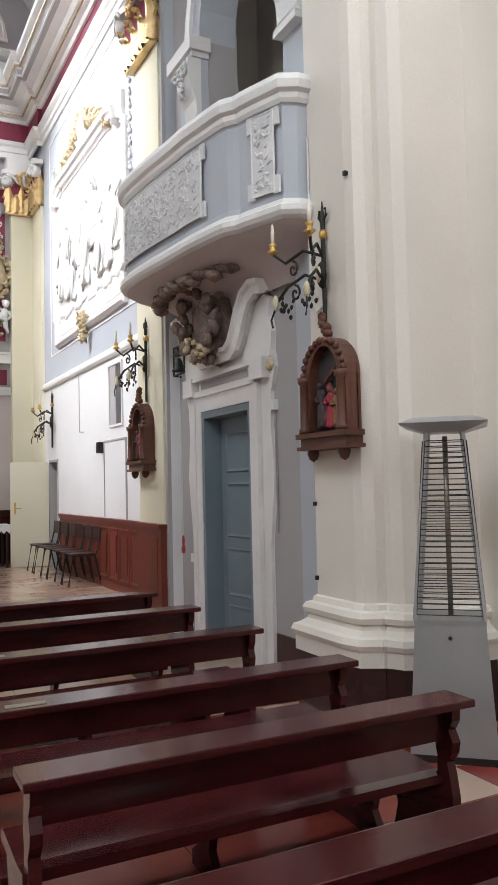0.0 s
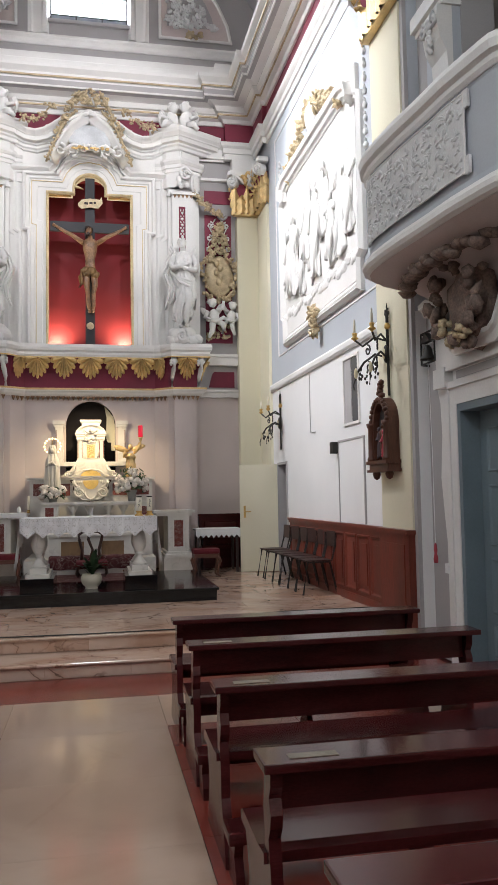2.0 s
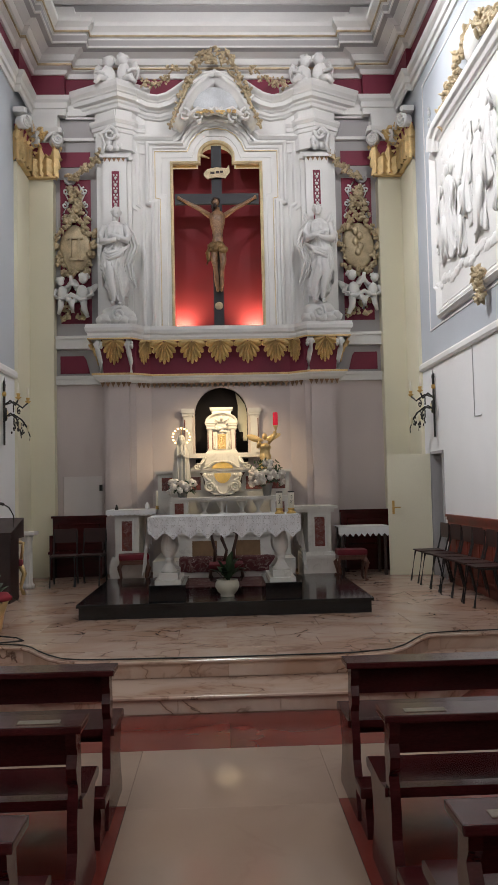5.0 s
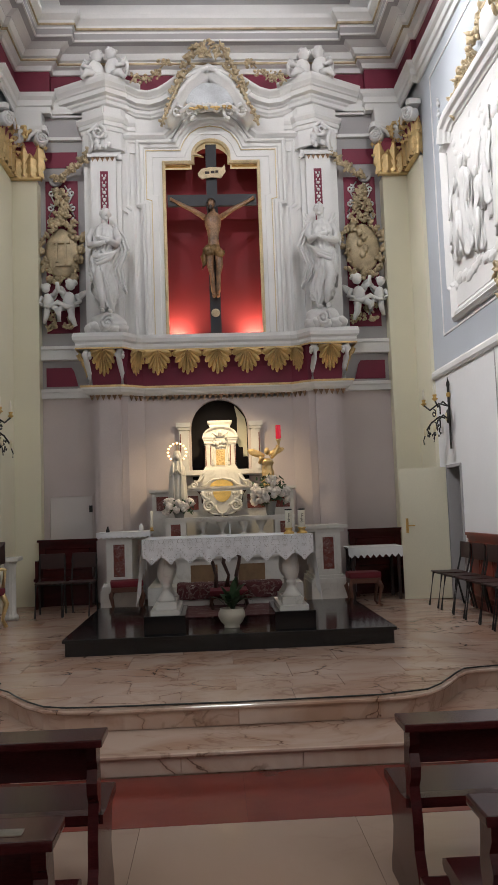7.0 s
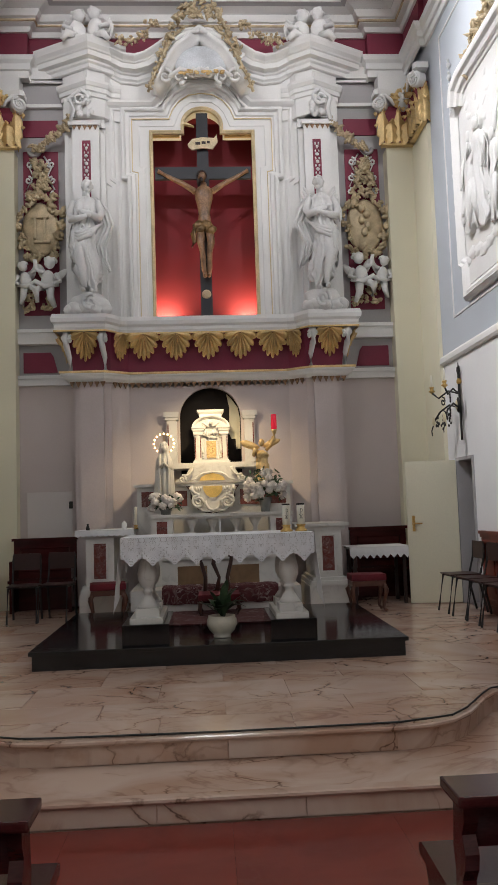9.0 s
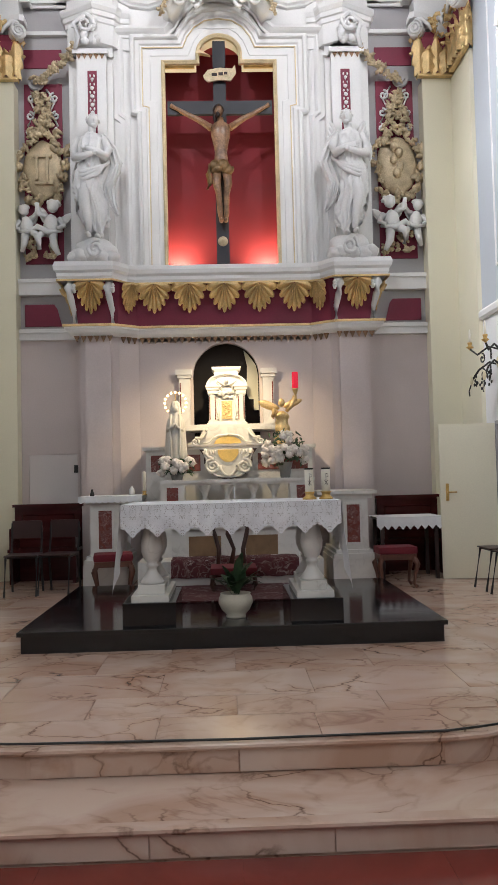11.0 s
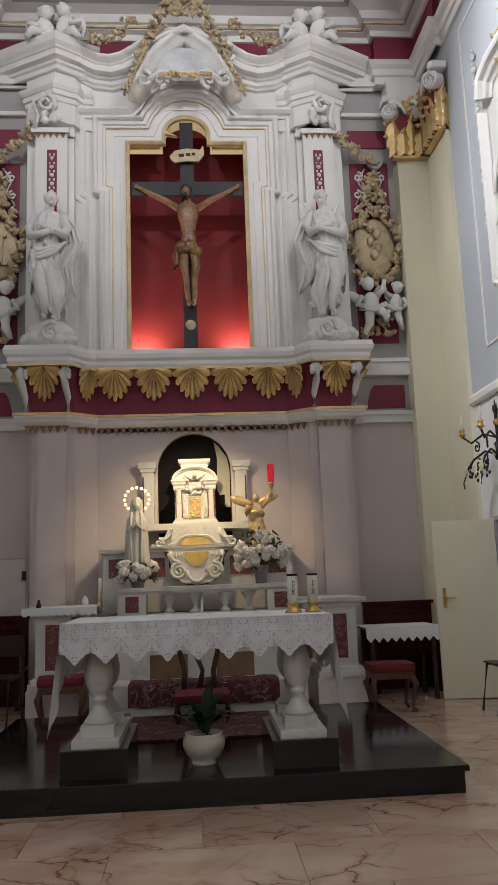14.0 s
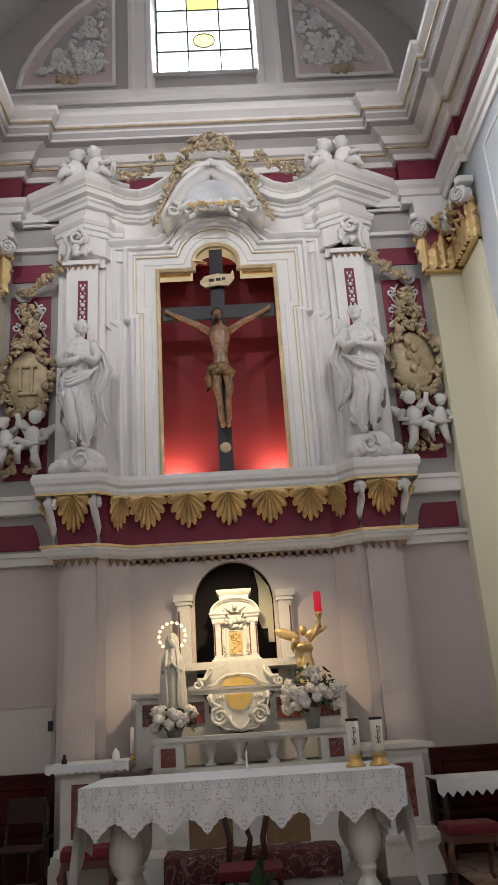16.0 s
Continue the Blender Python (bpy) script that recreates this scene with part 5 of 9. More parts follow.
def robe(bm, m, rows, folds, seed, hem=0.0, twist=2.0, depth=0.16, seg=90, rings=60):
    """Cloth round a body: oval rings through rows of (height, centre x, centre y, half width, half depth) with crisp slanting folds and an uneven hem."""
    z0, z1 = rows[0][0], rows[-1][0]
    prev = None
    for i in range(rings + 1):
        v = i / rings
        z = z0 + (z1 - z0) * v
        for a, b in zip(rows, rows[1:]):
            if a[0] <= z <= b[0] + 1e-6:
                f = (z - a[0]) / (b[0] - a[0])
                f = f * f * (3 - 2 * f)
                _, cx, cy, hx, hy = [p + (q - p) * f for p, q in zip(a, b)]
        ring = []
        for k in range(seg):
            an = math.tau * k / seg
            warp = twist * v + 0.9 * noise.noise(Vector((math.cos(an) * 1.3, math.sin(an) * 1.3, v * 2.2 + seed)))
            w1 = 1 - abs(math.sin(folds * 0.5 * an + warp * 1.7 + seed))
            w2 = 1 - abs(math.sin(folds * 0.85 * an - warp * 2.3 + seed * 2))
            fold = 1 + depth * (0.75 * w1 ** 1.6 + 0.45 * w2 ** 2 - 0.45) * (0.45 + 0.75 * (1 - v)) + 0.10 * noise.noise(Vector((math.cos(an) * 2, math.sin(an) * 2, v * 5 + seed * 3)))
            drop = hem * (1 - v) ** 3 * (math.sin(2 * an + seed) + 0.5 * math.sin(5 * an + seed * 3))
            ring.append(bm.verts.new(m @ Vector((cx + hx * fold * math.cos(an), cy + hy * fold * math.sin(an), z + drop))))
        if prev:
            for k in range(seg):
                bm.faces.new((prev[k], prev[(k + 1) % seg], ring[(k + 1) % seg], ring[k]))
        else:
            bm.faces.new(ring[::-1])
        prev = ring
    bm.faces.new(prev)


def cloak(bm, m, line, width, waves, seed, thick=0.02, nu=22, nv=40):
    """Falling cloth: a rippled strip with thickness hung along a line of points."""
    pts = [Vector(p) for p in line]
    front, back = [], []
    for j in range(nv + 1):
        q = j / nv * (len(pts) - 1.0001)
        i = int(q)
        f = q - i
        f = f * f * (3 - 2 * f) * 0.5 + f * 0.5
        c = pts[i].lerp(pts[i + 1], f)
        v = j / nv
        wd = width * (0.45 + 0.9 * math.sin(math.pi * min(1, 0.15 + v * 0.8))) * (1 - 0.5 * max(0, v - 0.8) / 0.2)
        fa, ba = [], []
        for k in range(nu + 1):
            u = 2 * k / nu - 1
            rip = 0.028 * (1 - abs(math.sin(u * waves + 2.2 * v + seed))) + 0.02 * noise.noise(Vector((u * 2, v * 4, seed)))
            p = Vector((c.x + u * wd, c.y - rip * 2.4 * (0.4 + v), c.z + 0.05 * u * u * width / 0.15 + 0.02 * math.sin(u * 7 + seed) * v))
            fa.append(bm.verts.new(m @ p))
            ba.append(bm.verts.new(m @ (p + Vector((0, thick, 0)))))
        front.append(fa)
        back.append(ba)
    for j in range(nv):
        for k in range(nu):
            bm.faces.new((front[j][k], front[j + 1][k], front[j + 1][k + 1], front[j][k + 1]))
            bm.faces.new((back[j][k], back[j][k + 1], back[j + 1][k + 1], back[j + 1][k]))
        for k in (0, nu):
            bm.faces.new((front[j][k], back[j][k], back[j + 1][k], front[j + 1][k]))
    for j in (0, nv):
        for k in range(nu):
            bm.faces.new((front[j][k], front[j][k + 1], back[j][k + 1], back[j][k]))


def statue(name, m, height, mat, label, seed, side, wings=False):
    """One plain carved mesh: boulder of cloud, swaying robed body, tunic, crossed arms, billowing cloak, turned head."""
    bm = bmesh.new()
    h = height
    blob(bm, m @ trs(0.02 * side * h, 0.01 * h, 0.07 * h, 0.155 * h, 0.09 * h, 0.10 * h), 0.16, 1.6, 4, seed)
    for k in range(5):
        a = k * 1.3 + seed
        blob(bm, m @ trs(0.12 * h * math.cos(a), -0.03 * h * abs(math.sin(a)), 0.035 * h + 0.012 * h * (k % 2), 0.07 * h, 0.06 * h, 0.05 * h), 0.2, 2, 3, k + seed)
    tube(bm, [(x, -0.078 * h, z) for x, _, z in scroll(0.03 * side * h, 0.075 * h, 0.062 * h, 1.7, 60, side, 26)], 0.014 * h, 8, None, m)
    b0 = 0.15 * h
    hh = h - b0
    P = lambda x, y, z: (x * hh * side, y * hh, b0 + z * hh)
    Q = lambda z, x, y, a, b: (b0 + z * hh, x * hh * side, y * hh, a * hh, b * hh)
    robe(bm, m, [Q(0.08, 0.03, 0.0, 0.10, 0.07), Q(0.20, 0.015, -0.01, 0.108, 0.08), Q(0.36, -0.025, -0.02, 0.115, 0.09), Q(0.50, -0.03, -0.01, 0.112, 0.085), Q(0.60, -0.01, 0.0, 0.088, 0.07), Q(0.63, 0.0, 0.0, 0.06, 0.05)], 9, seed, 0.06 * hh, 2.6 * side, 0.46)
    robe(bm, m, [Q(0.52, -0.02, -0.01, 0.105, 0.08), Q(0.60, -0.005, -0.005, 0.092, 0.075), Q(0.70, 0.0, -0.01, 0.108, 0.082), Q(0.78, 0.0, 0.0, 0.112, 0.072), Q(0.825, 0.0, 0.0, 0.07, 0.05), Q(0.85, 0.0, 0.0, 0.034, 0.034)], 7, seed + 4, 0.03 * hh, 1.6, 0.34)
    # advanced leg and bare feet
    tube(bm, [P(-0.04, -0.05, 0.44), P(-0.05, -0.115, 0.30), P(-0.02, -0.095, 0.15), P(-0.01, -0.085, 0.04)], 0.046 * hh, 12, [1.15, 1.05, 0.72, 0.5], m)
    for px, py in ((-0.015, -0.115), (0.055, -0.07)):
        blob(bm, m @ trs(px * hh * side, py * hh, b0 + 0.012 * hh, 0.024 * hh, 0.055 * hh, 0.020 * hh), 0.12, 2, 2, seed)
    # arms folded across, sleeves
    for sd in (-1, 1):
        tube(bm, [(sd * 0.10 * hh, 0.0, b0 + 0.795 * hh), (sd * 0.145 * hh, -0.02 * hh, b0 + 0.70 * hh), (sd * 0.130 * hh, -0.06 * hh, b0 + 0.635 * hh), (sd * 0.05 * hh, -0.115 * hh, b0 + (0.64 + 0.02 * sd * side) * hh), (-sd * 0.03 * hh, -0.125 * hh, b0 + (0.66 + 0.02 * sd * side) * hh)], 0.033 * hh, 12, [1.15, 1.15, 1.1, 0.75, 0.55], m)
        blob(bm, m @ trs(-sd * 0.045 * hh, -0.125 * hh, b0 + (0.665 + 0.02 * sd * side) * hh, 0.026 * hh, 0.018 * hh, 0.02 * hh), 0.2, 3, 2, seed)
    # cloak over the shoulder, blown out to the side, and a swag over the hip
    cloak(bm, m, [P(0.07, 0.0, 0.83), P(0.15, 0.02, 0.72), P(0.19, 0.03, 0.60), P(0.12, 0.03, 0.42), P(0.15, 0.03, 0.30), P(0.21, 0.03, 0.20)], 0.050 * hh, 6.0, seed, 0.02 * hh)
    cloak(bm, m, [P(-0.10, 0.04, 0.62), P(-0.11, 0.03, 0.50), P(-0.09, 0.03, 0.34), P(-0.13, 0.04, 0.22)], 0.042 * hh, 5.0, seed + 3, 0.02 * hh)
    for q in range(3):
        tube(bm, [P(-0.135, -0.01, 0.545 - 0.02 * q), P(-0.05, -0.105, 0.50 - 0.03 * q), P(0.06, -0.10, 0.53 - 0.02 * q), P(0.15, -0.02, 0.60 + 0.01 * q)], 0.016 * hh, 8, [0.6, 1.1, 1.1, 0.6], m)
    # neck, head with brow and nose, curls
    tube(bm, [P(0.0, 0.0, 0.82), P(0.012, -0.012, 0.90)], 0.034 * hh, 12, None, m)
    hx, hz = 0.018 * side, 0.925
    blob(bm, m @ trs(hx * hh, -0.022 * hh, b0 + hz * hh, 0.043 * hh, 0.050 * hh, 0.058 * hh, 8, 0, 28 * side), 0.04, 2, 3, seed)
    blob(bm, m @ trs((hx + 0.022 * side) * hh, -0.068 * hh, b0 + (hz - 0.004) * hh, 0.009 * hh, 0.012 * hh, 0.018 * hh), 0.05, 2, 2, seed)
    blob(bm, m @ trs((hx + 0.012 * side) * hh, -0.055 * hh, b0 + (hz - 0.042) * hh, 0.022 * hh, 0.018 * hh, 0.018 * hh), 0.1, 2, 2, seed)
    rn = random.Random(int(seed * 10))
    for k in range(34):
        a, b = rn.uniform(-0.5, math.pi + 0.5), rn.uniform(-0.3, 1.4)
        blob(bm, m @ trs((hx + 0.046 * math.cos(a) * math.cos(b)) * hh, (-0.008 + 0.046 * math.sin(a) * math.cos(b)) * hh, b0 + (hz + 0.014 + 0.052 * math.sin(b)) * hh, 0.017 * hh, 0.015 * hh, 0.014 * hh), 0.35, 3, 1, k)
    if wings:
        for sd in (-1, 1):
            for q in range(6):
                blob(bm, m @ trs(sd * (0.10 + 0.018 * q) * hh, 0.07 * hh, b0 + (0.86 - 0.035 * q) * hh, 0.020 * hh, 0.014 * hh, (0.10 - 0.006 * q) * hh, 0, sd * (32 - 6 * q), 0), 0.12, 3, 2, seed + q)
    back = m.inverted()
    for v in bm.verts:
        p = back @ v.co
        p.x *= 0.92
        v.co = m @ p
    ob = part(name, bm, mat, smooth=True)
    return tagged(ob, label, "statue")


def putto(bm, m, sc, seed, flip=1):
    """A small plain carved body: trunk, head and bent limbs."""
    P = lambda x, y, z: (x * sc * flip, y * sc, z * sc)
    blob(bm, m @ trs(0, 0, 0.46 * sc, 0.13 * sc, 0.12 * sc, 0.20 * sc, 8, 10 * flip, 0), 0.12, 2, 2, seed)
    blob(bm, m @ trs(0.03 * sc * flip, -0.05 * sc, 0.78 * sc, 0.10 * sc, 0.105 * sc, 0.115 * sc), 0.08, 2, 2, seed + 1)
    for k in range(6):
        blob(bm, m @ trs((0.03 + 0.08 * math.cos(k)) * sc * flip, 0.0, (0.84 + 0.03 * math.sin(k * 2)) * sc, 0.05 * sc), 0.35, 3, 1, k)
    tube(bm, [P(0.11, 0, 0.60), P(0.24, -0.04, 0.62), P(0.30, -0.06, 0.78)], 0.05 * sc, 8, [1.1, 0.9, 0.7], m)
    tube(bm, [P(-0.11, 0, 0.60), P(-0.22, -0.06, 0.48), P(-0.14, -0.14, 0.40)], 0.05 * sc, 8, [1.1, 0.9, 0.7], m)
    tube(bm, [P(0.07, -0.02, 0.34), P(0.16, -0.12, 0.22), P(0.10, -0.05, 0.02)], 0.075 * sc, 8, [1.1, 0.95, 0.5], m)
    tube(bm, [P(-0.06, -0.02, 0.32), P(-0.12, -0.06, 0.14), P(-0.22, 0.0, 0.0)], 0.075 * sc, 8, [1.1, 0.9, 0.5], m)
    tube(bm, [P(-0.20, 0, 0.42), P(0.0, -0.12, 0.32), P(0.22, -0.02, 0.40), P(0.32, 0.02, 0.28)], 0.05 * sc, 8, [0.5, 1.0, 1.0, 0.4], m)
    for sd in (-1, 1):
        blob(bm, m @ trs(sd * 0.17 * sc, 0.08 * sc, 0.62 * sc, 0.07 * sc, 0.03 * sc, 0.16 * sc, 0, 35 * sd, 0), 0.2, 3, 2, seed)


statue("statue", pose(-1.64, 14.52, 4.24), 1.92, STONE, "white stucco standing robed statue on a cloud base", 1.0, 1)
statue("statue", pose(1.64, 14.52, 4.24), 1.94, STONE, "white stucco standing robed statue with a billowing cloak", 2.7, -1, wings=True)


def cherubs(name, m, n, spread, mat, label, seed):
    """Low carved group: plump busts leaning together, wings and cloud rolls."""
    bm = bmesh.new()
    rn = random.Random(seed)
    for k in range(n):
        sg = k * 2 - 1
        x, z = sg * spread * 0.5, 0.04 * k
        blob(bm, m @ trs(x, 0.0, 0.16 + z, 0.12, 0.11, 0.16, 0, 14 * sg, 0), 0.14, 2, 3, seed + k)
        blob(bm, m @ trs(x - 0.02 * sg, -0.05, 0.36 + z, 0.085, 0.085, 0.095, 10, 0, -20 * sg), 0.06, 2, 3, seed)
        for q in range(18):
            a, b = rn.uniform(-0.4, 3.5), rn.uniform(-0.2, 1.4)
            blob(bm, m @ trs(x - 0.02 * sg + 0.085 * math.cos(a) * math.cos(b), -0.03 + 0.08 * math.sin(a) * math.cos(b), 0.38 + z + 0.085 * math.sin(b), 0.032), 0.35, 3, 1, q)
        tube(bm, [(x + 0.10 * sg, -0.02, 0.26 + z), (x + 0.17 * sg, -0.09, 0.17 + z), (x + 0.06 * sg, -0.14, 0.12 + z)], 0.042, 10, [1.1, 1.0, 0.7], m)
        tube(bm, [(x + 0.02 * sg, -0.06, 0.06), (x + 0.12 * sg, -0.16, 0.05), (x + 0.20 * sg, -0.14, -0.04)], 0.055, 10, [1.1, 1.0, 0.6], m)
        for q in range(4):
            blob(bm, m @ trs(x + sg * (0.12 + 0.03 * q), 0.07, 0.30 + z - 0.04 * q, 0.03, 0.02, 0.12, 0, sg * (40 - 10 * q), 0), 0.12, 3, 2, q)
    for k in range(10):
        blob(bm, m @ trs(rn.uniform(-spread, spread) * 1.0, rn.uniform(-0.12, 0.06), rn.uniform(-0.02, 0.05), 0.10, 0.08, 0.06, rn.uniform(-30, 30)), 0.3, 2.0, 2, k)
    return tagged(part(name, bm, mat, smooth=True), label, "sculpture", "stucco sculpture groups")


cherubs("stucco_sculpture", pose(-1.60, 14.62, 8.22), 2, 0.26, STONE, "white stucco sculpture group on the pediment corner", 1)
cherubs("stucco_sculpture", pose(1.60, 14.62, 8.22), 2, 0.26, STONE, "white stucco sculpture group on the pediment corner", 5)

# side cartouches on the crimson fields
for s in (-1, 1):
    sc = thing("side_cartouche", "pale gilded oval stucco cartouche on a crimson wall field", "cartouche", "side cartouches")
    bm = bmesh.new()
    blob(bm, trs(s * 2.35, 14.98, 5.62, 0.27, 0.07, 0.40), 0.08, 2, 3, s)
    part("medallion", bm, PALEGOLD, sc, "", True)
    bm = bmesh.new()
    for k in range(44):
        a = math.tau * k / 44
        rr = 1 + 0.10 * math.sin(5 * a)
        sprig(bm, s * 2.35 + 0.31 * rr * math.cos(a) + rnd.gauss(0, 0.02), 14.93, 5.62 + 0.45 * rr * math.sin(a) + rnd.gauss(0, 0.02), rnd.uniform(0.04, 0.075), rnd)
    part("wreath", bm, PALEGOLD, sc, "gilded wreath", True)
    bm = bmesh.new()
    if s < 0:
        for x0, x1, z0, z1 in ((-2.46, -2.22, 5.76, 5.80), (-2.44, -2.40, 5.46, 5.78), (-2.30, -2.26, 5.40, 5.78), (-2.44, -2.2, 5.40, 5.44)):
            box(bm, x0, x1, 14.88, 14.93, z0, z1, bevel=0.008)
    else:
        for k in range(5):
            blob(bm, trs(2.33 + rnd.uniform(-0.05, 0.05), 14.89, 5.5 + 0.09 * k, 0.05, 0.04, 0.07), 0.3, 3, 2, k)
    part("emblem", bm, PALEGOLD, sc, "", True)
    bm = bmesh.new()
    for k in range(40):
        f = k / 39
        sprig(bm, s * 2.35 + rnd.uniform(-1, 1) * (0.05 + 0.15 * (1 - f)), 14.93, 6.06 + 0.56 * f, rnd.uniform(0.035, 0.06), rnd)
    part("plume", bm, PALEGOLD, sc, "gilded leaf plume", True)
    bm = bmesh.new()
    for d in (-1, 1):
        for cx, cz, r in ((0.15, 6.6, 0.07), (0.17, 6.36, 0.06), (0.19, 6.15, 0.05)):
            pts = [(x, 14.99, z) for x, _, z in scroll(s * 2.35 + d * cx, cz, r, 1.3, 90, d)]
            tube(bm, pts, 0.016, 5)
        tube(bm, [(s * 2.35 + d * 0.05, 14.99, 6.72), (s * 2.35 + d * 0.16, 14.99, 6.55), (s * 2.35 + d * 0.10, 14.99, 6.42), (s * 2.35 + d * 0.2, 14.99, 6.22)], 0.014, 5)
    part("ribbon", bm, STONE, sc, "white scrolled ribbon", True)
    bm = bmesh.new()
    for k in range(18):
        sprig(bm, s * 2.35 + rnd.uniform(-0.22, 0.22), 14.93, 4.52 + rnd.uniform(-0.1, 0.25), rnd.uniform(0.035, 0.06), rnd)
    part("lower_foliage", bm, PALEGOLD, sc, "gilded leaves", True)
    bm = bmesh.new()
    putto(bm, pose(s * 2.30, 14.84, 4.48, 0, -12 * s, 0), 0.78, 3, s)
    putto(bm, pose(s * 2.48, 14.90, 4.55, 0, 14 * s, 0), 0.66, 5, -s)
    tagged(part("stucco_figure", bm, STONE, smooth=True), "white stucco sculpture carrying the oval cartouche", "sculpture", "stucco sculpture groups")

# projecting shelf with gilded fans on crimson
SH = [(-2.06, 15.0), (-2.06, 14.44), (-1.40, 14.44), (-1.34, 14.50), (-1.24, 14.64), (-1.12, 14.68), (1.12, 14.68), (1.24, 14.64), (1.34, 14.50), (1.40, 14.44), (2.06, 14.44), (2.06, 15.0)]
bm = sweep(bmesh.new(), SH, [(-0.5, 4.02), (0.0, 4.02), (0.02, 4.06), (0.02, 4.10), (0.05, 4.13), (0.06, 4.18), (0.04, 4.24), (-0.5, 4.24)][0:8])
part("shelf", bm, WHITE, ret, "white moulded shelf")
part("shelf_top", boxed([(-2.04, 2.04, 14.7, 15.25, 4.04, 4.243), (-2.04, -1.38, 14.46, 14.7, 4.04, 4.243), (1.38, 2.04, 14.46, 14.7, 4.04, 4.243)]), WHITE, ret)
part("gilt_fillet", sweep(bmesh.new(), SH, [(0.0, 4.0), (0.025, 4.0), (0.025, 4.022), (0.0, 4.022)]), GOLD, ret)
inset = [(-1.86, 15.0), (-1.86, 14.66), (-1.36, 14.66), (-1.14, 14.84), (1.14, 14.84), (1.36, 14.66), (1.86, 14.66), (1.86, 15.0)]
part("crimson_band", sweep(bmesh.new(), inset, [(-0.04, 3.44), (0.0, 3.44), (0.03, 3.75), (0.10, 4.02), (-0.04, 4.02)]), RED, ret, "crimson painted coved band")
part("shelf_body", boxed([(-1.8, 1.8, 14.9, 15.2, 3.3, 4.2)]), WHITE, ret)


def fan(bm, m, rays=9):
    """Hanging gilded acanthus shell: flutes run from the top to a lobed, pointed edge; the head curves out under the shelf."""
    n, rings = rays * 4, 12
    grid = []
    for i in range(rings + 1):
        r = 0.06 + 0.94 * i / rings
        row = []
        for k in range(n + 1):
            th = radians(-89 + 178 * k / n)
            wave = abs(math.cos(math.pi * rays * (k / n - 0.5)))
            edge = ((abs(math.sin(th)) / 1.02) ** 1.6 + abs(math.cos(th)) ** 1.6) ** (-1 / 1.6)
            edge *= 0.80 + 0.20 * wave ** 0.7 if i > rings - 4 else 0.90
            down = r * edge * math.cos(th)
            y = -0.42 * max(0.0, 1 - down) ** 2 - 0.08 - 0.10 * wave * math.sin(math.pi * min(1, r * 0.9)) - (0.10 if i == rings else 0.0)
            row.append(bm.verts.new(m @ Vector((r * edge * math.sin(th), y, -down))))
        grid.append(row)
    for a, b in zip(grid, grid[1:]):
        for k in range(n):
            bm.faces.new((a[k], a[k + 1], b[k + 1], b[k]))


for k in range(5):
    bm = bmesh.new()
    fan(bm, trs(-0.90 + 0.45 * k, 14.80, 4.0, 0.236, 0.33, 0.37))
    part("gilt_fan", bm, GOLD, ret, "gilded hanging fan")
for s in (-1, 1):
    bm = bmesh.new()
    fan(bm, trs(s * 1.26, 14.72, 4.0, 0.15, 0.30, 0.38, rz=-38 * s))
    part("gilt_fan", bm, GOLD, ret, "gilded hanging fan")
    bm = bmesh.new()
    fan(bm, trs(s * 1.68, 14.62, 4.0, 0.20, 0.36, 0.40))
    part("gilt_fan", bm, GOLD, ret, "gilded hanging fan")
    bm = bmesh.new()
    fan(bm, trs(s * 1.90, 14.76, 4.0, 0.15, 0.36, 0.38, rz=75 * s))
    part("gilt_fan", bm, GOLD, ret, "gilded hanging fan")
    for xc in (1.44, 1.92):
        bm = bmesh.new()
        tube(bm, [(s * xc, 14.50, 4.0), (s * (xc + 0.02), 14.44, 3.92), (s * (xc + 0.0), 14.48, 3.80), (s * (xc - 0.02), 14.58, 3.66), (s * (xc - 0.02), 14.62, 3.46)], 0.045, 8, [1.1, 1.2, 1.0, 0.8, 0.8])
        pts = [(s * xc - 0.05 * s, 14.45 + a, b) for a, _, b in scroll(0.0, 3.92, 0.06, 1.2, 200, 1)]
        tube(bm, pts, 0.022, 6)
        part("bracket", bm, WHITE, ret, "white scrolled bracket", True)
# lower moulding with a fringe of small hanging triangles
low = [(-1.98, 15.0), (-1.98, 14.58), (-1.44, 14.58), (-1.30, 14.66), (-1.12, 14.80), (1.12, 14.80), (1.30, 14.66), (1.44, 14.58), (1.98, 14.58), (1.98, 15.0)]
part("lower_moulding", sweep(bmesh.new(), low, [(-0.3, 3.34), (-0.06, 3.34), (-0.03, 3.36), (0.0, 3.38), (0.02, 3.41), (0.04, 3.43), (0.04, 3.46), (-0.02, 3.49), (-0.3, 3.49)]), WHITE, ret, "white lower moulding")
part("gilt_fillet", sweep(bmesh.new(), low, [(0.030, 3.452), (0.055, 3.452), (0.055, 3.482), (0.0, 3.482)]), GOLD, ret)
fr_band = part("fringe_band", sweep(bmesh.new(), low, [(-0.10, 3.345), (-0.058, 3.345), (-0.058, 3.35), (-0.10, 3.35)]), FRINGE, ret, "brown gilded triangular fringe")
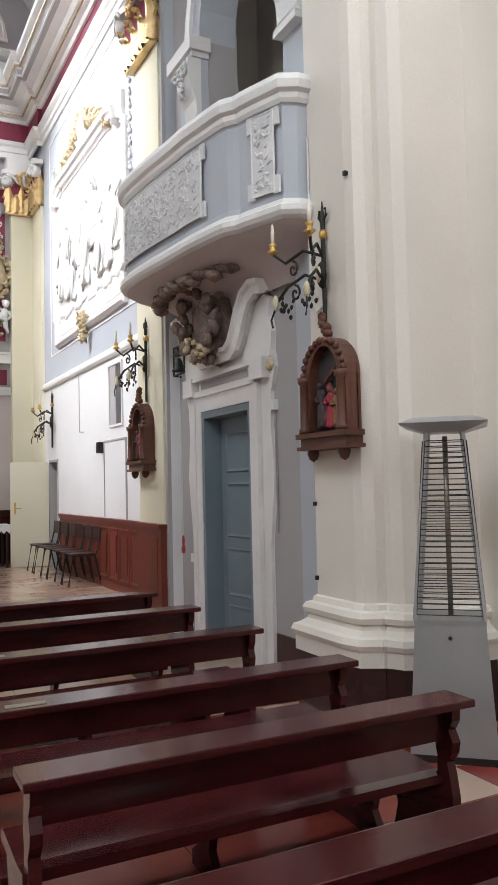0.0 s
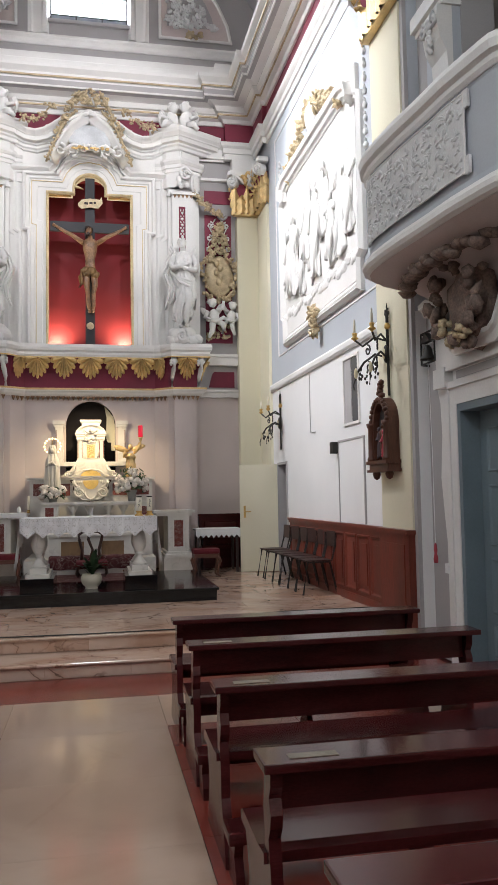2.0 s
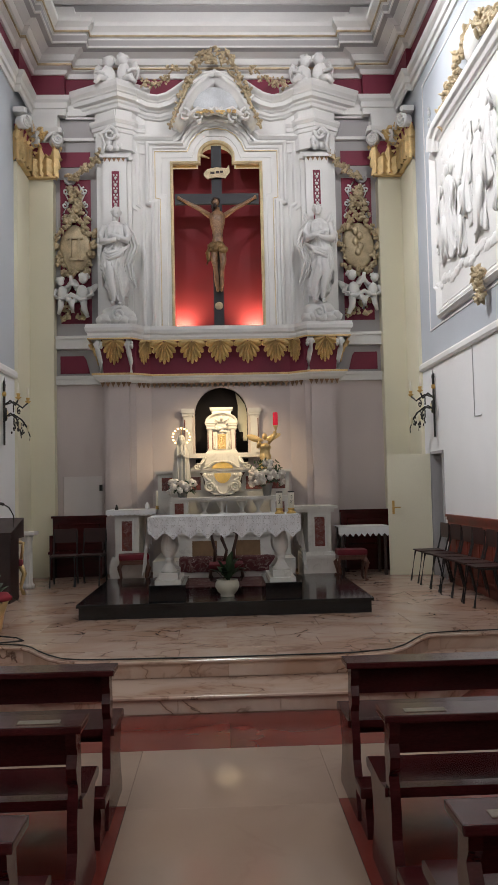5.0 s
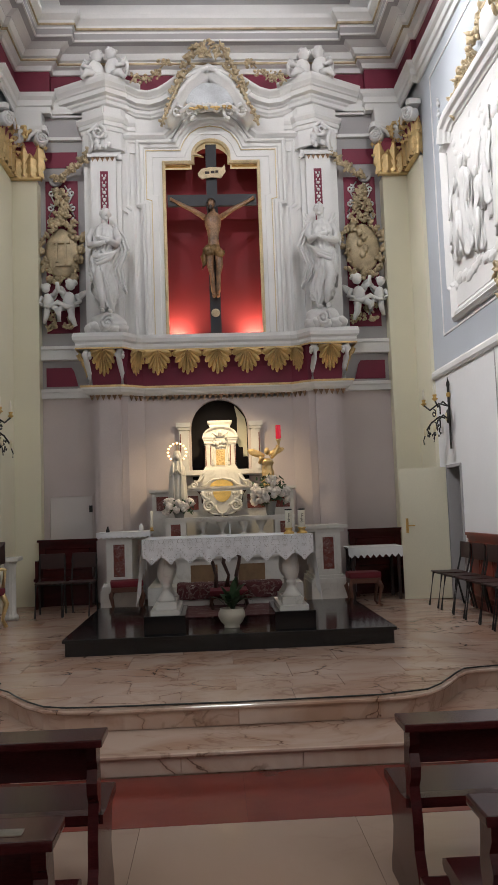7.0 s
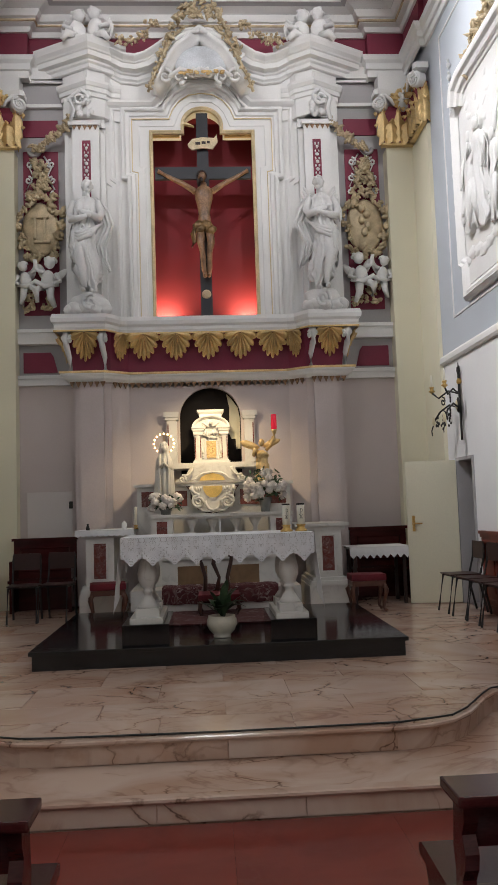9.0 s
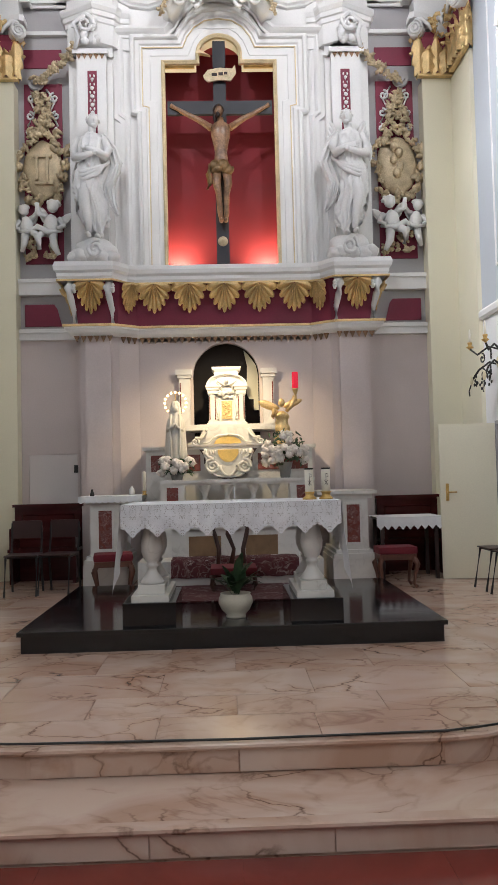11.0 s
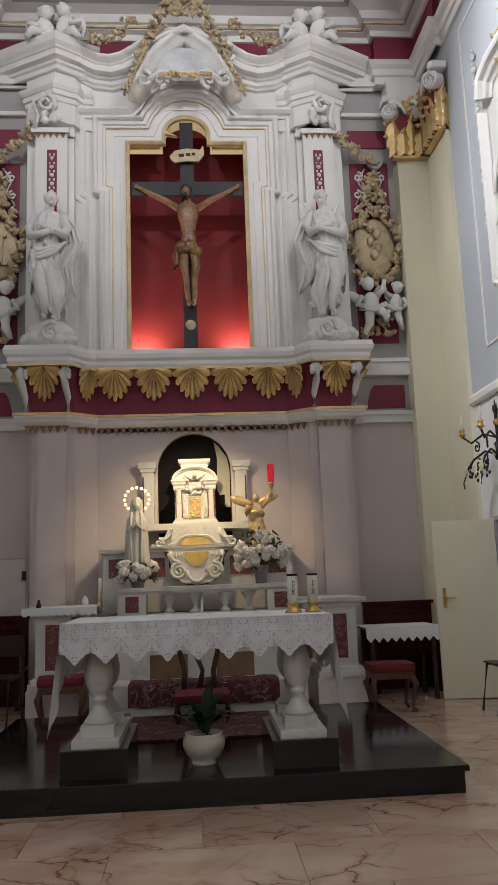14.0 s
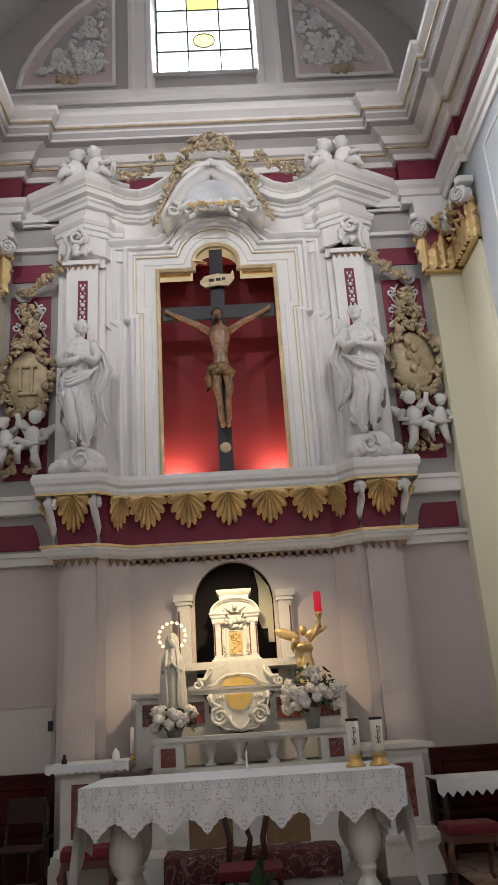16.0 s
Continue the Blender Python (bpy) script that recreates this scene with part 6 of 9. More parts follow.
def fringe_run(ax, ay, bx, by, n):
    d = Vector((bx - ax, by - ay, 0)) / n
    nr = Vector((d.y, -d.x, 0)).normalized()
    for k in range(n):
        p = Vector((ax, ay, 0)) + d * k
        prof = [p + d * 0.08, p + d * 0.92, p + d * 0.5]
        zs = (3.345, 3.345, 3.265)
        bm = bmesh.new()
        f = [bm.verts.new(q + nr * 0.015 + Vector((0, 0, z))) for q, z in zip(prof, zs)]
        b = [bm.verts.new(q - nr * 0.01 + Vector((0, 0, z))) for q, z in zip(prof, zs)]
        bm.faces.new(f)
        for i in range(3):
            bm.faces.new((f[i], b[i], b[(i + 1) % 3], f[(i + 1) % 3]))
        part("fringe_point", bm, FRINGE, fr_band)
fringe_run(-1.92, 14.64, -1.42, 14.64, 6)
fringe_run(-1.34, 14.72, -1.14, 14.86, 3)
fringe_run(-1.12, 14.86, 1.12, 14.86, 26)
fringe_run(1.14, 14.86, 1.34, 14.72, 3)
fringe_run(1.42, 14.64, 1.92, 14.64, 6)

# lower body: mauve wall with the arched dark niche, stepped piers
# near-black colour for the back and floor of the recess
NEARBLACK = material("black_brown_niche", (0.012, 0.008, 0.007), 0.85, vary=0.2, scale=6)
arch_in = [(-0.43, 2.12), (-0.43, 2.84)] + arc(0, 2.84, 0.43, 180, 0, 18) + [(0.43, 2.12)]
bm = bmesh.new()
prism(bm, [(-1.14, 0.3), (-1.14, 3.36), (1.14, 3.36), (1.14, 0.3), (0.43, 0.3)] + arch_in[::-1] + [(-0.43, 0.3)], 14.90, 15.0)
part("lower_wall", bm, MAUVE, ret, "mauve-grey painted wall round the niche")
part("dark_niche", boxed([(-0.5, 0.5, 15.16, 15.2, 2.0, 3.34), (-0.5, 0.5, 15.0, 15.2, 2.0, 2.12)]), NEARBLACK, ret, "near-black sheet lining the recess behind the tabernacle")
# light falling on the recess's right side, put in as a cream sheet
bm = bmesh.new()
prism(bm, [(0.36, 2.4), (0.425, 2.4), (0.425, 2.86), (0.40, 3.0), (0.30, 3.14), (0.24, 3.2), (0.28, 3.0), (0.27, 2.62), (0.30, 2.55), (0.36, 2.55)], 15.12, 15.158)
part("painted_light_patch", bm, CREAM, ret, "cream sheet painted as the lit patch in the recess")
for s in (-1, 1):
    def X(a, b):
        return min(s * a, s * b), max(s * a, s * b)
    part("lower_pier", boxed([(*X(1.36, 1.86), 14.72, 15.2, 0.3, 3.36), (*X(1.46, 1.78), 14.66, 14.73, 0.3, 3.36)]), MAUVE, ret, "mauve-grey stepped pier")
    bm = bmesh.new()
    prism(bm, [(s * 1.13, 14.89), (s * 1.37, 14.73), (s * 1.37, 15.1), (s * 1.13, 15.1)], 0.3, 3.36, plane="xy")
    part("splay", bm, MAUVE, ret)

# crucifix in the niche
CROSSWOOD = material("black_painted_cross", (0.012, 0.013, 0.018), 0.45, vary=0.2, scale=10)
CARVED = material("painted_carved_wood", (0.27, 0.15, 0.08), 0.36, vary=0.45, scale=24, grain=50, bump=0.2, depth=0.004)
cr = thing("crucifix", "large dark wooden cross standing in the red niche", "crucifix")
part("upright", boxed([(-0.085, 0.085, 14.99, 15.04, 4.29, 7.36)]), CROSSWOOD, cr)
part("crossbar", boxed([(-0.70, 0.70, 14.987, 15.037, 6.36, 6.54)]), CROSSWOOD, cr)
bm = bmesh.new()
prof = [(-0.17, 0.0), (-0.12, 0.05), (0.0, 0.07), (0.14, 0.06), (0.17, 0.10), (0.18, 0.02), (0.12, -0.05), (0.0, -0.04), (-0.12, -0.06), (-0.16, -0.03)]
prism(bm, [(a * 1.25, 6.86 + b * 1.5) for a, b in prof], 14.93, 14.96)
part("title_scroll", bm, PALEGOLD, cr, "pale gilded scroll with dark writing bars")
part("writing_bar", boxed([(-0.10, -0.03, 14.925, 14.932, 6.85, 6.89), (-0.01, 0.05, 14.925, 14.932, 6.86, 6.90), (0.065, 0.11, 14.925, 14.932, 6.87, 6.905)]), DARKWOOD, cr)
bm = bmesh.new()
lathe(bm, [(0.0, 0.02), (0.045, 0.02), (0.065, 0.008), (0.068, 0.0)], 16, trs(0.0, 14.988, 4.64, 1, rx=90))
part("skull_boss", bm, PALEGOLD, cr, "pale carved boss", True)
# hanging carved figure, one plain mesh
bm = bmesh.new()
for sd in (-1, 1):
    tube(bm, [(sd * 0.12, 15.03, 6.13), (sd * 0.30, 15.05, 6.26), (sd * 0.46, 15.07, 6.35), (sd * 0.60, 15.09, 6.44), (sd * 0.655, 15.09, 6.47)], 0.037, 10, [1.25, 1.0, 0.85, 0.6, 0.8])
    tube(bm, [(sd * 0.06, 15.02, 5.62), (sd * 0.075 + 0.01, 14.98, 5.36), (sd * 0.05 + 0.01, 14.99, 5.22), (sd * 0.04 + 0.015, 15.05, 4.98), (sd * 0.025 + 0.015, 15.04, 4.90)], 0.054, 10, [1.2, 1.0, 0.72, 0.66, 0.5])
    blob(bm, trs(sd * 0.03 + 0.015, 14.99, 4.88, 0.03, 0.07, 0.03), 0.1)
rings = [(0.085, 5.62), (0.09, 5.70), (0.078, 5.80), (0.10, 5.92), (0.125, 6.02), (0.13, 6.10), (0.10, 6.18), (0.045, 6.22), (0.04, 6.27)]
lathe(bm, rings, 16, Matrix.Translation((0.0, 15.03, 0)) @ Matrix.Diagonal((1, 0.62, 1, 1)))
blob(bm, trs(-0.02, 14.98, 6.33, 0.058, 0.065, 0.078, 15, 0, 12), 0.1, 3, 2, 1)
n_skin = len(bm.faces)
blob(bm, trs(-0.02, 15.0, 6.37, 0.068, 0.065, 0.06), 0.4, 6, 3, 2)
blob(bm, trs(-0.075, 15.0, 6.28, 0.025, 0.03, 0.08), 0.4, 6, 2, 3)
blob(bm, trs(-0.03, 14.945, 6.275, 0.03, 0.03, 0.04), 0.4, 6, 2, 4)
n_hair = len(bm.faces)
for k in range(9):
    blob(bm, trs(-0.10 + 0.025 * k, 14.96 + 0.01 * (k % 2), 5.60 - 0.035 * math.sin(k) - 0.004 * k, 0.06, 0.05, 0.075, 0, 30, 0), 0.35, 3, 2, k)
tube(bm, [(-0.13, 14.99, 5.62), (-0.17, 15.0, 5.5), (-0.15, 15.0, 5.38), (-0.19, 15.0, 5.30)], 0.04, 8, [1.2, 1, 0.9, 0.4])
for v in bm.verts:
    v.co.y -= 0.13
bm.faces.ensure_lookup_table()
for i, fc in enumerate(bm.faces):
    fc.material_index = 0 if i < n_skin else 1 if i < n_hair else 2
LOINCLOTH = material("dark_gilded_cloth", (0.22, 0.13, 0.05), 0.45, metal=0.3, vary=0.4, scale=20, bump=0.3, depth=0.005)
fig = part("carved_figure", bm, CARVED, smooth=True)
fig.data.materials.append(DARKWOOD)
fig.data.materials.append(LOINCLOTH)
tagged(fig, "painted carved wooden sculpture hung on the dark cross", "sculpture")

# ---- the high altar below the retable ----
ha = thing("high_altar", "white marble high altar with scrolled front and red breccia panels", "altar")
part("predella", boxed([(-1.0, 1.0, 13.2, 14.9, 0.262, 0.62)]), ALTARMARBLE, ha)
part("mensa_body", boxed([(-0.62, 0.72, 13.05, 13.3, 0.60, 0.98)]), ALTARMARBLE, ha)
OCHRE = marble("ochre_marble", (0.24, 0.145, 0.075), (0.14, 0.07, 0.04), 0.3, 4, 0.05)
for x0, x1 in ((-0.44, -0.10), (0.16, 0.50)):
    part("ochre_panel", boxed([(x0, x1, 13.038, 13.052, 0.68, 0.90)]), OCHRE, ha, "ochre marble inlay")
part("mensa_slab", boxed([(-0.70, 0.80, 13.0, 13.4, 0.975, 1.02)]), ALTARMARBLE, ha)
# balustrade row with square end posts
part("balustrade_base", boxed([(-0.80, 0.98, 13.7, 14.0, 0.6, 1.235)]), ALTARMARBLE, ha)
part("balustrade_rail", boxed([(-0.78, 0.98, 13.66, 14.05, 1.455, 1.495), (-0.75, 0.95, 13.69, 14.05, 1.43, 1.456)]), ALTARMARBLE, ha)
for x0 in (-0.78, 0.70):
    p = part("end_post", boxed([(x0, x0 + 0.27, 13.68, 14.0, 1.23, 1.43)]), ALTARMARBLE, ha)
    part("breccia_inlay", boxed([(x0 + 0.07, x0 + 0.20, 13.672, 13.682, 1.255, 1.41)]), REDSTONE, p)
bal = [(0.055, 0.0), (0.055, 0.02), (0.03, 0.035), (0.025, 0.06), (0.035, 0.10), (0.06, 0.15), (0.075, 0.17), (0.075, 0.19), (0.09, 0.2)]
for x in (-0.28, -0.02, 0.28, 0.52):
    bm = bmesh.new()
    lathe(bm, bal, 12, Matrix.Translation((x, 13.82, 1.234)))
    part("baluster", bm, ALTARMARBLE, ha, "", True)
# gradine with breccia panels
part("gradine", boxed([(-1.0, 1.03, 14.3, 14.9, 1.235, 1.86)]), ALTARMARBLE, ha)
part("gradine_top", boxed([(-1.04, 1.07, 14.25, 14.9, 1.86, 1.90)]), ALTARMARBLE, ha)
for x0, x1 in ((-0.94, -0.34), (0.36, 0.97)):
    part("breccia_panel", boxed([(x0, x1, 14.29, 14.302, 1.60, 1.80)]), REDSTONE, ha, "dark red breccia panel")
# scrolled centre
GILTWARM = material("bright_gilding", (0.64, 0.45, 0.14), 0.4, metal=0.2, vary=0.2, scale=20, grain=90, bump=0.3, depth=0.003)
bm = bmesh.new()
half = [(0.0, 1.50), (0.10, 1.52), (0.17, 1.56), (0.22, 1.62), (0.25, 1.70), (0.25, 1.78), (0.30, 1.86), (0.0, 1.86)]
prism(bm, [(x * 1.13 + (0.012 if x > 0 else -0.012), 1.86 - (1.86 - z) * 1.03) for x, z in half + [(-x, z) for x, z in half[::-1][1:-1]]], 14.235, 14.31)
part("dark_backing", bm, BROWNPLINTH, ha, "dark brown marble backing")
bm = bmesh.new()
prism(bm, half + [(-x, z) for x, z in half[::-1][1:-1]], 14.18, 14.31)
cen = part("scrolled_front", bm, ALTARMARBLE, ha, "white marble scrolled front")
bm = bmesh.new()
for s in (-1, 1):
    pts = [(x, 14.15, z) for x, _, z in scroll(s * 0.19, 1.65, 0.088, 2.0, 100 if s > 0 else 80, -s, 34)]
    tube(bm, pts, 0.021, 8, [1.1 - 0.5 * i / len(pts) for i in range(len(pts))])
    tube(bm, [(s * 0.19, 14.15, 1.738), (s * 0.24, 14.15, 1.76), (s * 0.275, 14.155, 1.81), (s * 0.27, 14.16, 1.86)], 0.02, 8, [1, 1.1, 1.1, 0.9])
    tube(bm, [(s * 0.10, 14.15, 1.66), (s * 0.09, 14.15, 1.60), (s * 0.05, 14.15, 1.55), (s * 0.0, 14.15, 1.53)], 0.018, 8)
    for q in range(3):
        tube(bm, [(s * (0.155 + 0.03 * q), 14.165, 1.845), (s * (0.155 + 0.03 * q), 14.16, 1.795)], 0.009, 6)
    tube(bm, [(s * 0.30, 14.17, 1.84), (s * 0.26, 14.16, 1.74), (s * 0.23, 14.16, 1.60), (s * 0.14, 14.16, 1.53), (0, 14.16, 1.52)], 0.016, 6)
part("scroll", bm, ALTARMARBLE, cen, "", True)
bm = bmesh.new()
half = [(0.0, 1.70), (0.04, 1.705), (0.08, 1.73), (0.11, 1.77), (0.125, 1.81), (0.125, 1.85), (0.0, 1.85)]
prism(bm, half + [(-x, z) for x, z in half[::-1][1:-1]], 14.165, 14.182)
part("gilt_cup", bm, GILTWARM, cen, "gilded metal cup relief")
# upper step with scrolls and the tabernacle base
half = [(0.0, 1.90), (0.50, 1.90), (0.48, 1.95), (0.38, 1.97), (0.34, 2.03), (0.30, 2.10), (0.66, 2.10), (0.66, 2.17), (0.0, 2.17)]
bm = bmesh.new()
prism(bm, half + [(-x, z) for x, z in half[::-1][1:-1]], 14.36, 14.95)
part("upper_step", bm, ALTARMARBLE, ha)
for s in (-1, 1):
    bm = bmesh.new()
    pts = [(x, 14.33, z) for x, _, z in scroll(s * 0.40, 1.955, 0.05, 1.5, 90, s, 22)]
    tube(bm, pts, 0.017, 8, [1.1 - 0.5 * i / len(pts) for i in range(len(pts))])
    tube(bm, [(s * 0.40, 14.33, 2.005), (s * 0.32, 14.33, 2.0), (s * 0.27, 14.33, 2.05), (s * 0.26, 14.34, 2.11)], 0.018, 8)
    tube(bm, [(s * 0.30, 14.33, 1.935), (s * 0.22, 14.33, 1.95), (s * 0.18, 14.33, 2.0), (s * 0.12, 14.34, 2.03), (0, 14.34, 2.04)], 0.012, 6)
    part("step_scroll", bm, ALTARMARBLE, ha, "white marble scroll", True)
bm = bmesh.new()
prism(bm, [(-0.17, 1.93), (0.17, 1.93), (0.15, 1.97), (0.09, 2.01), (0.0, 2.03), (-0.09, 2.01), (-0.15, 1.97)], 14.342, 14.362)
part("gilt_inlay", bm, GILTWARM, ha, "gilded inlay")
part("slab_edge", boxed([(-0.52, 0.52, 14.22, 14.5, 1.898, 1.918)]), GREY, ha, "thin grey marble slab")
# flanking small columns
for s in (-1, 1):
    c = part("side_column", boxed([(min(s * 0.47, s * 0.61), max(s * 0.47, s * 0.61), 14.78, 14.90, 2.17, 2.80)]), ALTARMARBLE, ha, "white marble side pier")
    part("breccia_strip", boxed([(min(s * 0.585, s * 0.60), max(s * 0.585, s * 0.60), 14.772, 14.782, 2.25, 2.74)]), REDSTONE, c)
    part("column_cap", boxed([(min(s * 0.45, s * 0.63), max(s * 0.45, s * 0.63), 14.76, 14.92, 2.80, 2.84), (min(s * 0.44, s * 0.65), max(s * 0.44, s * 0.65), 14.74, 14.92, 2.84, 2.91)]), ALTARMARBLE, c)

# tabernacle
tb = thing("tabernacle", "white marble tabernacle shaped like a small temple, warmly lit", "tabernacle")
part("plinth", boxed([(-0.25, 0.25, 14.46, 14.8, 2.168, 2.195), (-0.235, 0.235, 14.48, 14.8, 2.195, 2.215)]), ALTARMARBLE, tb)
part("body", boxed([(-0.22, 0.22, 14.56, 14.8, 2.21, 2.68)]), ALTARMARBLE, tb)
for s in (-1, 1):
    for a, b, y in ((0.135, 0.225, 14.53), (0.155, 0.205, 14.505)):
        part("pilaster", boxed([(min(s * a, s * b), max(s * a, s * b), y, 14.57, 2.215, 2.56)]), ALTARMARBLE, tb)
    for x in (0.146, 0.215):
        part("breccia_strip", boxed([(s * x - 0.006, s * x + 0.006, 14.524, 14.531, 2.24, 2.53)]), REDSTONE, tb, "dark red inlay line")
    run = [(0.115, 14.57), (0.115, 14.50), (0.235, 14.50), (0.235, 14.7)]
    line = run if s > 0 else mirrored(run)
    part("capital", sweep(bmesh.new(), line, [(-0.06, 2.555), (0.0, 2.555), (0.006, 2.575), (0.002, 2.58), (0.002, 2.60), (0.015, 2.615), (0.018, 2.635), (0.03, 2.65), (0.03, 2.665), (-0.06, 2.667)]), ALTARMARBLE, tb)
    part("side_scroll", tube(bmesh.new(), [(x, 14.545, z) for x, _, z in scroll(s * 0.118, 2.27, 0.028, 1.2, 90, -s)] , 0.009, 6), ALTARMARBLE, tb, "", True)
    part("side_leaf", tube(bmesh.new(), [(s * 0.118, 14.545, 2.30), (s * 0.127, 14.54, 2.36), (s * 0.113, 14.545, 2.44), (s * 0.12, 14.545, 2.50)], 0.010, 6, [1, 1.2, 0.9, 0.4]), ALTARMARBLE, tb, "", True)
part("door", boxed([(-0.066, 0.066, 14.535, 14.562, 2.245, 2.475)]), GOLD, tb, "gilded embossed door")
part("door_frame", sweep(bmesh.new(), [(-0.078, 2.225), (-0.078, 2.488), (0.078, 2.488), (0.078, 2.225)], [(-0.024, 0), (-0.022, 0.014), (-0.008, 0.022), (0.0, 0.016), (0.012, 0.03), (0.014, 0.0)], plane="xz", at=14.56), ALTARMARBLE, tb)
bm = bmesh.new()
for k in range(26):
    blob(bm, trs(rnd.uniform(-0.045, 0.045), 14.533, 2.26 + 0.2 * k / 26, rnd.uniform(0.008, 0.018), 0.010, rnd.uniform(0.01, 0.026), 0, rnd.uniform(-60, 60), 0), 0.4, 3, 1, k)
part("door_relief", bm, GOLD, tb, "", True)
bm = bmesh.new()
prism(bm, arc(0, 2.665, 0.235, 0, 180, 18, 0.135), 14.53, 14.8)
part("arched_head", bm, ALTARMARBLE, tb)
part("arch_moulding", sweep(bmesh.new(), arc(0, 2.665, 0.252, 180, 0, 22, 0.15), [(-0.004, 0), (-0.004, 0.075), (0.012, 0.07), (0.016, 0.05), (0.03, 0.042), (0.034, 0.018), (0.05, 0.012), (0.052, 0.0)], plane="xz", at=14.55), ALTARMARBLE, tb, "moulded arch")
part("cap_block", sweep(bmesh.new(), [(-0.15, 14.75), (-0.15, 14.52), (0.15, 14.52), (0.15, 14.75)], [(-0.14, 2.80), (0.0, 2.80), (0.0, 2.84), (0.012, 2.85), (0.03, 2.872), (0.034, 2.90), (-0.14, 2.902)]), ALTARMARBLE, tb)
bm = bmesh.new()
for sg in (-1, 1):
    blob(bm, trs(sg * 0.045, 14.50, 2.575 + 0.012 * sg, 0.034, 0.034, 0.038), 0.08, 2, 2, sg)
    for q in range(4):
        blob(bm, trs(sg * (0.075 + 0.018 * q), 14.515, 2.70 - 0.028 * q, 0.012, 0.014, 0.052, 0, sg * (58 - 16 * q), 0), 0.15, 3, 2, q)
for k in range(20):
    blob(bm, trs(rnd.uniform(-0.09, 0.09), 14.525, 2.55 + rnd.uniform(-0.035, 0.04), 0.026, 0.02, 0.02), 0.3, 3, 2, k)
blob(bm, trs(0, 14.49, 2.725, 0.024, 0.026, 0.036), 0.1, 2, 2, 3)
part("dove_relief", bm, ALTARMARBLE, tb, "white marble cloud relief", True)

# statue with a halo of bulbs
PALEROBE = material("ivory_white_robe", (0.58, 0.55, 0.49), 0.5, vary=0.12, scale=8)
BULB = glow("warm_bulb", (1.0, 0.66, 0.32), 4.5)
bm = bmesh.new()
m = pose(-0.62, 14.1, 1.62)
lathe(bm, [(0.0, 0.0), (0.135, 0.0), (0.128, 0.18), (0.118, 0.36), (0.112, 0.50), (0.100, 0.58), (0.074, 0.63), (0.064, 0.68), (0.064, 0.74), (0.052, 0.79), (0.028, 0.82), (0.0, 0.825)], 40, m)
for v in bm.verts:
    p = m.inverted() @ v.co
    a_ = math.atan2(p.y, p.x)
    v.co.x += 0.010 * math.cos(a_) * math.sin(9 * a_ + 3) * (1 - p.z)
    v.co.y += 0.014 * math.sin(a_) * math.sin(9 * a_ + 3) * (1 - p.z)
blob(bm, m @ trs(0, -0.042, 0.715, 0.040, 0.042, 0.055), 0.05)
tube(bm, [(-0.085, -0.05, 0.46), (-0.03, -0.13, 0.50), (0, -0.14, 0.55)], 0.024, 8, [1, 0.8, 0.6], m)
tube(bm, [(0.085, -0.05, 0.46), (0.03, -0.13, 0.50), (0, -0.14, 0.55)], 0.024, 8, [1, 0.8, 0.6], m)
tube(bm, [(0, -0.135, 0.5), (0, -0.14, 0.60)], 0.014, 8, None, m)
for dx in (-0.05, 0.05):
    tube(bm, [(dx, -0.06, 0.66), (dx * 1.2, -0.115, 0.45), (dx * 1.0, -0.125, 0.2), (dx * 1.2, -0.13, 0.02)], 0.014, 6, None, m)
tagged(part("statue", bm, PALEROBE, smooth=True), "small pale robed statue with folded arms among flowers", "statue")
halo = thing("halo_lamp", "ring of small lit warm bulbs behind the statue", "lamp")
bm = bmesh.new()
tube(bm, [(-0.62 + 0.13 * math.cos(a), 14.16, 2.42 + 0.13 * math.sin(a)) for a in [math.radians(-60 + 300 * k / 24 + 0) for k in range(25)]], 0.006, 5)
part("ring", bm, GOLD, halo)
tube_bm = bmesh.new()
tube(tube_bm, [(-0.62, 14.2, 1.9), (-0.62, 14.18, 2.56)], 0.006)
part("rod", tube_bm, GOLD, halo)
for k in range(13):
    a = math.radians(-45 + 270 * k / 12)
    bm = bmesh.new()
    blob(bm, trs(-0.62 + 0.13 * math.cos(a), 14.14, 2.42 + 0.13 * math.sin(a), 0.015), 0.0, 1, 2)
    part("bulb", bm, BULB, halo, "lit bulb", True)

# gilded angel with the red sanctuary lamp
bm = bmesh.new()
m = pose(0.66, 14.2, 1.90)
drape(bm, m, 0.40, 0.085, 7, 1.2)
blob(bm, m @ trs(0.0, -0.02, 0.50, 0.042, 0.045, 0.055), 0.1)
tube(bm, [(0.06, 0, 0.40), (0.12, -0.04, 0.46), (0.16, -0.04, 0.58)], 0.024, 8, None, m)
tube(bm, [(-0.06, 0, 0.40), (-0.11, -0.06, 0.34), (-0.09, -0.1, 0.42)], 0.024, 8, None, m)
blob(bm, m @ trs(-0.15, 0.05, 0.48, 0.14, 0.02, 0.05, 0, 20, 0), 0.3, 3, 2, 1)
blob(bm, m @ trs(0.14, 0.07, 0.50, 0.13, 0.02, 0.045, 0, -20, 0), 0.3, 3, 2, 2)
tagged(part("statue", bm, GOLD, smooth=True), "gilded winged statue holding up a lamp", "statue")
REDGLASS = bpy.data.materials.new("red_lamp_glass")
REDGLASS.use_nodes = True
b_ = REDGLASS.node_tree.nodes["Principled BSDF"]
b_.inputs["Base Color"].default_value = (0.55, 0.01, 0.03, 1)
b_.inputs["Roughness"].default_value = 0.15
b_.inputs["Emission Color"].default_value = (0.75, 0.02, 0.05, 1)
b_.inputs["Emission Strength"].default_value = 0.55
sl = thing("sanctuary_lamp", "lit red glass sanctuary lamp on a gilded holder", "lamp")
bm = bmesh.new()
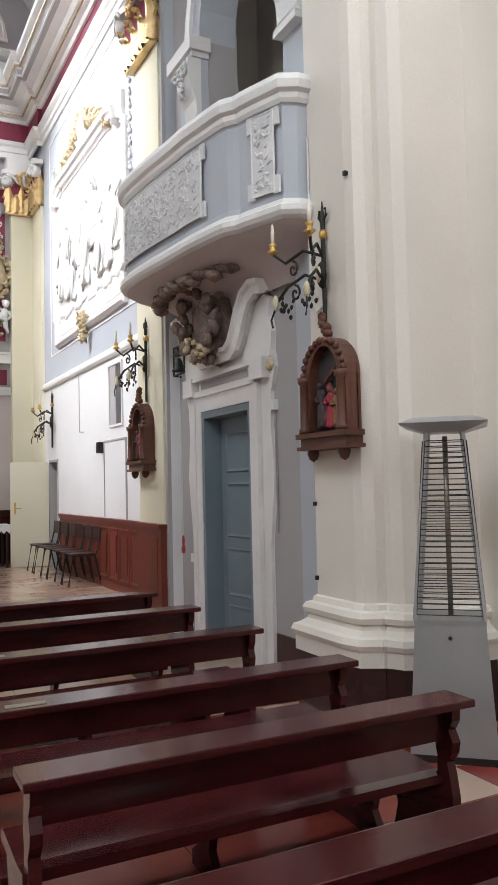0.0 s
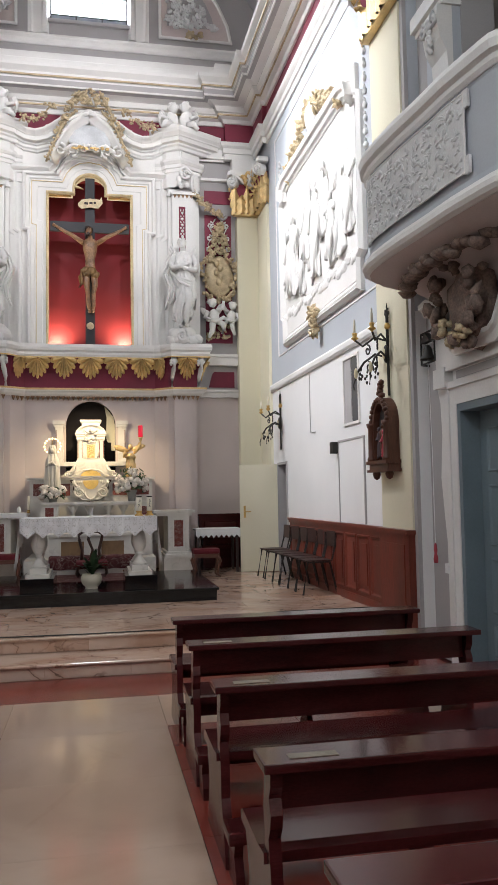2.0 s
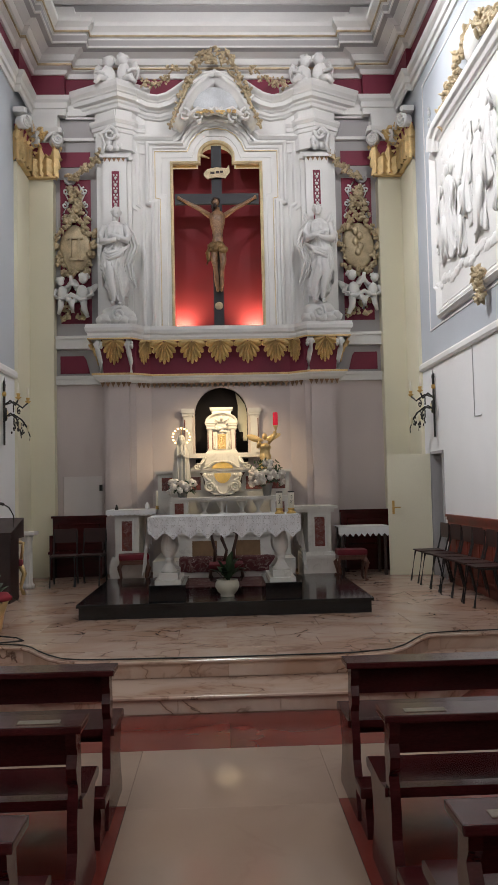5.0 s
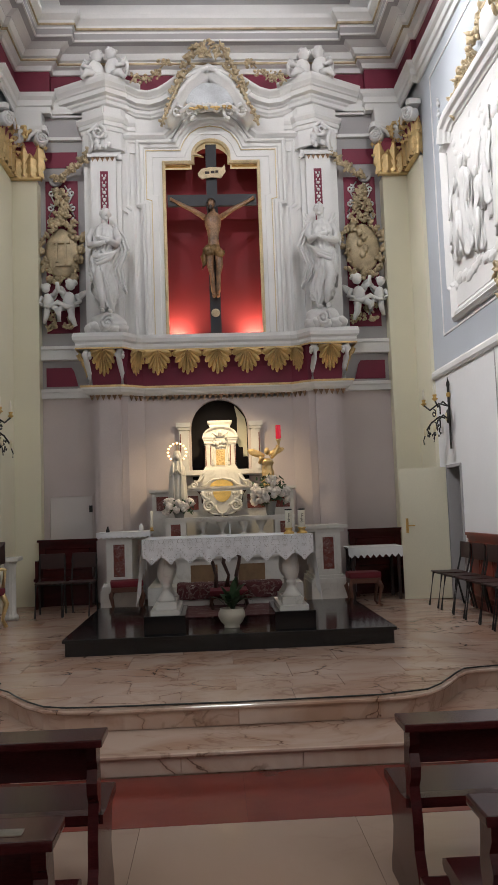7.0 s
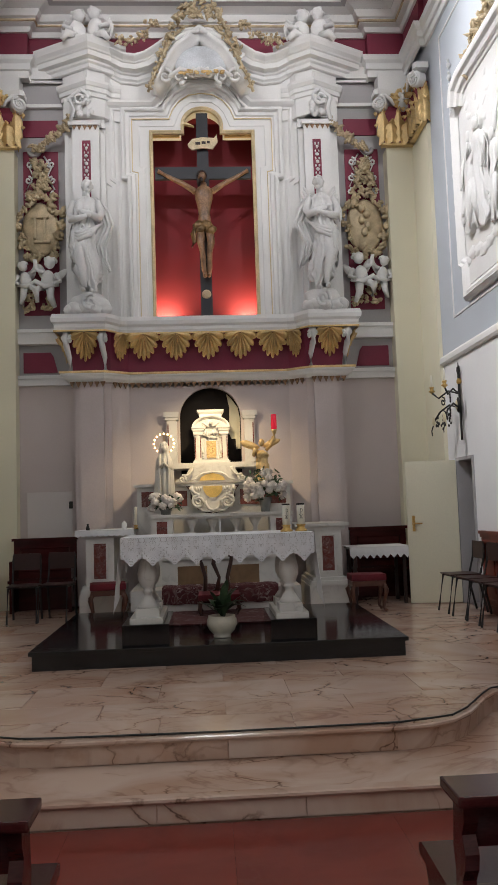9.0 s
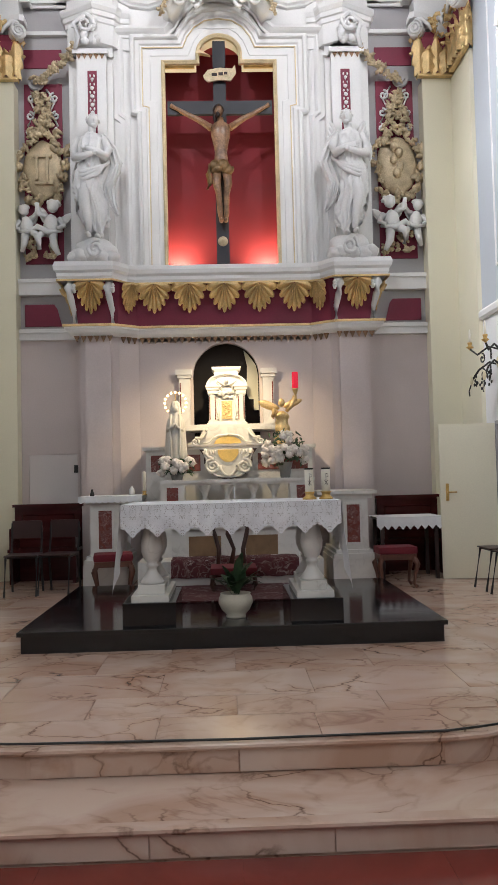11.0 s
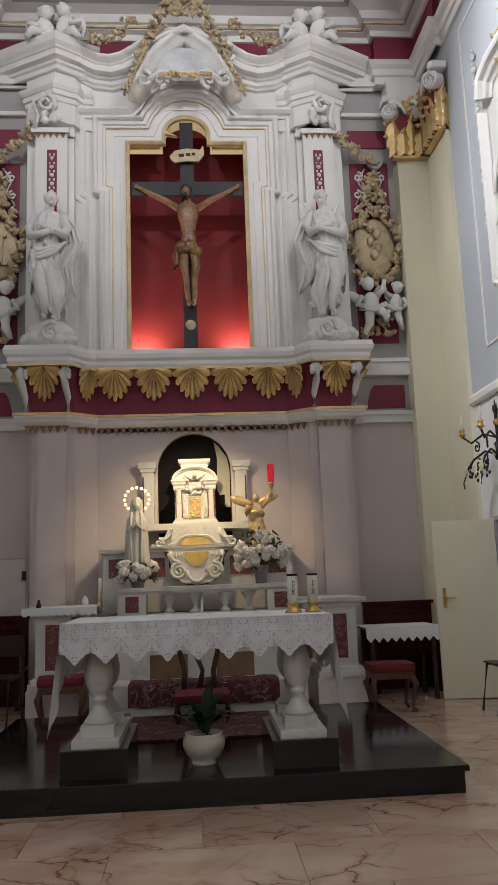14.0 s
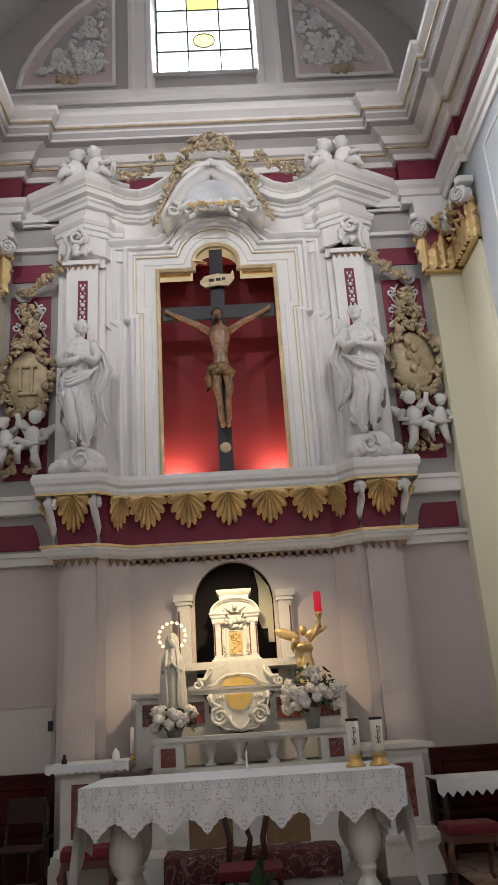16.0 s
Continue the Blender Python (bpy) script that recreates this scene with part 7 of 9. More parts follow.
lathe(bm, [(0.03, 0), (0.038, 0.01), (0.038, 0.19), (0.032, 0.20), (0.0, 0.20)], 16, Matrix.Translation((0.83, 14.16, 2.57)))
part("red_glass", bm, REDGLASS, sl, "glowing red glass cylinder", True)
bm = bmesh.new()
lathe(bm, [(0.0, -0.16), (0.02, -0.15), (0.012, -0.08), (0.03, -0.03), (0.042, 0.0), (0.0, 0.002)], 12, Matrix.Translation((0.83, 14.16, 2.57)))
part("holder", bm, GOLD, sl, "", True)

# flowers: bouquets of many small blossoms and leaves
PETAL = material("white_pink_petals", (0.76, 0.70, 0.64), 0.7, vary=0.25, scale=30, grain=120, bump=0.3, depth=0.004)
GREEN = material("dark_green_leaves", (0.035, 0.075, 0.03), 0.5, vary=0.35, scale=20, grain=60, bump=0.1, depth=0.002)
VASE = material("grey_vase", (0.2, 0.2, 0.19), 0.5)


def bouquet(x, y, z, rx, rz, n, seed, label):
    bq = thing("flower_bouquet", label, "flowers", "altar flowers")
    rn = random.Random(seed)
    gm = bmesh.new()
    for k in range(n * 5):
        a, b = rn.uniform(0, math.tau), rn.uniform(-0.5, 1.0)
        rr = rn.uniform(0.5, 1.12)
        c = (x + rx * rr * math.cos(a) * math.sqrt(max(0.05, 1 - b * b * 0.8)), y + rx * 0.6 * rr * math.sin(a), z + rz * b * rr)
        m = pose(*c, rn.uniform(0, 360), rn.uniform(-60, 60), rn.uniform(0, 360)) @ Matrix.Diagonal((0.045, 0.016, 1, 1))
        p = [gm.verts.new(m @ Vector(q)) for q in ((-1, 0, 0), (-0.2, -1, 0.006), (0.6, -0.7, 0.004), (1, 0, -0.008), (0.6, 0.7, 0.004), (-0.2, 1, 0.006))]
        gm.faces.new(p)
    tagged(part("foliage", gm, GREEN, bq, "dark green leaves"), kind="stuff")
    for k in range(n):
        a = rn.uniform(math.pi * 0.95, math.tau * 1.02)
        b = rn.uniform(-0.35, 1.0)
        q = math.sqrt(max(0.05, 1 - b * b * 0.8))
        c = (x + rx * 0.98 * math.cos(a) * q, y + rx * 0.75 * math.sin(a) * q, z + rz * b * 1.0)
        bm = bmesh.new()
        rb = rn.uniform(0.036, 0.056)
        blob(bm, trs(*c, rb, rb, rb * 0.85, rn.uniform(0, 90), rn.uniform(0, 90)), 0.7, 4.5, 3, seed + k)
        part("blossom", bm, PETAL, bq, "", True)
    bm = bmesh.new()
    lathe(bm, [(0.05, -rz * 0.9 - 0.06), (0.07, -rz * 0.6), (0.09, -rz * 0.3), (0.0, -rz * 0.3)], 12, Matrix.Translation((x, y, z)))
    part("vase", bm, VASE, bq, "", True)


bouquet(-0.60, 13.86, 1.62, 0.21, 0.13, 17, 3, "white and pale pink flowers before the small statue")
bouquet(0.66, 13.86, 1.76, 0.24, 0.27, 29, 8, "tall bouquet of white and pink flowers on the altar balustrade")

# ---- the altar table on the dais ----
alt = thing("altar_table", "marble altar table on two white baluster legs and black blocks", "altar")
bm = bmesh.new()
box(bm, -0.79, 0.79, 10.62, 11.32, 1.25, 1.318, bevel=0.008)
part("mensa", bm, ALTARMARBLE, alt)
leg = [(0.135, 0.0), (0.14, 0.015), (0.11, 0.04), (0.06, 0.09), (0.05, 0.12), (0.07, 0.13), (0.07, 0.15), (0.055, 0.155), (0.09, 0.18), (0.125, 0.24), (0.13, 0.29), (0.11, 0.36), (0.08, 0.43), (0.055, 0.49), (0.07, 0.515), (0.07, 0.53)]
for s in (-1, 1):
    for yc in (10.76, 11.18):
        bm = bmesh.new()
        lathe(bm, [(r * 0.66, z) for r, z in leg], 24, Matrix.Translation((s * 0.61, yc, 0.725)))
        part("baluster_leg", bm, ALTARMARBLE, alt, "turned white marble leg", True)
        bm = bmesh.new()
        box(bm, s * 0.61 - 0.10, s * 0.61 + 0.10, yc - 0.10, yc + 0.10, 0.655, 0.725, bevel=0.004)
        part("leg_plinth", bm, ALTARMARBLE, alt)
    bm = bmesh.new()
    box(bm, s * 0.615 - 0.14, s * 0.615 + 0.14, 10.60, 11.38, 0.605, 0.655, bevel=0.006)
    part("step_plinth", bm, ALTARMARBLE, alt)
    bm = bmesh.new()
    box(bm, s * 0.62 - 0.195, s * 0.62 + 0.195, 10.565, 11.40, 0.431, 0.606, bevel=0.004)
    part("black_block", bm, BLACKMARBLE, alt, "black granite block")

# lace cloth hanging over the front, long at the corners
LACE = material("white_lace_cloth", (0.70, 0.70, 0.72), 0.85, vary=0.12, scale=26, grain=220, bump=0.3, depth=0.003)


def lace_openwork(mt, pitch):
    """Openwork figures mirrored in every panel of the lace, with a plain seam between the panels."""
    nt = mt.node_tree
    b = nt.nodes["Principled BSDF"]
    pos = nt.nodes.new("ShaderNodeNewGeometry")
    sep = nt.nodes.new("ShaderNodeSeparateXYZ")
    nt.links.new(pos.outputs["Position"], sep.inputs[0])
    fold = nt.nodes.new("ShaderNodeMath")
    fold.operation, fold.inputs[1].default_value = "PINGPONG", pitch / 2
    nt.links.new(sep.outputs["X"], fold.inputs[0])
    comb = nt.nodes.new("ShaderNodeCombineXYZ")
    nt.links.new(fold.outputs[0], comb.inputs[0])
    nt.links.new(sep.outputs["Z"], comb.inputs[1])
    cells = nt.nodes.new("ShaderNodeTexVoronoi")
    cells.inputs["Scale"].default_value = 130
    motif = nt.nodes.new("ShaderNodeTexNoise")
    motif.inputs["Scale"].default_value, motif.inputs["Detail"].default_value, motif.inputs["Distortion"].default_value = 26, 3, 1.5
    for t in (cells, motif):
        nt.links.new(comb.outputs[0], t.inputs["Vector"])
    m1, m2 = nt.nodes.new("ShaderNodeMapRange"), nt.nodes.new("ShaderNodeMapRange")
    m1.inputs[1].default_value, m1.inputs[2].default_value = 0.50, 0.58
    m2.inputs[1].default_value, m2.inputs[2].default_value = 0.55, 0.35
    nt.links.new(motif.outputs[0], m1.inputs[0])
    nt.links.new(cells.outputs["Distance"], m2.inputs[0])
    both = nt.nodes.new("ShaderNodeMath")
    both.operation = "MULTIPLY"
    nt.links.new(m1.outputs[0], both.inputs[0])
    nt.links.new(m2.outputs[0], both.inputs[1])
    mix = nt.nodes.new("ShaderNodeMix")
    mix.data_type = "RGBA"
    old = b.inputs["Base Color"].links[0].from_socket
    nt.links.new(both.outputs[0], mix.inputs[0])
    nt.links.new(old, mix.inputs[6])
    mix.inputs[7].default_value = (0.40, 0.385, 0.375, 1)
    nt.links.new(mix.outputs[2], b.inputs["Base Color"])


lace_openwork(LACE, 1.64 / 9)
cl = thing("altar_cloth", "white lace altar cloth with a scalloped hanging edge", "tablecloth")
bm = bmesh.new()
box(bm, -0.815, 0.815, 10.585, 11.345, 1.319, 1.328, bevel=0.003)
part("top_cloth", bm, LINEN, cl)
bm = bmesh.new()
N = 324
rows = []
for i in range(N + 1):
    u = i / N
    x = -0.82 + 1.64 * u
    sc = abs(math.cos(u * math.pi * 9.0))
    drop = 0.168 + 0.072 * (1 - sc) ** 0.9 + 0.006 * abs(math.sin(u * math.pi * 54))
    row = []
    for j in range(9):
        v = j / 8
        fold = 0.010 * math.sin(u * 60 + 2 * math.sin(u * 17)) * v
        row.append(bm.verts.new((x, 10.578 - 0.012 * v + fold, 1.326 - drop * v)))
    rows.append(row)
for a, b in zip(rows, rows[1:]):
    for j in range(8):
        bm.faces.new((a[j], b[j], b[j + 1], a[j + 1]))
part("front_fall", bm, LACE, cl, "scalloped lace front", True)
for s in (-1, 1):
    bm = bmesh.new()
    rows = []
    for i in range(41):
        u = i / 40
        y = 10.575 + 0.77 * u
        drop = 0.66 - 0.28 * min(1, u * 2.2) - 0.07 * abs(math.sin(u * 9))
        row = []
        for j in range(13):
            v = j / 12
            out = 0.045 * v + 0.022 * math.sin(u * 22 + 1.5 * v) * v
            row.append(bm.verts.new((s * (0.822 + out), y + 0.012 * math.sin(v * 6 + u * 9) * v, 1.326 - drop * v)))
        rows.append(row)
    for a, b in zip(rows, rows[1:]):
        for j in range(12):
            bm.faces.new((a[j], b[j], b[j + 1], a[j + 1]))
    part("side_fall", bm, LINEN, cl, "long white side fall in folds", True)

# things on the altar
WAX = material("ivory_wax", (0.78, 0.74, 0.62), 0.45, vary=0.05, scale=10, bump=0.05)
BRASS = material("aged_brass", (0.55, 0.36, 0.12), 0.35, metal=0.85, vary=0.2, scale=20)
INK = material("dark_printed_sign", (0.06, 0.05, 0.04), 0.6)
for x in (0.615, 0.745):
    cd = thing("altar_candle", "thick white candle with a dark printed sign on a brass foot", "candle", "altar candles")
    bm = bmesh.new()
    lathe(bm, [(0.055, 0.0), (0.055, 0.01), (0.032, 0.03), (0.036, 0.05), (0.045, 0.06), (0.0, 0.06)], 14, Matrix.Translation((x, 10.85, 1.328)))
    part("foot", bm, BRASS, cd, "brass foot", True)
    bm = bmesh.new()
    lathe(bm, [(0.034, 0.058), (0.034, 0.235), (0.028, 0.24), (0.0, 0.238)], 18, Matrix.Translation((x, 10.85, 1.328)))
    part("wax", bm, WAX, cd, "", True)
    bm = bmesh.new()
    lathe(bm, [(0.036, 0.232), (0.036, 0.245), (0.0, 0.247)], 14, Matrix.Translation((x, 10.85, 1.328)))
    part("cap", bm, IRON, cd)
    bm = bmesh.new()
    tube(bm, [(x - 0.002, 10.8145, 1.435), (x - 0.002, 10.8145, 1.53)], 0.0019, 5)
    tube(bm, [(x - 0.014, 10.817, 1.44), (x + 0.012, 10.8155, 1.475)], 0.0019, 5)
    tube(bm, [(x + 0.012, 10.8155, 1.44), (x - 0.014, 10.817, 1.475)], 0.0019, 5)
    tube(bm, [(x, 10.8145, 1.528), (x + 0.014, 10.816, 1.522), (x + 0.014, 10.816, 1.506), (x, 10.8145, 1.50)], 0.0019, 5)
    part("printed_sign", bm, INK, cd, "dark printed emblem")
mc = thing("altar_cross", "thin white standing altar cross stem", "cross")
bm = bmesh.new()
tube(bm, [(0.03, 10.95, 1.33), (0.03, 10.95, 1.44)], 0.006, 8)
lathe(bm, [(0.035, 0.0), (0.03, 0.008), (0.0, 0.01)], 12, Matrix.Translation((0.03, 10.95, 1.328)))
part("stem", bm, LINEN, mc)

# carved wooden chair behind the altar and its red carpets
chw = material("dark_carved_chair_wood", (0.05, 0.018, 0.012), 0.4, vary=0.3, scale=12)
sd = thing("celebrant_chair", "dark carved wooden chair with a curved open back", "chair")
bm = bmesh.new()
for s in (-1, 1):
    tube(bm, [(s * 0.13, 12.55, 0.62), (s * 0.12, 12.58, 0.80), (s * 0.16, 12.6, 0.95), (s * 0.17, 12.6, 1.02), (s * 0.12, 12.6, 1.06), (0, 12.6, 1.08)], 0.022, 8)
part("back_frame", bm, chw, sd, "", True)
bm = bmesh.new()
tube(bm, [(0, 12.57, 0.66), (0.03, 12.58, 0.8), (-0.03, 12.6, 0.95), (0, 12.6, 1.07)], 0.03, 8, [1, 0.6, 0.8, 1])
part("back_splat", bm, chw, sd, "", True)
REDCLOTH = material("crimson_velvet", (0.13, 0.010, 0.018), 0.85, vary=0.25, scale=14, grain=150, bump=0.3, depth=0.003)
bm = bmesh.new()
box(bm, -0.20, 0.24, 12.15, 12.57, 0.60, 0.66, bevel=0.015)
part("seat", bm, REDCLOTH, sd, "crimson velvet seat")
for s in (-1, 1):
    for yy in (12.18, 12.53):
        bm = bmesh.new()
        tube(bm, [(0.02 + s * 0.19, yy, 0.60), (0.02 + s * 0.21, yy, 0.50), (0.02 + s * 0.18, yy, 0.432)], 0.02, 8)
        part("leg", bm, chw, sd)
PATTERN = marble("red_patterned_carpet", (0.08, 0.013, 0.015), (0.42, 0.34, 0.30), 0.9, 9, 0.06, (0.06, 0.012, 0.014), 0.7)
cp = thing("altar_carpet", "red patterned carpet with pale fringe laid over the predella step", "carpet")
bm = bmesh.new()
box(bm, -0.56, 0.60, 11.62, 12.9, 0.433, 0.446)
part("lower_carpet", bm, PATTERN, cp)
bm = bmesh.new()
n = 40
rows = []
for i in range(n + 1):
    x = -0.60 + 1.28 * i / n
    rows.append([bm.verts.new((x, y + 0.006 * math.sin(i * 1.3), z + 0.004 * math.sin(i * 0.9))) for y, z in ((12.95, 0.70), (12.62, 0.70), (12.60, 0.66), (12.595, 0.52))])
for a, b in zip(rows, rows[1:]):
    for j in range(3):
        bm.faces.new((a[j], b[j], b[j + 1], a[j + 1]))
part("step_cover", bm, PATTERN, cp, "crimson cover with pale lace fringe", True)
part("step_block", boxed([(-0.58, 0.66, 12.62, 13.06, 0.43, 0.69)]), ALTARMARBLE, ha)

# pot plant in front
pp = thing("pot_plant", "green leafy pot plant in a ribbed cream pot on the dais", "plant")
POT = material("cream_ceramic", (0.62, 0.57, 0.46), 0.35, vary=0.08, scale=8)
bm = bmesh.new()
lathe(bm, [(0.075, 0.0), (0.078, 0.012), (0.07, 0.02), (0.11, 0.06), (0.133, 0.11), (0.13, 0.15), (0.115, 0.175), (0.12, 0.185), (0.11, 0.187), (0.10, 0.16), (0.0, 0.155)], 28, Matrix.Translation((0.02, 10.88, 0.432)))
for v in bm.verts:
    a = math.atan2(v.co.y - 10.88, v.co.x - 0.02)
    k = 1 + 0.018 * math.sin(28 * a)
    v.co.x, v.co.y = 0.02 + (v.co.x - 0.02) * k, 10.88 + (v.co.y - 10.88) * k
part("pot", bm, POT, pp, "ribbed cream pot", True)


def leaf_blade(bm, base, way, length, width, bend):
    d = Vector(way).normalized()
    side = d.cross(Vector((0, 0, 1)))
    side = side.normalized() if side.length > 1e-3 else Vector((1, 0, 0))
    prev = None
    for i in range(8):
        v = i / 7
        p = Vector(base) + d * length * v + Vector((0, 0, -bend * length * v * v))
        w = width * math.sin(math.pi * min(1, 0.08 + 0.92 * v)) ** 0.8
        up = Vector((0, 0, 0.25 * w))
        row = [bm.verts.new(p - side * w + up), bm.verts.new(p), bm.verts.new(p + side * w + up)]
        if prev:
            bm.faces.new((prev[0], prev[1], row[1], row[0]))
            bm.faces.new((prev[1], prev[2], row[2], row[1]))
        prev = row


rn = random.Random(21)
for k in range(34):
    a = rn.uniform(0, math.tau)
    tilt = rn.uniform(0.2, 1.2)
    bm = bmesh.new()
    L = rn.uniform(0.14, 0.30) if k > 5 else 0.36
    t = tilt if k > 5 else 0.25
    leaf_blade(bm, (0.02 + 0.03 * math.cos(a), 10.88 + 0.03 * math.sin(a), 0.60 + 0.10 * rn.random()), (math.cos(a) * t, math.sin(a) * t, 1.0), L, rn.uniform(0.025, 0.042), rn.uniform(0.15, 0.6))
    part("leaf", bm, GREEN, pp, "", True)
bm = bmesh.new()
lathe(bm, [(0.105, 0.0), (0.06, 0.012), (0.0, 0.015)], 16, Matrix.Translation((0.02, 10.88, 0.585)))
part("soil", bm, DARKWOOD, pp)

# side credence altars with breccia panels
for s in (-1, 1):
    sa = thing("side_pedestal", "white marble pedestal with a red breccia panel beside the altar", "pedestal", "side pedestals")
    def X(a, b):
        return min(s * a, s * b), max(s * a, s * b)
    part("base", boxed([(*X(1.16, 1.66), 13.62, 14.6, 0.262, 0.56)]), ALTARMARBLE, sa)
    part("foot_moulding", boxed([(*X(1.17, 1.64), 13.60, 14.6, 0.56, 0.62), (*X(1.20, 1.62), 13.63, 14.6, 0.62, 0.66)]), ALTARMARBLE, sa)
    part("body", boxed([(*X(1.24, 1.58), 13.68, 14.6, 0.66, 1.24)]), ALTARMARBLE, sa)
    part("breccia_panel", boxed([(*X(1.335, 1.485), 13.668, 13.682, 0.74, 1.17)]), REDSTONE, sa)
    part("panel_frame", sweep(bmesh.new(), [(s * 1.41 - 0.085, 0.73), (s * 1.41 - 0.085, 1.18), (s * 1.41 + 0.085, 1.18), (s * 1.41 + 0.085, 0.73)], [(-0.012, 0), (-0.012, 0.012), (0.012, 0.012), (0.012, 0)], closed=True, plane="xz", at=13.68), ALTARMARBLE, sa)
    part("top_slab", boxed([(*X(1.0, 1.68), 13.62, 14.6, 1.29, 1.33), (*X(1.05, 1.63), 13.66, 14.6, 1.24, 1.29)]), ALTARMARBLE, sa)
st = thing("side_cloth", "white linen cloth with scalloped edge over the marble pedestal", "tablecloth")
bm = bmesh.new()
rows = []
for i in range(61):
    x = -1.70 + 0.72 * i / 60
    d = 0.06 + 0.02 * abs(math.sin(i * 0.55))
    rows.append([bm.verts.new(q) for q in ((x, 14.2, 1.336), (x, 13.60, 1.336), (x, 13.592, 1.336 - d))])
for a, b in zip(rows, rows[1:]):
    for j in range(2):
        bm.faces.new((a[j], b[j], b[j + 1], a[j + 1]))
part("cloth", bm, LINEN, st)
bm = bmesh.new()
lathe(bm, [(0.03, 0.0), (0.034, 0.02), (0.03, 0.07), (0.012, 0.09), (0.012, 0.10), (0.0, 0.1)], 12, Matrix.Translation((-1.12, 13.8, 1.337)))
tagged(part("cruet", bm, LINEN, smooth=True), "small white cruet on the side cloth", "cruet")
bm = bmesh.new()
lathe(bm, [(0.024, 0.0), (0.026, 0.02), (0.018, 0.045), (0.012, 0.06), (0.014, 0.075), (0.0, 0.08)], 12, Matrix.Translation((-1.56, 13.72, 1.337)))
tagged(part("bottle", bm, IRON, smooth=True), "tiny dark bottle on the side cloth", "bottle")
tc = thing("taper_candle", "slim ivory candle in a brass socket", "candle")
bm = bmesh.new()
lathe(bm, [(0.018, 0.05), (0.018, 0.27), (0.0, 0.28)], 10, Matrix.Translation((-0.98, 13.85, 1.33)))
part("wax", bm, WAX, tc, "", True)
bm = bmesh.new()
lathe(bm, [(0.035, 0.0), (0.02, 0.02), (0.024, 0.05), (0.0, 0.052)], 10, Matrix.Translation((-0.98, 13.85, 1.33)))
part("socket", bm, BRASS, tc, "", True)

# red velvet stools
def stool(x, y, rot):
    stl = thing("stool", "carved wooden stool with a padded red velvet seat", "stool", "velvet stools", at=pose(x, y, 0.272, 0, 0, rot))
    bm = bmesh.new()
    box(bm, -0.21, 0.21, -0.17, 0.17, 0.37, 0.45, bevel=0.03)
    part("cushion", bm, REDCLOTH, stl, "red velvet cushion")
    part("apron", boxed([(-0.20, 0.20, -0.16, 0.16, 0.31, 0.37)]), OAK, stl)
    for sx in (-1, 1):
        for sy in (-1, 1):
            bm = bmesh.new()
            tube(bm, [(sx * 0.17, sy * 0.13, 0.34), (sx * 0.205, sy * 0.155, 0.26), (sx * 0.18, sy * 0.135, 0.14), (sx * 0.17, sy * 0.13, 0.05), (sx * 0.20, sy * 0.15, 0.015)], 0.024, 8, [1.3, 1.2, 0.8, 0.7, 0.9])
            part("leg", bm, OAK, stl, "", True)
stool(1.80, 13.30, 0)
stool(-1.28, 13.35, 8)

# side tables with lace cloth, dark wooden bench backs behind
tb2 = thing("side_table", "small dark table under a white lace-edged cloth", "table")
for x in (1.78, 2.42):
    for y in (13.9, 14.35):
        part("leg", boxed([(x - 0.02, x + 0.02, y - 0.02, y + 0.02, 0.272, 0.97)]), DARKWOOD, tb2)
part("top", boxed([(1.74, 2.46, 13.86, 14.4, 0.97, 1.0)]), DARKWOOD, tb2)
tbc = thing("side_table_cloth", "white cloth with a zigzag lace edge on the side table", "tablecloth")
bm = bmesh.new()
rows = []
n = 90
for i in range(n + 1):
    x = 1.71 + 0.78 * i / n
    ph = (i * 9 / n) % 1
    d = 0.10 + 0.05 * (1 - abs(2 * ph - 1))
    rows.append([bm.verts.new(q) for q in ((x, 14.42, 1.004), (x, 13.84, 1.004), (x, 13.832, 1.004 - d * 0.5), (x, 13.83, 1.004 - d))])
for a, b in zip(rows, rows[1:]):
    for j in range(3):
        bm.faces.new((a[j], b[j], b[j + 1], a[j + 1]))
part("cloth", bm, LINEN, tbc)
for s, x0, x1, zt in ((1, 1.88, 2.66, 1.20), (-1, 1.86, 2.70, 1.20)):
    sb = thing("choir_bench", "dark red-brown wooden bench with a panelled back against the wall", "bench", "choir benches")
    xs = sorted((s * x0, s * x1))
    part("back", boxed([(xs[0], xs[1], 14.70, 14.78, 0.27, zt)]), WOOD, sb)
    part("top_rail", boxed([(xs[0] - 0.02, xs[1] + 0.02, 14.66, 14.79, zt, zt + 0.035)]), WOOD, sb)
    part("seat", boxed([(xs[0], xs[1], 14.35, 14.70, 0.66, 0.70)]), WOOD, sb)
    for xe in (xs[0] + 0.02, xs[1] - 0.06):
        part("end_panel", boxed([(xe, xe + 0.04, 14.36, 14.70, 0.272, 0.95)]), WOOD, sb)
    part("back_panel", sweep(bmesh.new(), [(xs[0] + 0.1, 0.8), (xs[0] + 0.1, 1.1), (xs[1] - 0.1, 1.1), (xs[1] - 0.1, 0.8)], [(-0.01, 0), (0, 0.012), (0.01, 0)], closed=True, plane="xz", at=14.70), WOOD, sb)

# ---- east chancel wall: relief, doors, dado, sconces, stations ----
M = on_wall(1)


def wx(bm):
    """Moves wall-local geometry (local y along the wall, local -x into the room) into place."""
    for v in bm.verts:
        v.co = M @ v.co
    bmesh.ops.recalc_face_normals(bm, faces=bm.faces[:])
    return bm


rel = thing("stucco_relief", "large white stucco relief of plain figures in a moulded frame", "relief")
part("ground", wx(boxed([(-0.03, 0.0, -3.0, 0.4, 4.10, 6.45)])), WHITE, rel)
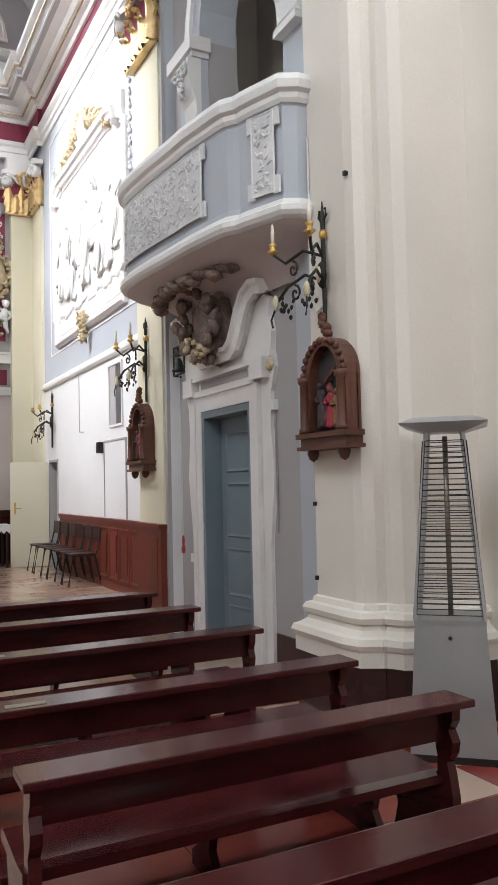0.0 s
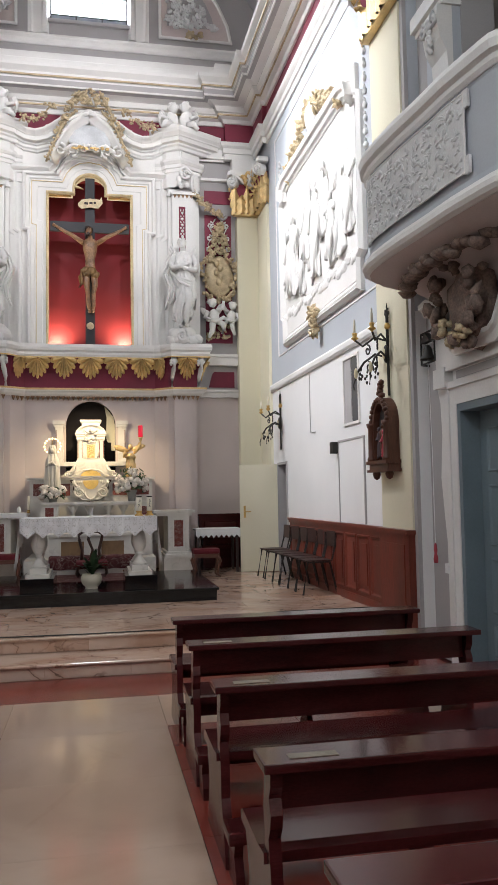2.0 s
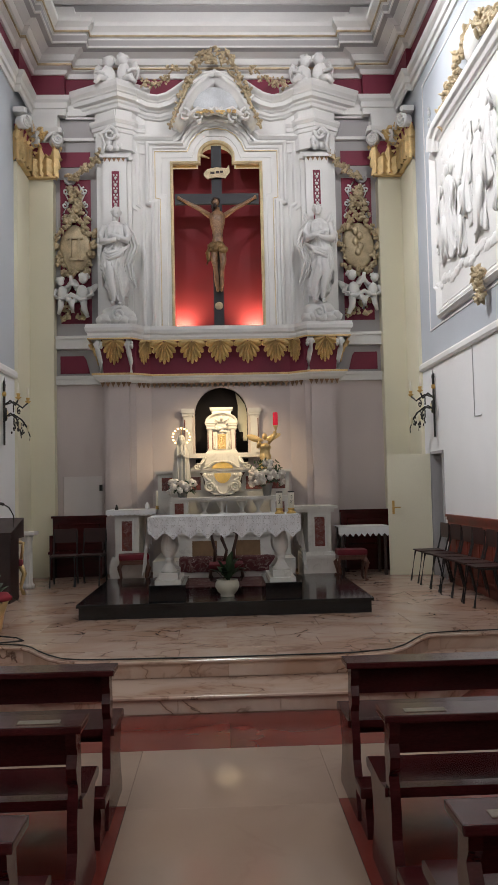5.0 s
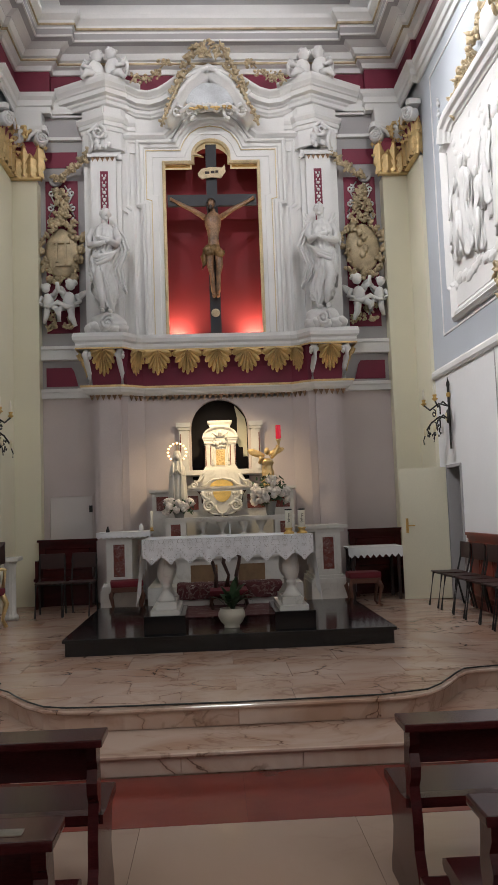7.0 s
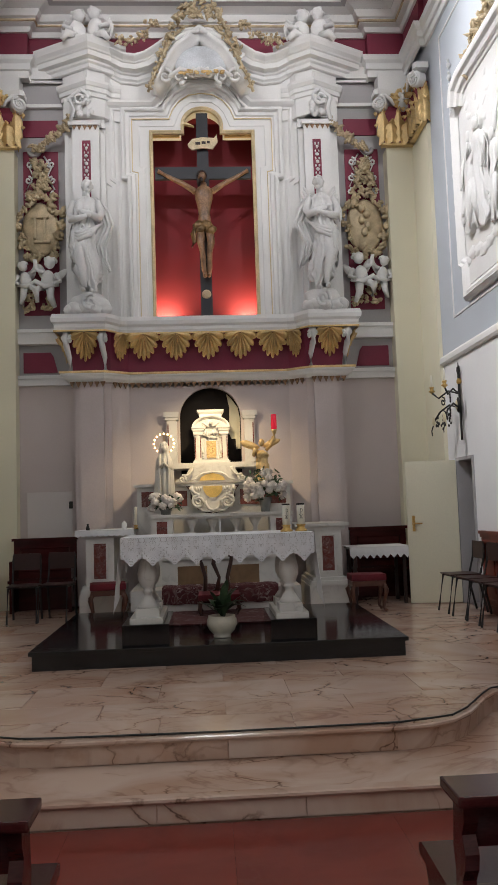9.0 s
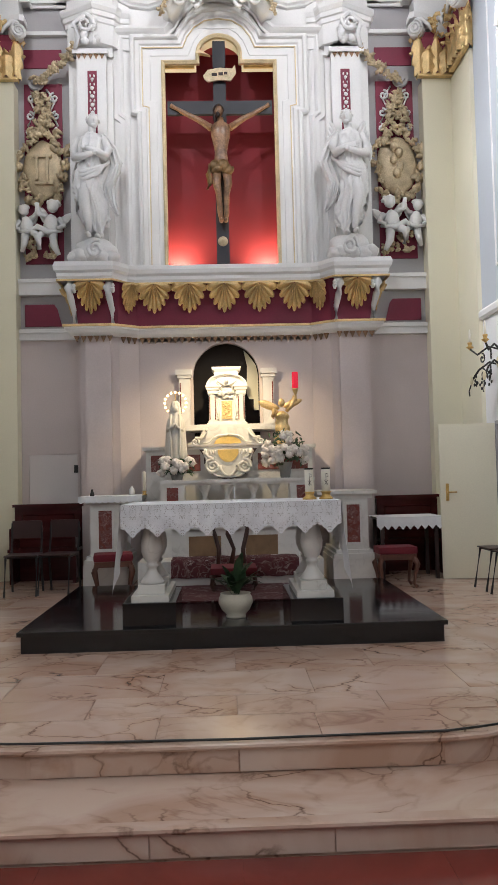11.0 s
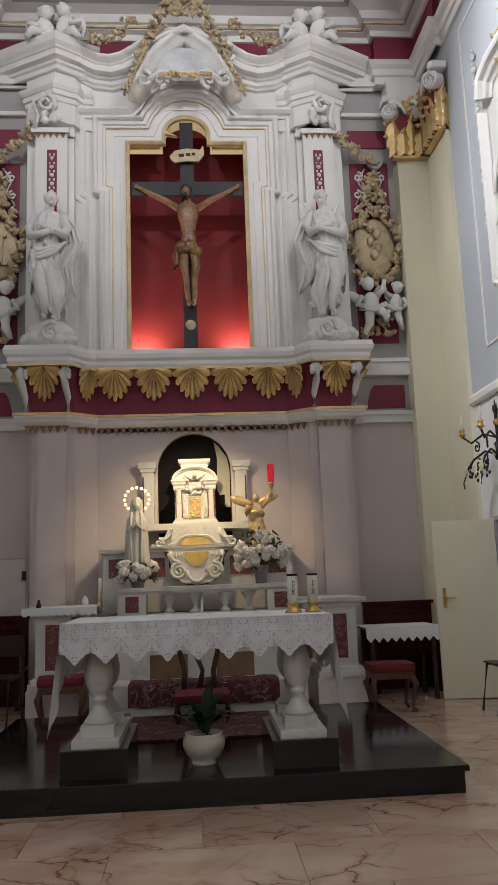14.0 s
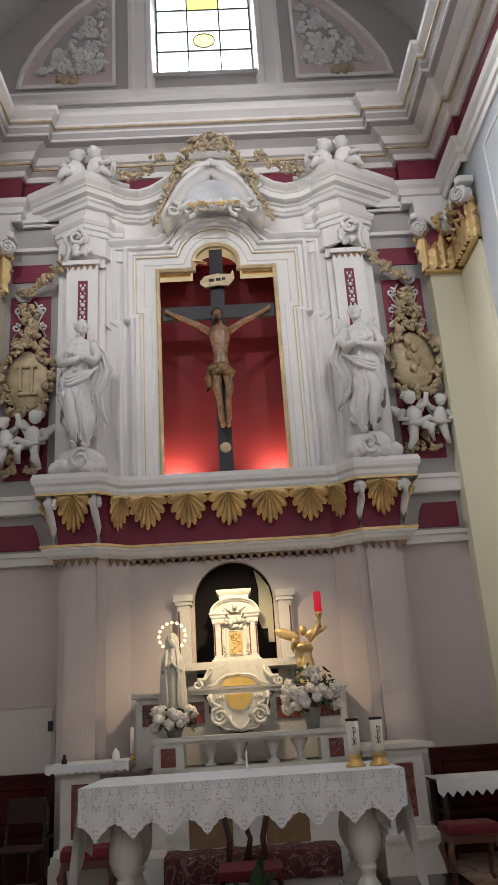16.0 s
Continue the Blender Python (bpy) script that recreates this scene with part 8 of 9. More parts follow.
# frame: rectangle with notched upper and lower corners
y0, y1 = -3.17, 0.52
fl = [(y0, 4.42), (y0, 6.25), (y0 + 0.14, 6.32), (y0 + 0.14, 6.62), (y1 - 0.14, 6.62), (y1 - 0.14, 6.32), (y1, 6.25), (y1, 4.42), (y1 - 0.12, 4.36), (y1 - 0.12, 4.0), (y0 + 0.12, 4.0), (y0 + 0.12, 4.36)]
fl = [(a, b) for a, b in fl]
def wall_sweep(line, prof, closed=True):
    bm = sweep(bmesh.new(), line, prof, closed=closed, plane="yz", at=0.0)
    return wx(bm)
part("frame", wall_sweep(fl, [(-0.07, 0), (-0.07, 0.05), (-0.03, 0.09), (0.0, 0.06), (0.03, 0.07), (0.07, 0.035), (0.09, 0.03), (0.09, 0)]), WHITE, rel, "white stepped frame")
part("head_moulding", wall_sweep([(y0 + 0.20, 6.28), (y0 + 0.26, 6.44), (y0 + 0.45, 6.50), (y1 - 0.45, 6.50), (y1 - 0.26, 6.44), (y1 - 0.20, 6.28)], [(0.09, 0.0), (0.085, 0.05), (0.05, 0.07), (0.045, 0.10), (0.0, 0.12), (-0.02, 0.16), (-0.05, 0.17), (-0.09, 0.17), (-0.10, 0.0)], False), WHITE, rel, "white projecting head moulding")
rn = random.Random(31)
def relief_lumps(seed, spots):
    """Plain carved mass: robed bodies, heads and limbs standing on a ledge, as one mesh."""
    bm = bmesh.new()
    r2 = random.Random(seed)
    for k, (yc, zc, h) in enumerate(spots):
        z0 = zc - h * 0.5
        m = pose(-0.07, yc, z0, r2.uniform(-7, 7), 0, -90) @ Matrix.Diagonal((1, 0.8, 1, 1))
        sd = 1 if k % 2 else -1
        robe(bm, m, [(0.02 * h, 0.02 * h, 0, 0.15 * h, 0.09 * h), (0.25 * h, 0, 0, 0.13 * h, 0.09 * h), (0.5 * h, -0.02 * h * sd, -0.02, 0.12 * h, 0.085 * h), (0.62 * h, 0, 0, 0.09 * h, 0.07 * h), (0.76 * h, 0.01 * h * sd, 0, 0.115 * h, 0.08 * h), (0.84 * h, 0.01 * h * sd, 0, 0.05 * h, 0.045 * h)], 9, k + 0.7, 0.03 * h, 2.5 * sd, 0.34, 48, 34)
        hx = 0.02 * h * sd
        blob(bm, m @ trs(hx, -0.04, 0.90 * h, 0.052 * h, 0.06 * h, 0.066 * h), 0.1, 2, 3, k)
        for q in range(9):
            a = r2.uniform(-0.3, 3.4)
            blob(bm, m @ trs(hx + 0.05 * h * math.cos(a), -0.02, 0.92 * h + 0.05 * h * math.sin(a), 0.022 * h), 0.35, 3, 1, q)
        for d in (-1, 1):
            up = r2.uniform(-0.2, 0.32)
            tube(bm, [(d * 0.10 * h, -0.02, 0.77 * h), (d * 0.19 * h, -0.07, (0.66 + 0.3 * max(0, up)) * h), (d * (0.10 + r2.uniform(-0.02, 0.16)) * h, -0.13, (0.64 + up) * h)], 0.036 * h, 8, [1.15, 1.0, 0.6], m)
        tube(bm, [(-0.05 * h * sd, -0.06, 0.45 * h), (-0.08 * h * sd, -0.13, 0.28 * h), (-0.03 * h * sd, -0.09, 0.02 * h)], 0.05 * h, 8, [1.1, 1.0, 0.5], m)
        cloak(bm, m, [(0.10 * h * sd, 0.0, 0.78 * h), (0.17 * h * sd, 0.0, 0.6 * h), (0.16 * h * sd, 0.0, 0.35 * h), (0.21 * h * sd, 0.0, 0.14 * h)], 0.05 * h, 4.5, k, 0.02, 10, 18)
    for k in range(18):
        blob(bm, trs(-0.03, -2.85 + 0.19 * k, 4.40 + 0.04 * math.sin(k * 1.7), 0.06, 0.16, 0.08), 0.35, 3, 3, k)
    for k in range(46):
        yc, zc = r2.uniform(-2.85, 0.3), r2.uniform(5.7, 6.3)
        blob(bm, trs(-0.02, yc, zc, 0.05, r2.uniform(0.06, 0.13), r2.uniform(0.04, 0.09), r2.uniform(-30, 30), 0, 0), 0.3, 2.2, 2, k)
    for v in bm.verts:
        v.co.x *= 0.55
    return wx(bm)
tagged(part("relief_sculpture", relief_lumps(4, [(-2.72, 5.35, 1.25), (-2.42, 5.2, 1.3), (-2.05, 5.05, 1.05), (-1.72, 5.55, 1.1), (-1.32, 5.30, 1.5), (-0.92, 5.5, 1.15), (-0.62, 5.05, 1.1), (-0.25, 5.25, 1.3), (0.12, 5.3, 1.3)]), WHITE, smooth=True), "white stucco sculpture relief inside the wall frame", "relief")
bm = bmesh.new()
for k in range(120):
    f = rn.uniform(-1, 1)
    yc = -1.32 + 1.3 * f
    zc = 7.05 - 0.55 * abs(f) ** 1.3 + rn.uniform(-0.10, 0.08)
    sprig(bm, -0.06 - rn.uniform(0, 0.06), yc, zc, rn.uniform(0.04, 0.07), rn)
part("gilt_crest", wx(bm), PALEGOLD, rel, "pale gilded leaf crest", True)
bm = bmesh.new()
blob(bm, trs(-0.06, -1.32, 6.92, 0.08, 0.24, 0.22), 0.15, 2, 2, 3)
part("crest_shield", wx(bm), WHITE, rel, "", True)
bm = bmesh.new()
for k in range(18):
    sprig(bm, -0.09 - rn.uniform(0, 0.05), -1.32 + rn.uniform(-0.13, 0.13), 3.95 + rn.uniform(-0.26, 0.18), 0.055, rn)
for d in (-1, 1):
    tube(bm, [(-0.12, -1.32 + d * a, b) for a, _, b in scroll(0.07, 4.02, 0.075, 1.3, 90, 1)], 0.02, 6)
part("gilt_pendant", wx(bm), PALEGOLD, rel, "gilded scrolled pendant", True)
for ye in (y0 - 0.16, y1 + 0.16):
    bm = bmesh.new()
    for k in range(13):
        z = 5.1 + 0.16 * k
        blob(bm, trs(-0.02, ye, z, 0.028, 0.034, 0.042), 0.5, 3, 2, k)
        blob(bm, trs(-0.02, ye + 0.015, z + 0.07, 0.018, 0.016, 0.024), 0.3, 3, 2, k)
    part("flower_drop", wx(bm), STUCCO, rel, "stucco flower drop", True)
# thin raised outline of the blue field
ol = [(-3.52, 3.88), (-3.52, 7.6), (1.03, 7.6), (1.03, 3.88)]
part("field_outline", wall_sweep(ol, [(-0.012, 0), (-0.012, 0.012), (0.012, 0.012), (0.012, 0)]), WHITE, rel, "thin white outline")

# window grille and flush door in the white wall
wd = tagged(new("window_2"), "small dark glazed window flush in the white wall", "window", kind="structure")
GLASSDARK = material("dark_window_glass", (0.10, 0.105, 0.11), 0.15, vary=0.1)
part("pane", wx(boxed([(-0.006, 0.01, -2.82, -2.58, 2.44, 3.22)])), GLASSDARK, wd, "dark glass")
part("pane", wx(boxed([(-0.008, 0.01, -2.56, -2.31, 2.44, 3.22)])), GREY, wd, "grey shutter")
part("window_frame", wall_sweep([(-2.84, 2.42), (-2.84, 3.24), (-2.29, 3.24), (-2.29, 2.42)], [(-0.015, 0), (-0.015, 0.02), (0.015, 0.02), (0.015, 0)]), WHITE, wd)
fd = tagged(new("door_2"), "white flush door in the chancel wall above the dado", "door", kind="structure")
part("leaf", wx(boxed([(-0.014, 0.0, -2.95, -2.06, 1.20, 2.21)])), WALLW, fd)
part("frame", wall_sweep([(-2.97, 1.2), (-2.97, 2.23), (-2.04, 2.23), (-2.04, 1.2)], [(-0.012, 0), (-0.012, 0.02), (0.012, 0.02), (0.012, 0)], False), GREY, fd, "thin grey gap line")
bm = bmesh.new()
box(bm, -0.09, 0.0, -2.03, -1.90, 2.08, 2.23, bevel=0.01)
tagged(part("wall_speaker", wx(bm), IRON), "small dark box fixed beside the flush door", "box")
bm = bmesh.new()
tube(bm, [(-0.008, -0.75, 3.33), (-0.01, -0.76, 2.9), (-0.008, -0.75, 2.45), (-0.008, -1.0, 2.44)], 0.006, 5)
tagged(part("wall_cable", wx(bm), GREY), "thin grey cable on the white wall", "cable")

# doorway near the altar with its open cream leaf
dw = tagged(new("door_3"), "cream painted door standing open at right angles to the wall", "door", kind="structure")
part("door_frame", wx(boxed([(-0.02, 0.38, 0.63, 0.665, 0.27, 2.09), (-0.02, 0.38, 1.205, 1.24, 0.27, 2.09), (-0.02, 0.38, 0.63, 1.24, 2.055, 2.095)])), GREY, dw, "grey door frame")
dlf = part("door_leaf", boxed([(0, 0.64, -0.02, 0.02, 0, 1.79)]), CREAM, dw, "cream door leaf")
dlf.matrix_world = pose(3.10, 13.74, 0.28, 0, 0, 180 - 8)
bm = bmesh.new()
box(bm, 0.545, 0.58, 0.02, 0.028, 0.90, 1.10)
tube(bm, [(0.565, 0.025, 1.0), (0.565, 0.07, 1.0), (0.46, 0.07, 1.0)], 0.009)
part("door_handle", bm, BRASS, dlf, "brass lever handle")
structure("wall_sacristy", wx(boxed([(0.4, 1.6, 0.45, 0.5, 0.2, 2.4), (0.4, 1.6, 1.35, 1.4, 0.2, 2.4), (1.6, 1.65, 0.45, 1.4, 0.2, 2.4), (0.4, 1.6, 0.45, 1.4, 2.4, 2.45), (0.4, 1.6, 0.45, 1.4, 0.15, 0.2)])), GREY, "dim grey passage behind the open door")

# wooden dado with panels
dd = tagged(new("trim_dado_east"), "red-brown panelled wooden dado along the chancel wall", "dado", kind="structure")
part("backing", wx(boxed([(-0.03, 0.0, -3.62, 0.45, 0.265, 1.16)])), DADO, dd)
part("cap_rail", wx(boxed([(-0.065, 0.0, -3.64, 0.46, 1.16, 1.195), (-0.045, 0.0, -3.64, 0.46, 1.12, 1.16)])), DADO, dd)
part("foot_rail", wx(boxed([(-0.05, 0.0, -3.62, 0.45, 0.265, 0.36)])), DADO, dd)
for k in range(9):
    ya, yb = -3.56 + 0.445 * k, -3.56 + 0.445 * k + 0.37
    pnl = wall_sweep([(ya, 0.42), (ya, 1.06), (yb, 1.06), (yb, 0.42)], [(-0.02, 0.03), (-0.012, 0.05), (0.0, 0.05), (0.015, 0.034), (0.03, 0.03)])
    part("panel_moulding", pnl, DADO, dd)
    part("panel", wx(boxed([(-0.042, -0.03, ya + 0.07, yb - 0.07, 0.50, 0.98)])), DADO, dd)
part("front_pilaster_dado", wx(boxed([(-0.11, 0.3, -4.42, -3.64, 0.0, 1.15), (-0.14, 0.3, -4.44, -3.62, 1.15, 1.195), (-0.12, -0.109, -4.32, -3.74, 0.42, 1.05)])), DADO, dd, "dado on the pilaster")

# stacked school chairs along the dado
SEATWOOD = material("dark_brown_plywood", (0.035, 0.013, 0.011), 0.4, vary=0.25, scale=14)
CHAIRSTEEL = material("black_tube_steel", (0.012, 0.011, 0.011), 0.5)


def school_chair():
    ch = thing("chair", "brown plywood chair on thin black tube legs", "chair", "chairs along the dado", at=pose(2.88, 10.75, 0.276, 0, 0, 92))
    bm = bmesh.new()
    box(bm, -0.18, 0.18, -0.18, 0.18, 0.425, 0.44, bevel=0.006)
    part("seat", bm, SEATWOOD, ch)
    bm = bmesh.new()
    prism(bm, [(-0.17, 0.60), (0.17, 0.60), (0.18, 0.70), (0.16, 0.80), (-0.16, 0.80), (-0.18, 0.70)], -0.235, -0.222)
    part("backrest", bm, SEATWOOD, ch)
    for s in (-1, 1):
        bm = bmesh.new()
        tube(bm, [(s * 0.17, -0.24, 0.0), (s * 0.165, -0.15, 0.40), (s * 0.165, -0.18, 0.45), (s * 0.165, -0.225, 0.62), (s * 0.16, -0.235, 0.78)], 0.014, 6)
        part("back_leg", bm, CHAIRSTEEL, ch)
        bm = bmesh.new()
        tube(bm, [(s * 0.17, 0.22, 0.0), (s * 0.165, 0.15, 0.41), (s * 0.165, -0.15, 0.415)], 0.014, 6)
        part("front_leg", bm, CHAIRSTEEL, ch)
    bm = bmesh.new()
    tube(bm, [(-0.165, 0.12, 0.41), (0.165, 0.12, 0.41)], 0.009, 6)
    part("crossbar", bm, CHAIRSTEEL, ch)
    return ch


c0 = school_chair()
for k, y in enumerate((11.18, 11.6, 12.02, 12.45, 12.95)):
    copy_thing(c0, pose(2.88 - 0.012 * k, y, 0.276, 0, 0, 92 + (k % 2) * 4))
for k, (x, y, r) in enumerate(((-2.30, 13.55, 4), (-1.92, 13.6, -6))):
    ob = copy_thing(c0, pose(x, y, 0.276, 0, 0, r + 180))
    tagged(ob, "dark plywood chair on tube legs in the corner", "chair", "chairs beside the altar")


# wrought-iron sconces with electric candles
OPAL = material("cream_enamel_medallion", (0.62, 0.55, 0.36), 0.3, vary=0.1, scale=20)


def sconce(m):
    sc = thing("wall_sconce", "wrought-iron wall candelabra with gilded cups and cream medallions", "sconce", "candelabra", at=m)
    bm = bmesh.new()
    tube(bm, [(0, -0.03, -0.42), (0, -0.03, 0.42)], 0.018, 8, [0.8, 1.0])
    tube(bm, [(0, -0.03, 0.40), (0, -0.03, 0.56)], 0.02, 6, [1, 0.2])
    for s in (-1, 1):
        tube(bm, [(0, -0.03, 0.40), (s * 0.05, -0.03, 0.45), (s * 0.035, -0.03, 0.50)], 0.010, 6)
    part("back_bar", bm, IRON, sc)
    bm = bmesh.new()
    blob(bm, trs(0, -0.05, 0.02, 0.052, 0.03, 0.10), 0.05)
    part("medallion_back", bm, IRON, sc, "", True)
    bm = bmesh.new()
    blob(bm, trs(0, -0.075, 0.02, 0.032, 0.015, 0.062), 0.03)
    part("medallion", bm, OPAL, sc, "cream oval medallion", True)
    bm = bmesh.new()
    lathe(bm, [(0.018, 0.0), (0.03, 0.02), (0.03, 0.05), (0.018, 0.07), (0.0, 0.07)], 10, Matrix.Translation((0, -0.03, 0.28)))
    part("knop", bm, BRASS, sc, "", True)
    for s in (-1, 1):
        for z0, reach, rise in ((0.16, 0.26, 0.05), (-0.02, 0.22, -0.14)):
            bm = bmesh.new()
            pts = [(0, -0.04, z0), (s * reach * 0.35, -0.14, z0 + 0.05), (s * reach * 0.7, -0.24, z0 - 0.03), (s * reach, -0.30, z0 + rise)]
            tube(bm, pts, 0.012, 6)
            sp = [(s * reach * 0.55 + a * 0.8, -0.20 - 0.25 * a * s, b) for a, _, b in scroll(0.0, z0 - 0.08, 0.06, 1.3, 90, s)]
            tube(bm, sp, 0.009, 6)
            arm = part("arm", bm, IRON, sc)
            if rise > 0:
                bm = bmesh.new()
                lathe(bm, [(0.0, -0.02), (0.02, 0.0), (0.045, 0.02), (0.02, 0.035), (0.026, 0.06), (0.03, 0.075), (0.0, 0.075)], 10, Matrix.Translation((s * reach, -0.30, z0 + rise)))
                part("cup", bm, BRASS, arm, "gilded cup", True)
                bm = bmesh.new()
                lathe(bm, [(0.014, 0.07), (0.014, 0.17), (0.010, 0.18), (0.012, 0.20), (0.0, 0.235)], 10, Matrix.Translation((s * reach, -0.30, z0 + rise)))
                part("candle", bm, WAX, arm, "white electric candle", True)
            else:
                bm = bmesh.new()
                blob(bm, trs(s * reach, -0.31, z0 + rise - 0.0, 0.03, 0.02, 0.06), 0.05)
                part("medallion", bm, OPAL, arm, "cream oval medallion", True)
                bm = bmesh.new()
                for k in range(10):
                    blob(bm, trs(s * reach * rnd.uniform(0.3, 1.0), -0.24 + rnd.uniform(-0.05, 0.05), z0 + rise + rnd.uniform(-0.10, 0.05), 0.022, 0.012, 0.022), 0.4, 3, 1, k)
                tube(bm, [(s * reach, -0.31, z0 + rise - 0.04), (s * reach * 1.15, -0.33, z0 + rise - 0.12), (s * reach * 1.05, -0.33, z0 + rise - 0.18)], 0.008, 6)
                part("iron_leaves", bm, IRON, arm)
    return sc


s0 = sconce(pose(3.15, 4.72, 3.08, 0, 0, -90))
copy_thing(s0, M @ pose(-0.06, -3.98, 3.0, 0, 0, -90))
copy_thing(s0, M @ pose(0.0, 0.92, 2.72, 0, 0, -90))
copy_thing(s0, (LW @ pose(0.0, 0.92, 2.72, 0, 0, 90)))


# carved stations of the cross
PAINTBLUE = material("dark_painted_robe", (0.06, 0.04, 0.045), 0.5, vary=0.3, scale=30)
PAINTOCHRE = material("ochre_painted_robe", (0.24, 0.13, 0.06), 0.5, vary=0.3, scale=30)
PAINTRED = material("faded_red_paint", (0.33, 0.03, 0.05), 0.6, vary=0.2, scale=20)
PAINTDARK = material("dark_painted_ground", (0.035, 0.03, 0.03), 0.7, vary=0.3, scale=20)


def station(m, w, h):
    stn = thing("devotional_panel", "carved brown wooden arched wall shrine with a small painted relief", "wall shrine", "carved wall shrines", at=m)
    arch_o = [(-w / 2, h * 0.18), (-w / 2, h * 0.62)] + [(-w / 2 * math.cos(a) * (1 - 0.12 * math.sin(a) ** 2), h * 0.62 + h * 0.30 * math.sin(a) ** 0.9) for a in [math.pi * k / 16 for k in range(1, 16)]] + [(w / 2, h * 0.62), (w / 2, h * 0.18)]
    arch_i = [(a * 0.66, h * 0.22 + (b - h * 0.18) * 0.86) for a, b in arch_o]
    bm = bmesh.new()
    prism(bm, arch_o, -0.03, 0.0)
    part("back_board", bm, OAK, stn)
    bm = bmesh.new()
    n = len(arch_o)
    fo, fi = [bm.verts.new((a, -0.12, b)) for a, b in arch_o], [bm.verts.new((a, -0.12, b)) for a, b in arch_i]
    bo, bi = [bm.verts.new((a, -0.02, b)) for a, b in arch_o], [bm.verts.new((a, -0.05, b)) for a, b in arch_i]
    for i in range(n - 1):
        bm.faces.new((fo[i], fo[i + 1], fi[i + 1], fi[i]))
        bm.faces.new((bo[i], bo[i + 1], fo[i + 1], fo[i]))
        bm.faces.new((fi[i], fi[i + 1], bi[i + 1], bi[i]))
    part("arched_frame", bm, OAK, stn)
    bm = bmesh.new()
    prism(bm, arch_i, -0.052, -0.04)
    part("painted_ground", bm, PAINTDARK, stn, "dark painted ground")
    for s in (-1, 1):
        bm = bmesh.new()
        lathe(bm, [(0.045, h * 0.2), (0.045, h * 0.23), (0.034, h * 0.25), (0.032, h * 0.58), (0.045, h * 0.60), (0.05, h * 0.64)], 12, Matrix.Translation((s * w * 0.43, -0.13, 0)))
        part("colonnette", bm, OAK, stn, "", True)
        bm = bmesh.new()
        lathe(bm, [(0.0, -0.02), (0.03, 0.0), (0.045, 0.04), (0.03, 0.09), (0.05, 0.11)], 10, Matrix.Translation((s * w * 0.36, -0.09, 0.0)))
        part("corbel", bm, OAK, stn, "", True)
    part("base_shelf", boxed([(-w * 0.56, w * 0.56, -0.17, 0, h * 0.16, h * 0.20), (-w * 0.52, w * 0.52, -0.14, 0, h * 0.10, h * 0.16), (-w * 0.57, w * 0.57, -0.16, 0, h * 0.07, h * 0.10)]), OAK, stn)
    bm = bmesh.new()
    for k in range(14):
        a = math.pi * (k + 0.5) / 14
        blob(bm, trs(-w * 0.46 * math.cos(a), -0.12, h * 0.63 + h * 0.27 * math.sin(a), 0.03, 0.03, 0.03), 0.4, 3, 1, k)
    for k in range(7):
        blob(bm, trs(rnd.uniform(-0.04, 0.04), -0.09, h * 0.95 + 0.022 * k, 0.04 - 0.003 * k, 0.04, 0.035), 0.4, 3, 1, k)
    part("crest", bm, OAK, stn, "carved crest", True)
    for nm, x, hh, mt, lab, sd_ in (("red_relief", 0.03, 0.30, PAINTRED, "small faded red painted relief", 1.5), ("dark_relief", -0.09, 0.34, PAINTBLUE, "small dark painted relief", 3.1), ("ochre_relief", 0.115, 0.27, PAINTOCHRE, "small ochre painted relief", 5.0)):
        bm = bmesh.new()
        q = h * hh
        robe(bm, Matrix.Translation((x, -0.075, h * 0.24)), [(0.0, 0, 0, 0.055, 0.03), (0.4 * q, 0.005, 0, 0.05, 0.03), (0.6 * q, 0, 0, 0.036, 0.026), (0.8 * q, 0, 0, 0.042, 0.028), (0.88 * q, 0, 0, 0.016, 0.014)], 9, sd_, 0.01, 2.0, 0.4, 30, 16)
        blob(bm, trs(x, -0.085, h * 0.24 + 0.95 * q, 0.02, 0.022, 0.026), 0.12, 2, 2, sd_)
        tube(bm, [(x - 0.035, -0.08, h * 0.24 + 0.78 * q), (x - 0.055, -0.10, h * 0.24 + 0.6 * q), (x + 0.01, -0.115, h * 0.24 + 0.58 * q)], 0.012, 6)
        part(nm, bm, mt, stn, lab, True)
    bm = bmesh.new()
    for k in range(7):
        blob(bm, trs(rnd.uniform(-0.10, 0.10), -0.07, h * rnd.uniform(0.28, 0.55), 0.035, 0.025, 0.06, 0, rnd.uniform(-40, 40), 0), 0.3, 3, 2, k)
    tube(bm, [(-0.02, -0.08, h * 0.58), (0.09, -0.08, h * 0.68)], 0.016, 6)
    part("carved_relief", bm, OAK, stn, "small carved relief", True)
    return stn


station(pose(3.15, 4.63, 1.78, 0, 0, -90), 0.56, 0.92)
station(M @ pose(-0.06, -3.9, 1.72, 0, 0, -90), 0.50, 0.92)

# mass bell on its iron bracket with pull cord beside the door
bl = thing("hanging_bell", "small dark bell in a square iron bracket with a red-tasselled cord", "bell")
bm = bmesh.new()
for a, b in (((7.62, 2.80), (7.62, 3.10)), ((7.92, 2.80), (7.92, 3.10)), ((7.62, 2.80), (7.92, 2.80)), ((7.62, 3.10), (7.92, 3.10))):
    tube(bm, [(3.2, a[0], a[1]), (3.2, b[0], b[1])], 0.010, 5)
tube(bm, [(3.2, 7.92, 3.1), (3.3, 7.95, 3.1)], 0.010, 5)
tube(bm, [(3.2, 7.92, 2.8), (3.3, 7.95, 2.8)], 0.010, 5)
part("bracket", bm, IRON, bl)
bm = bmesh.new()
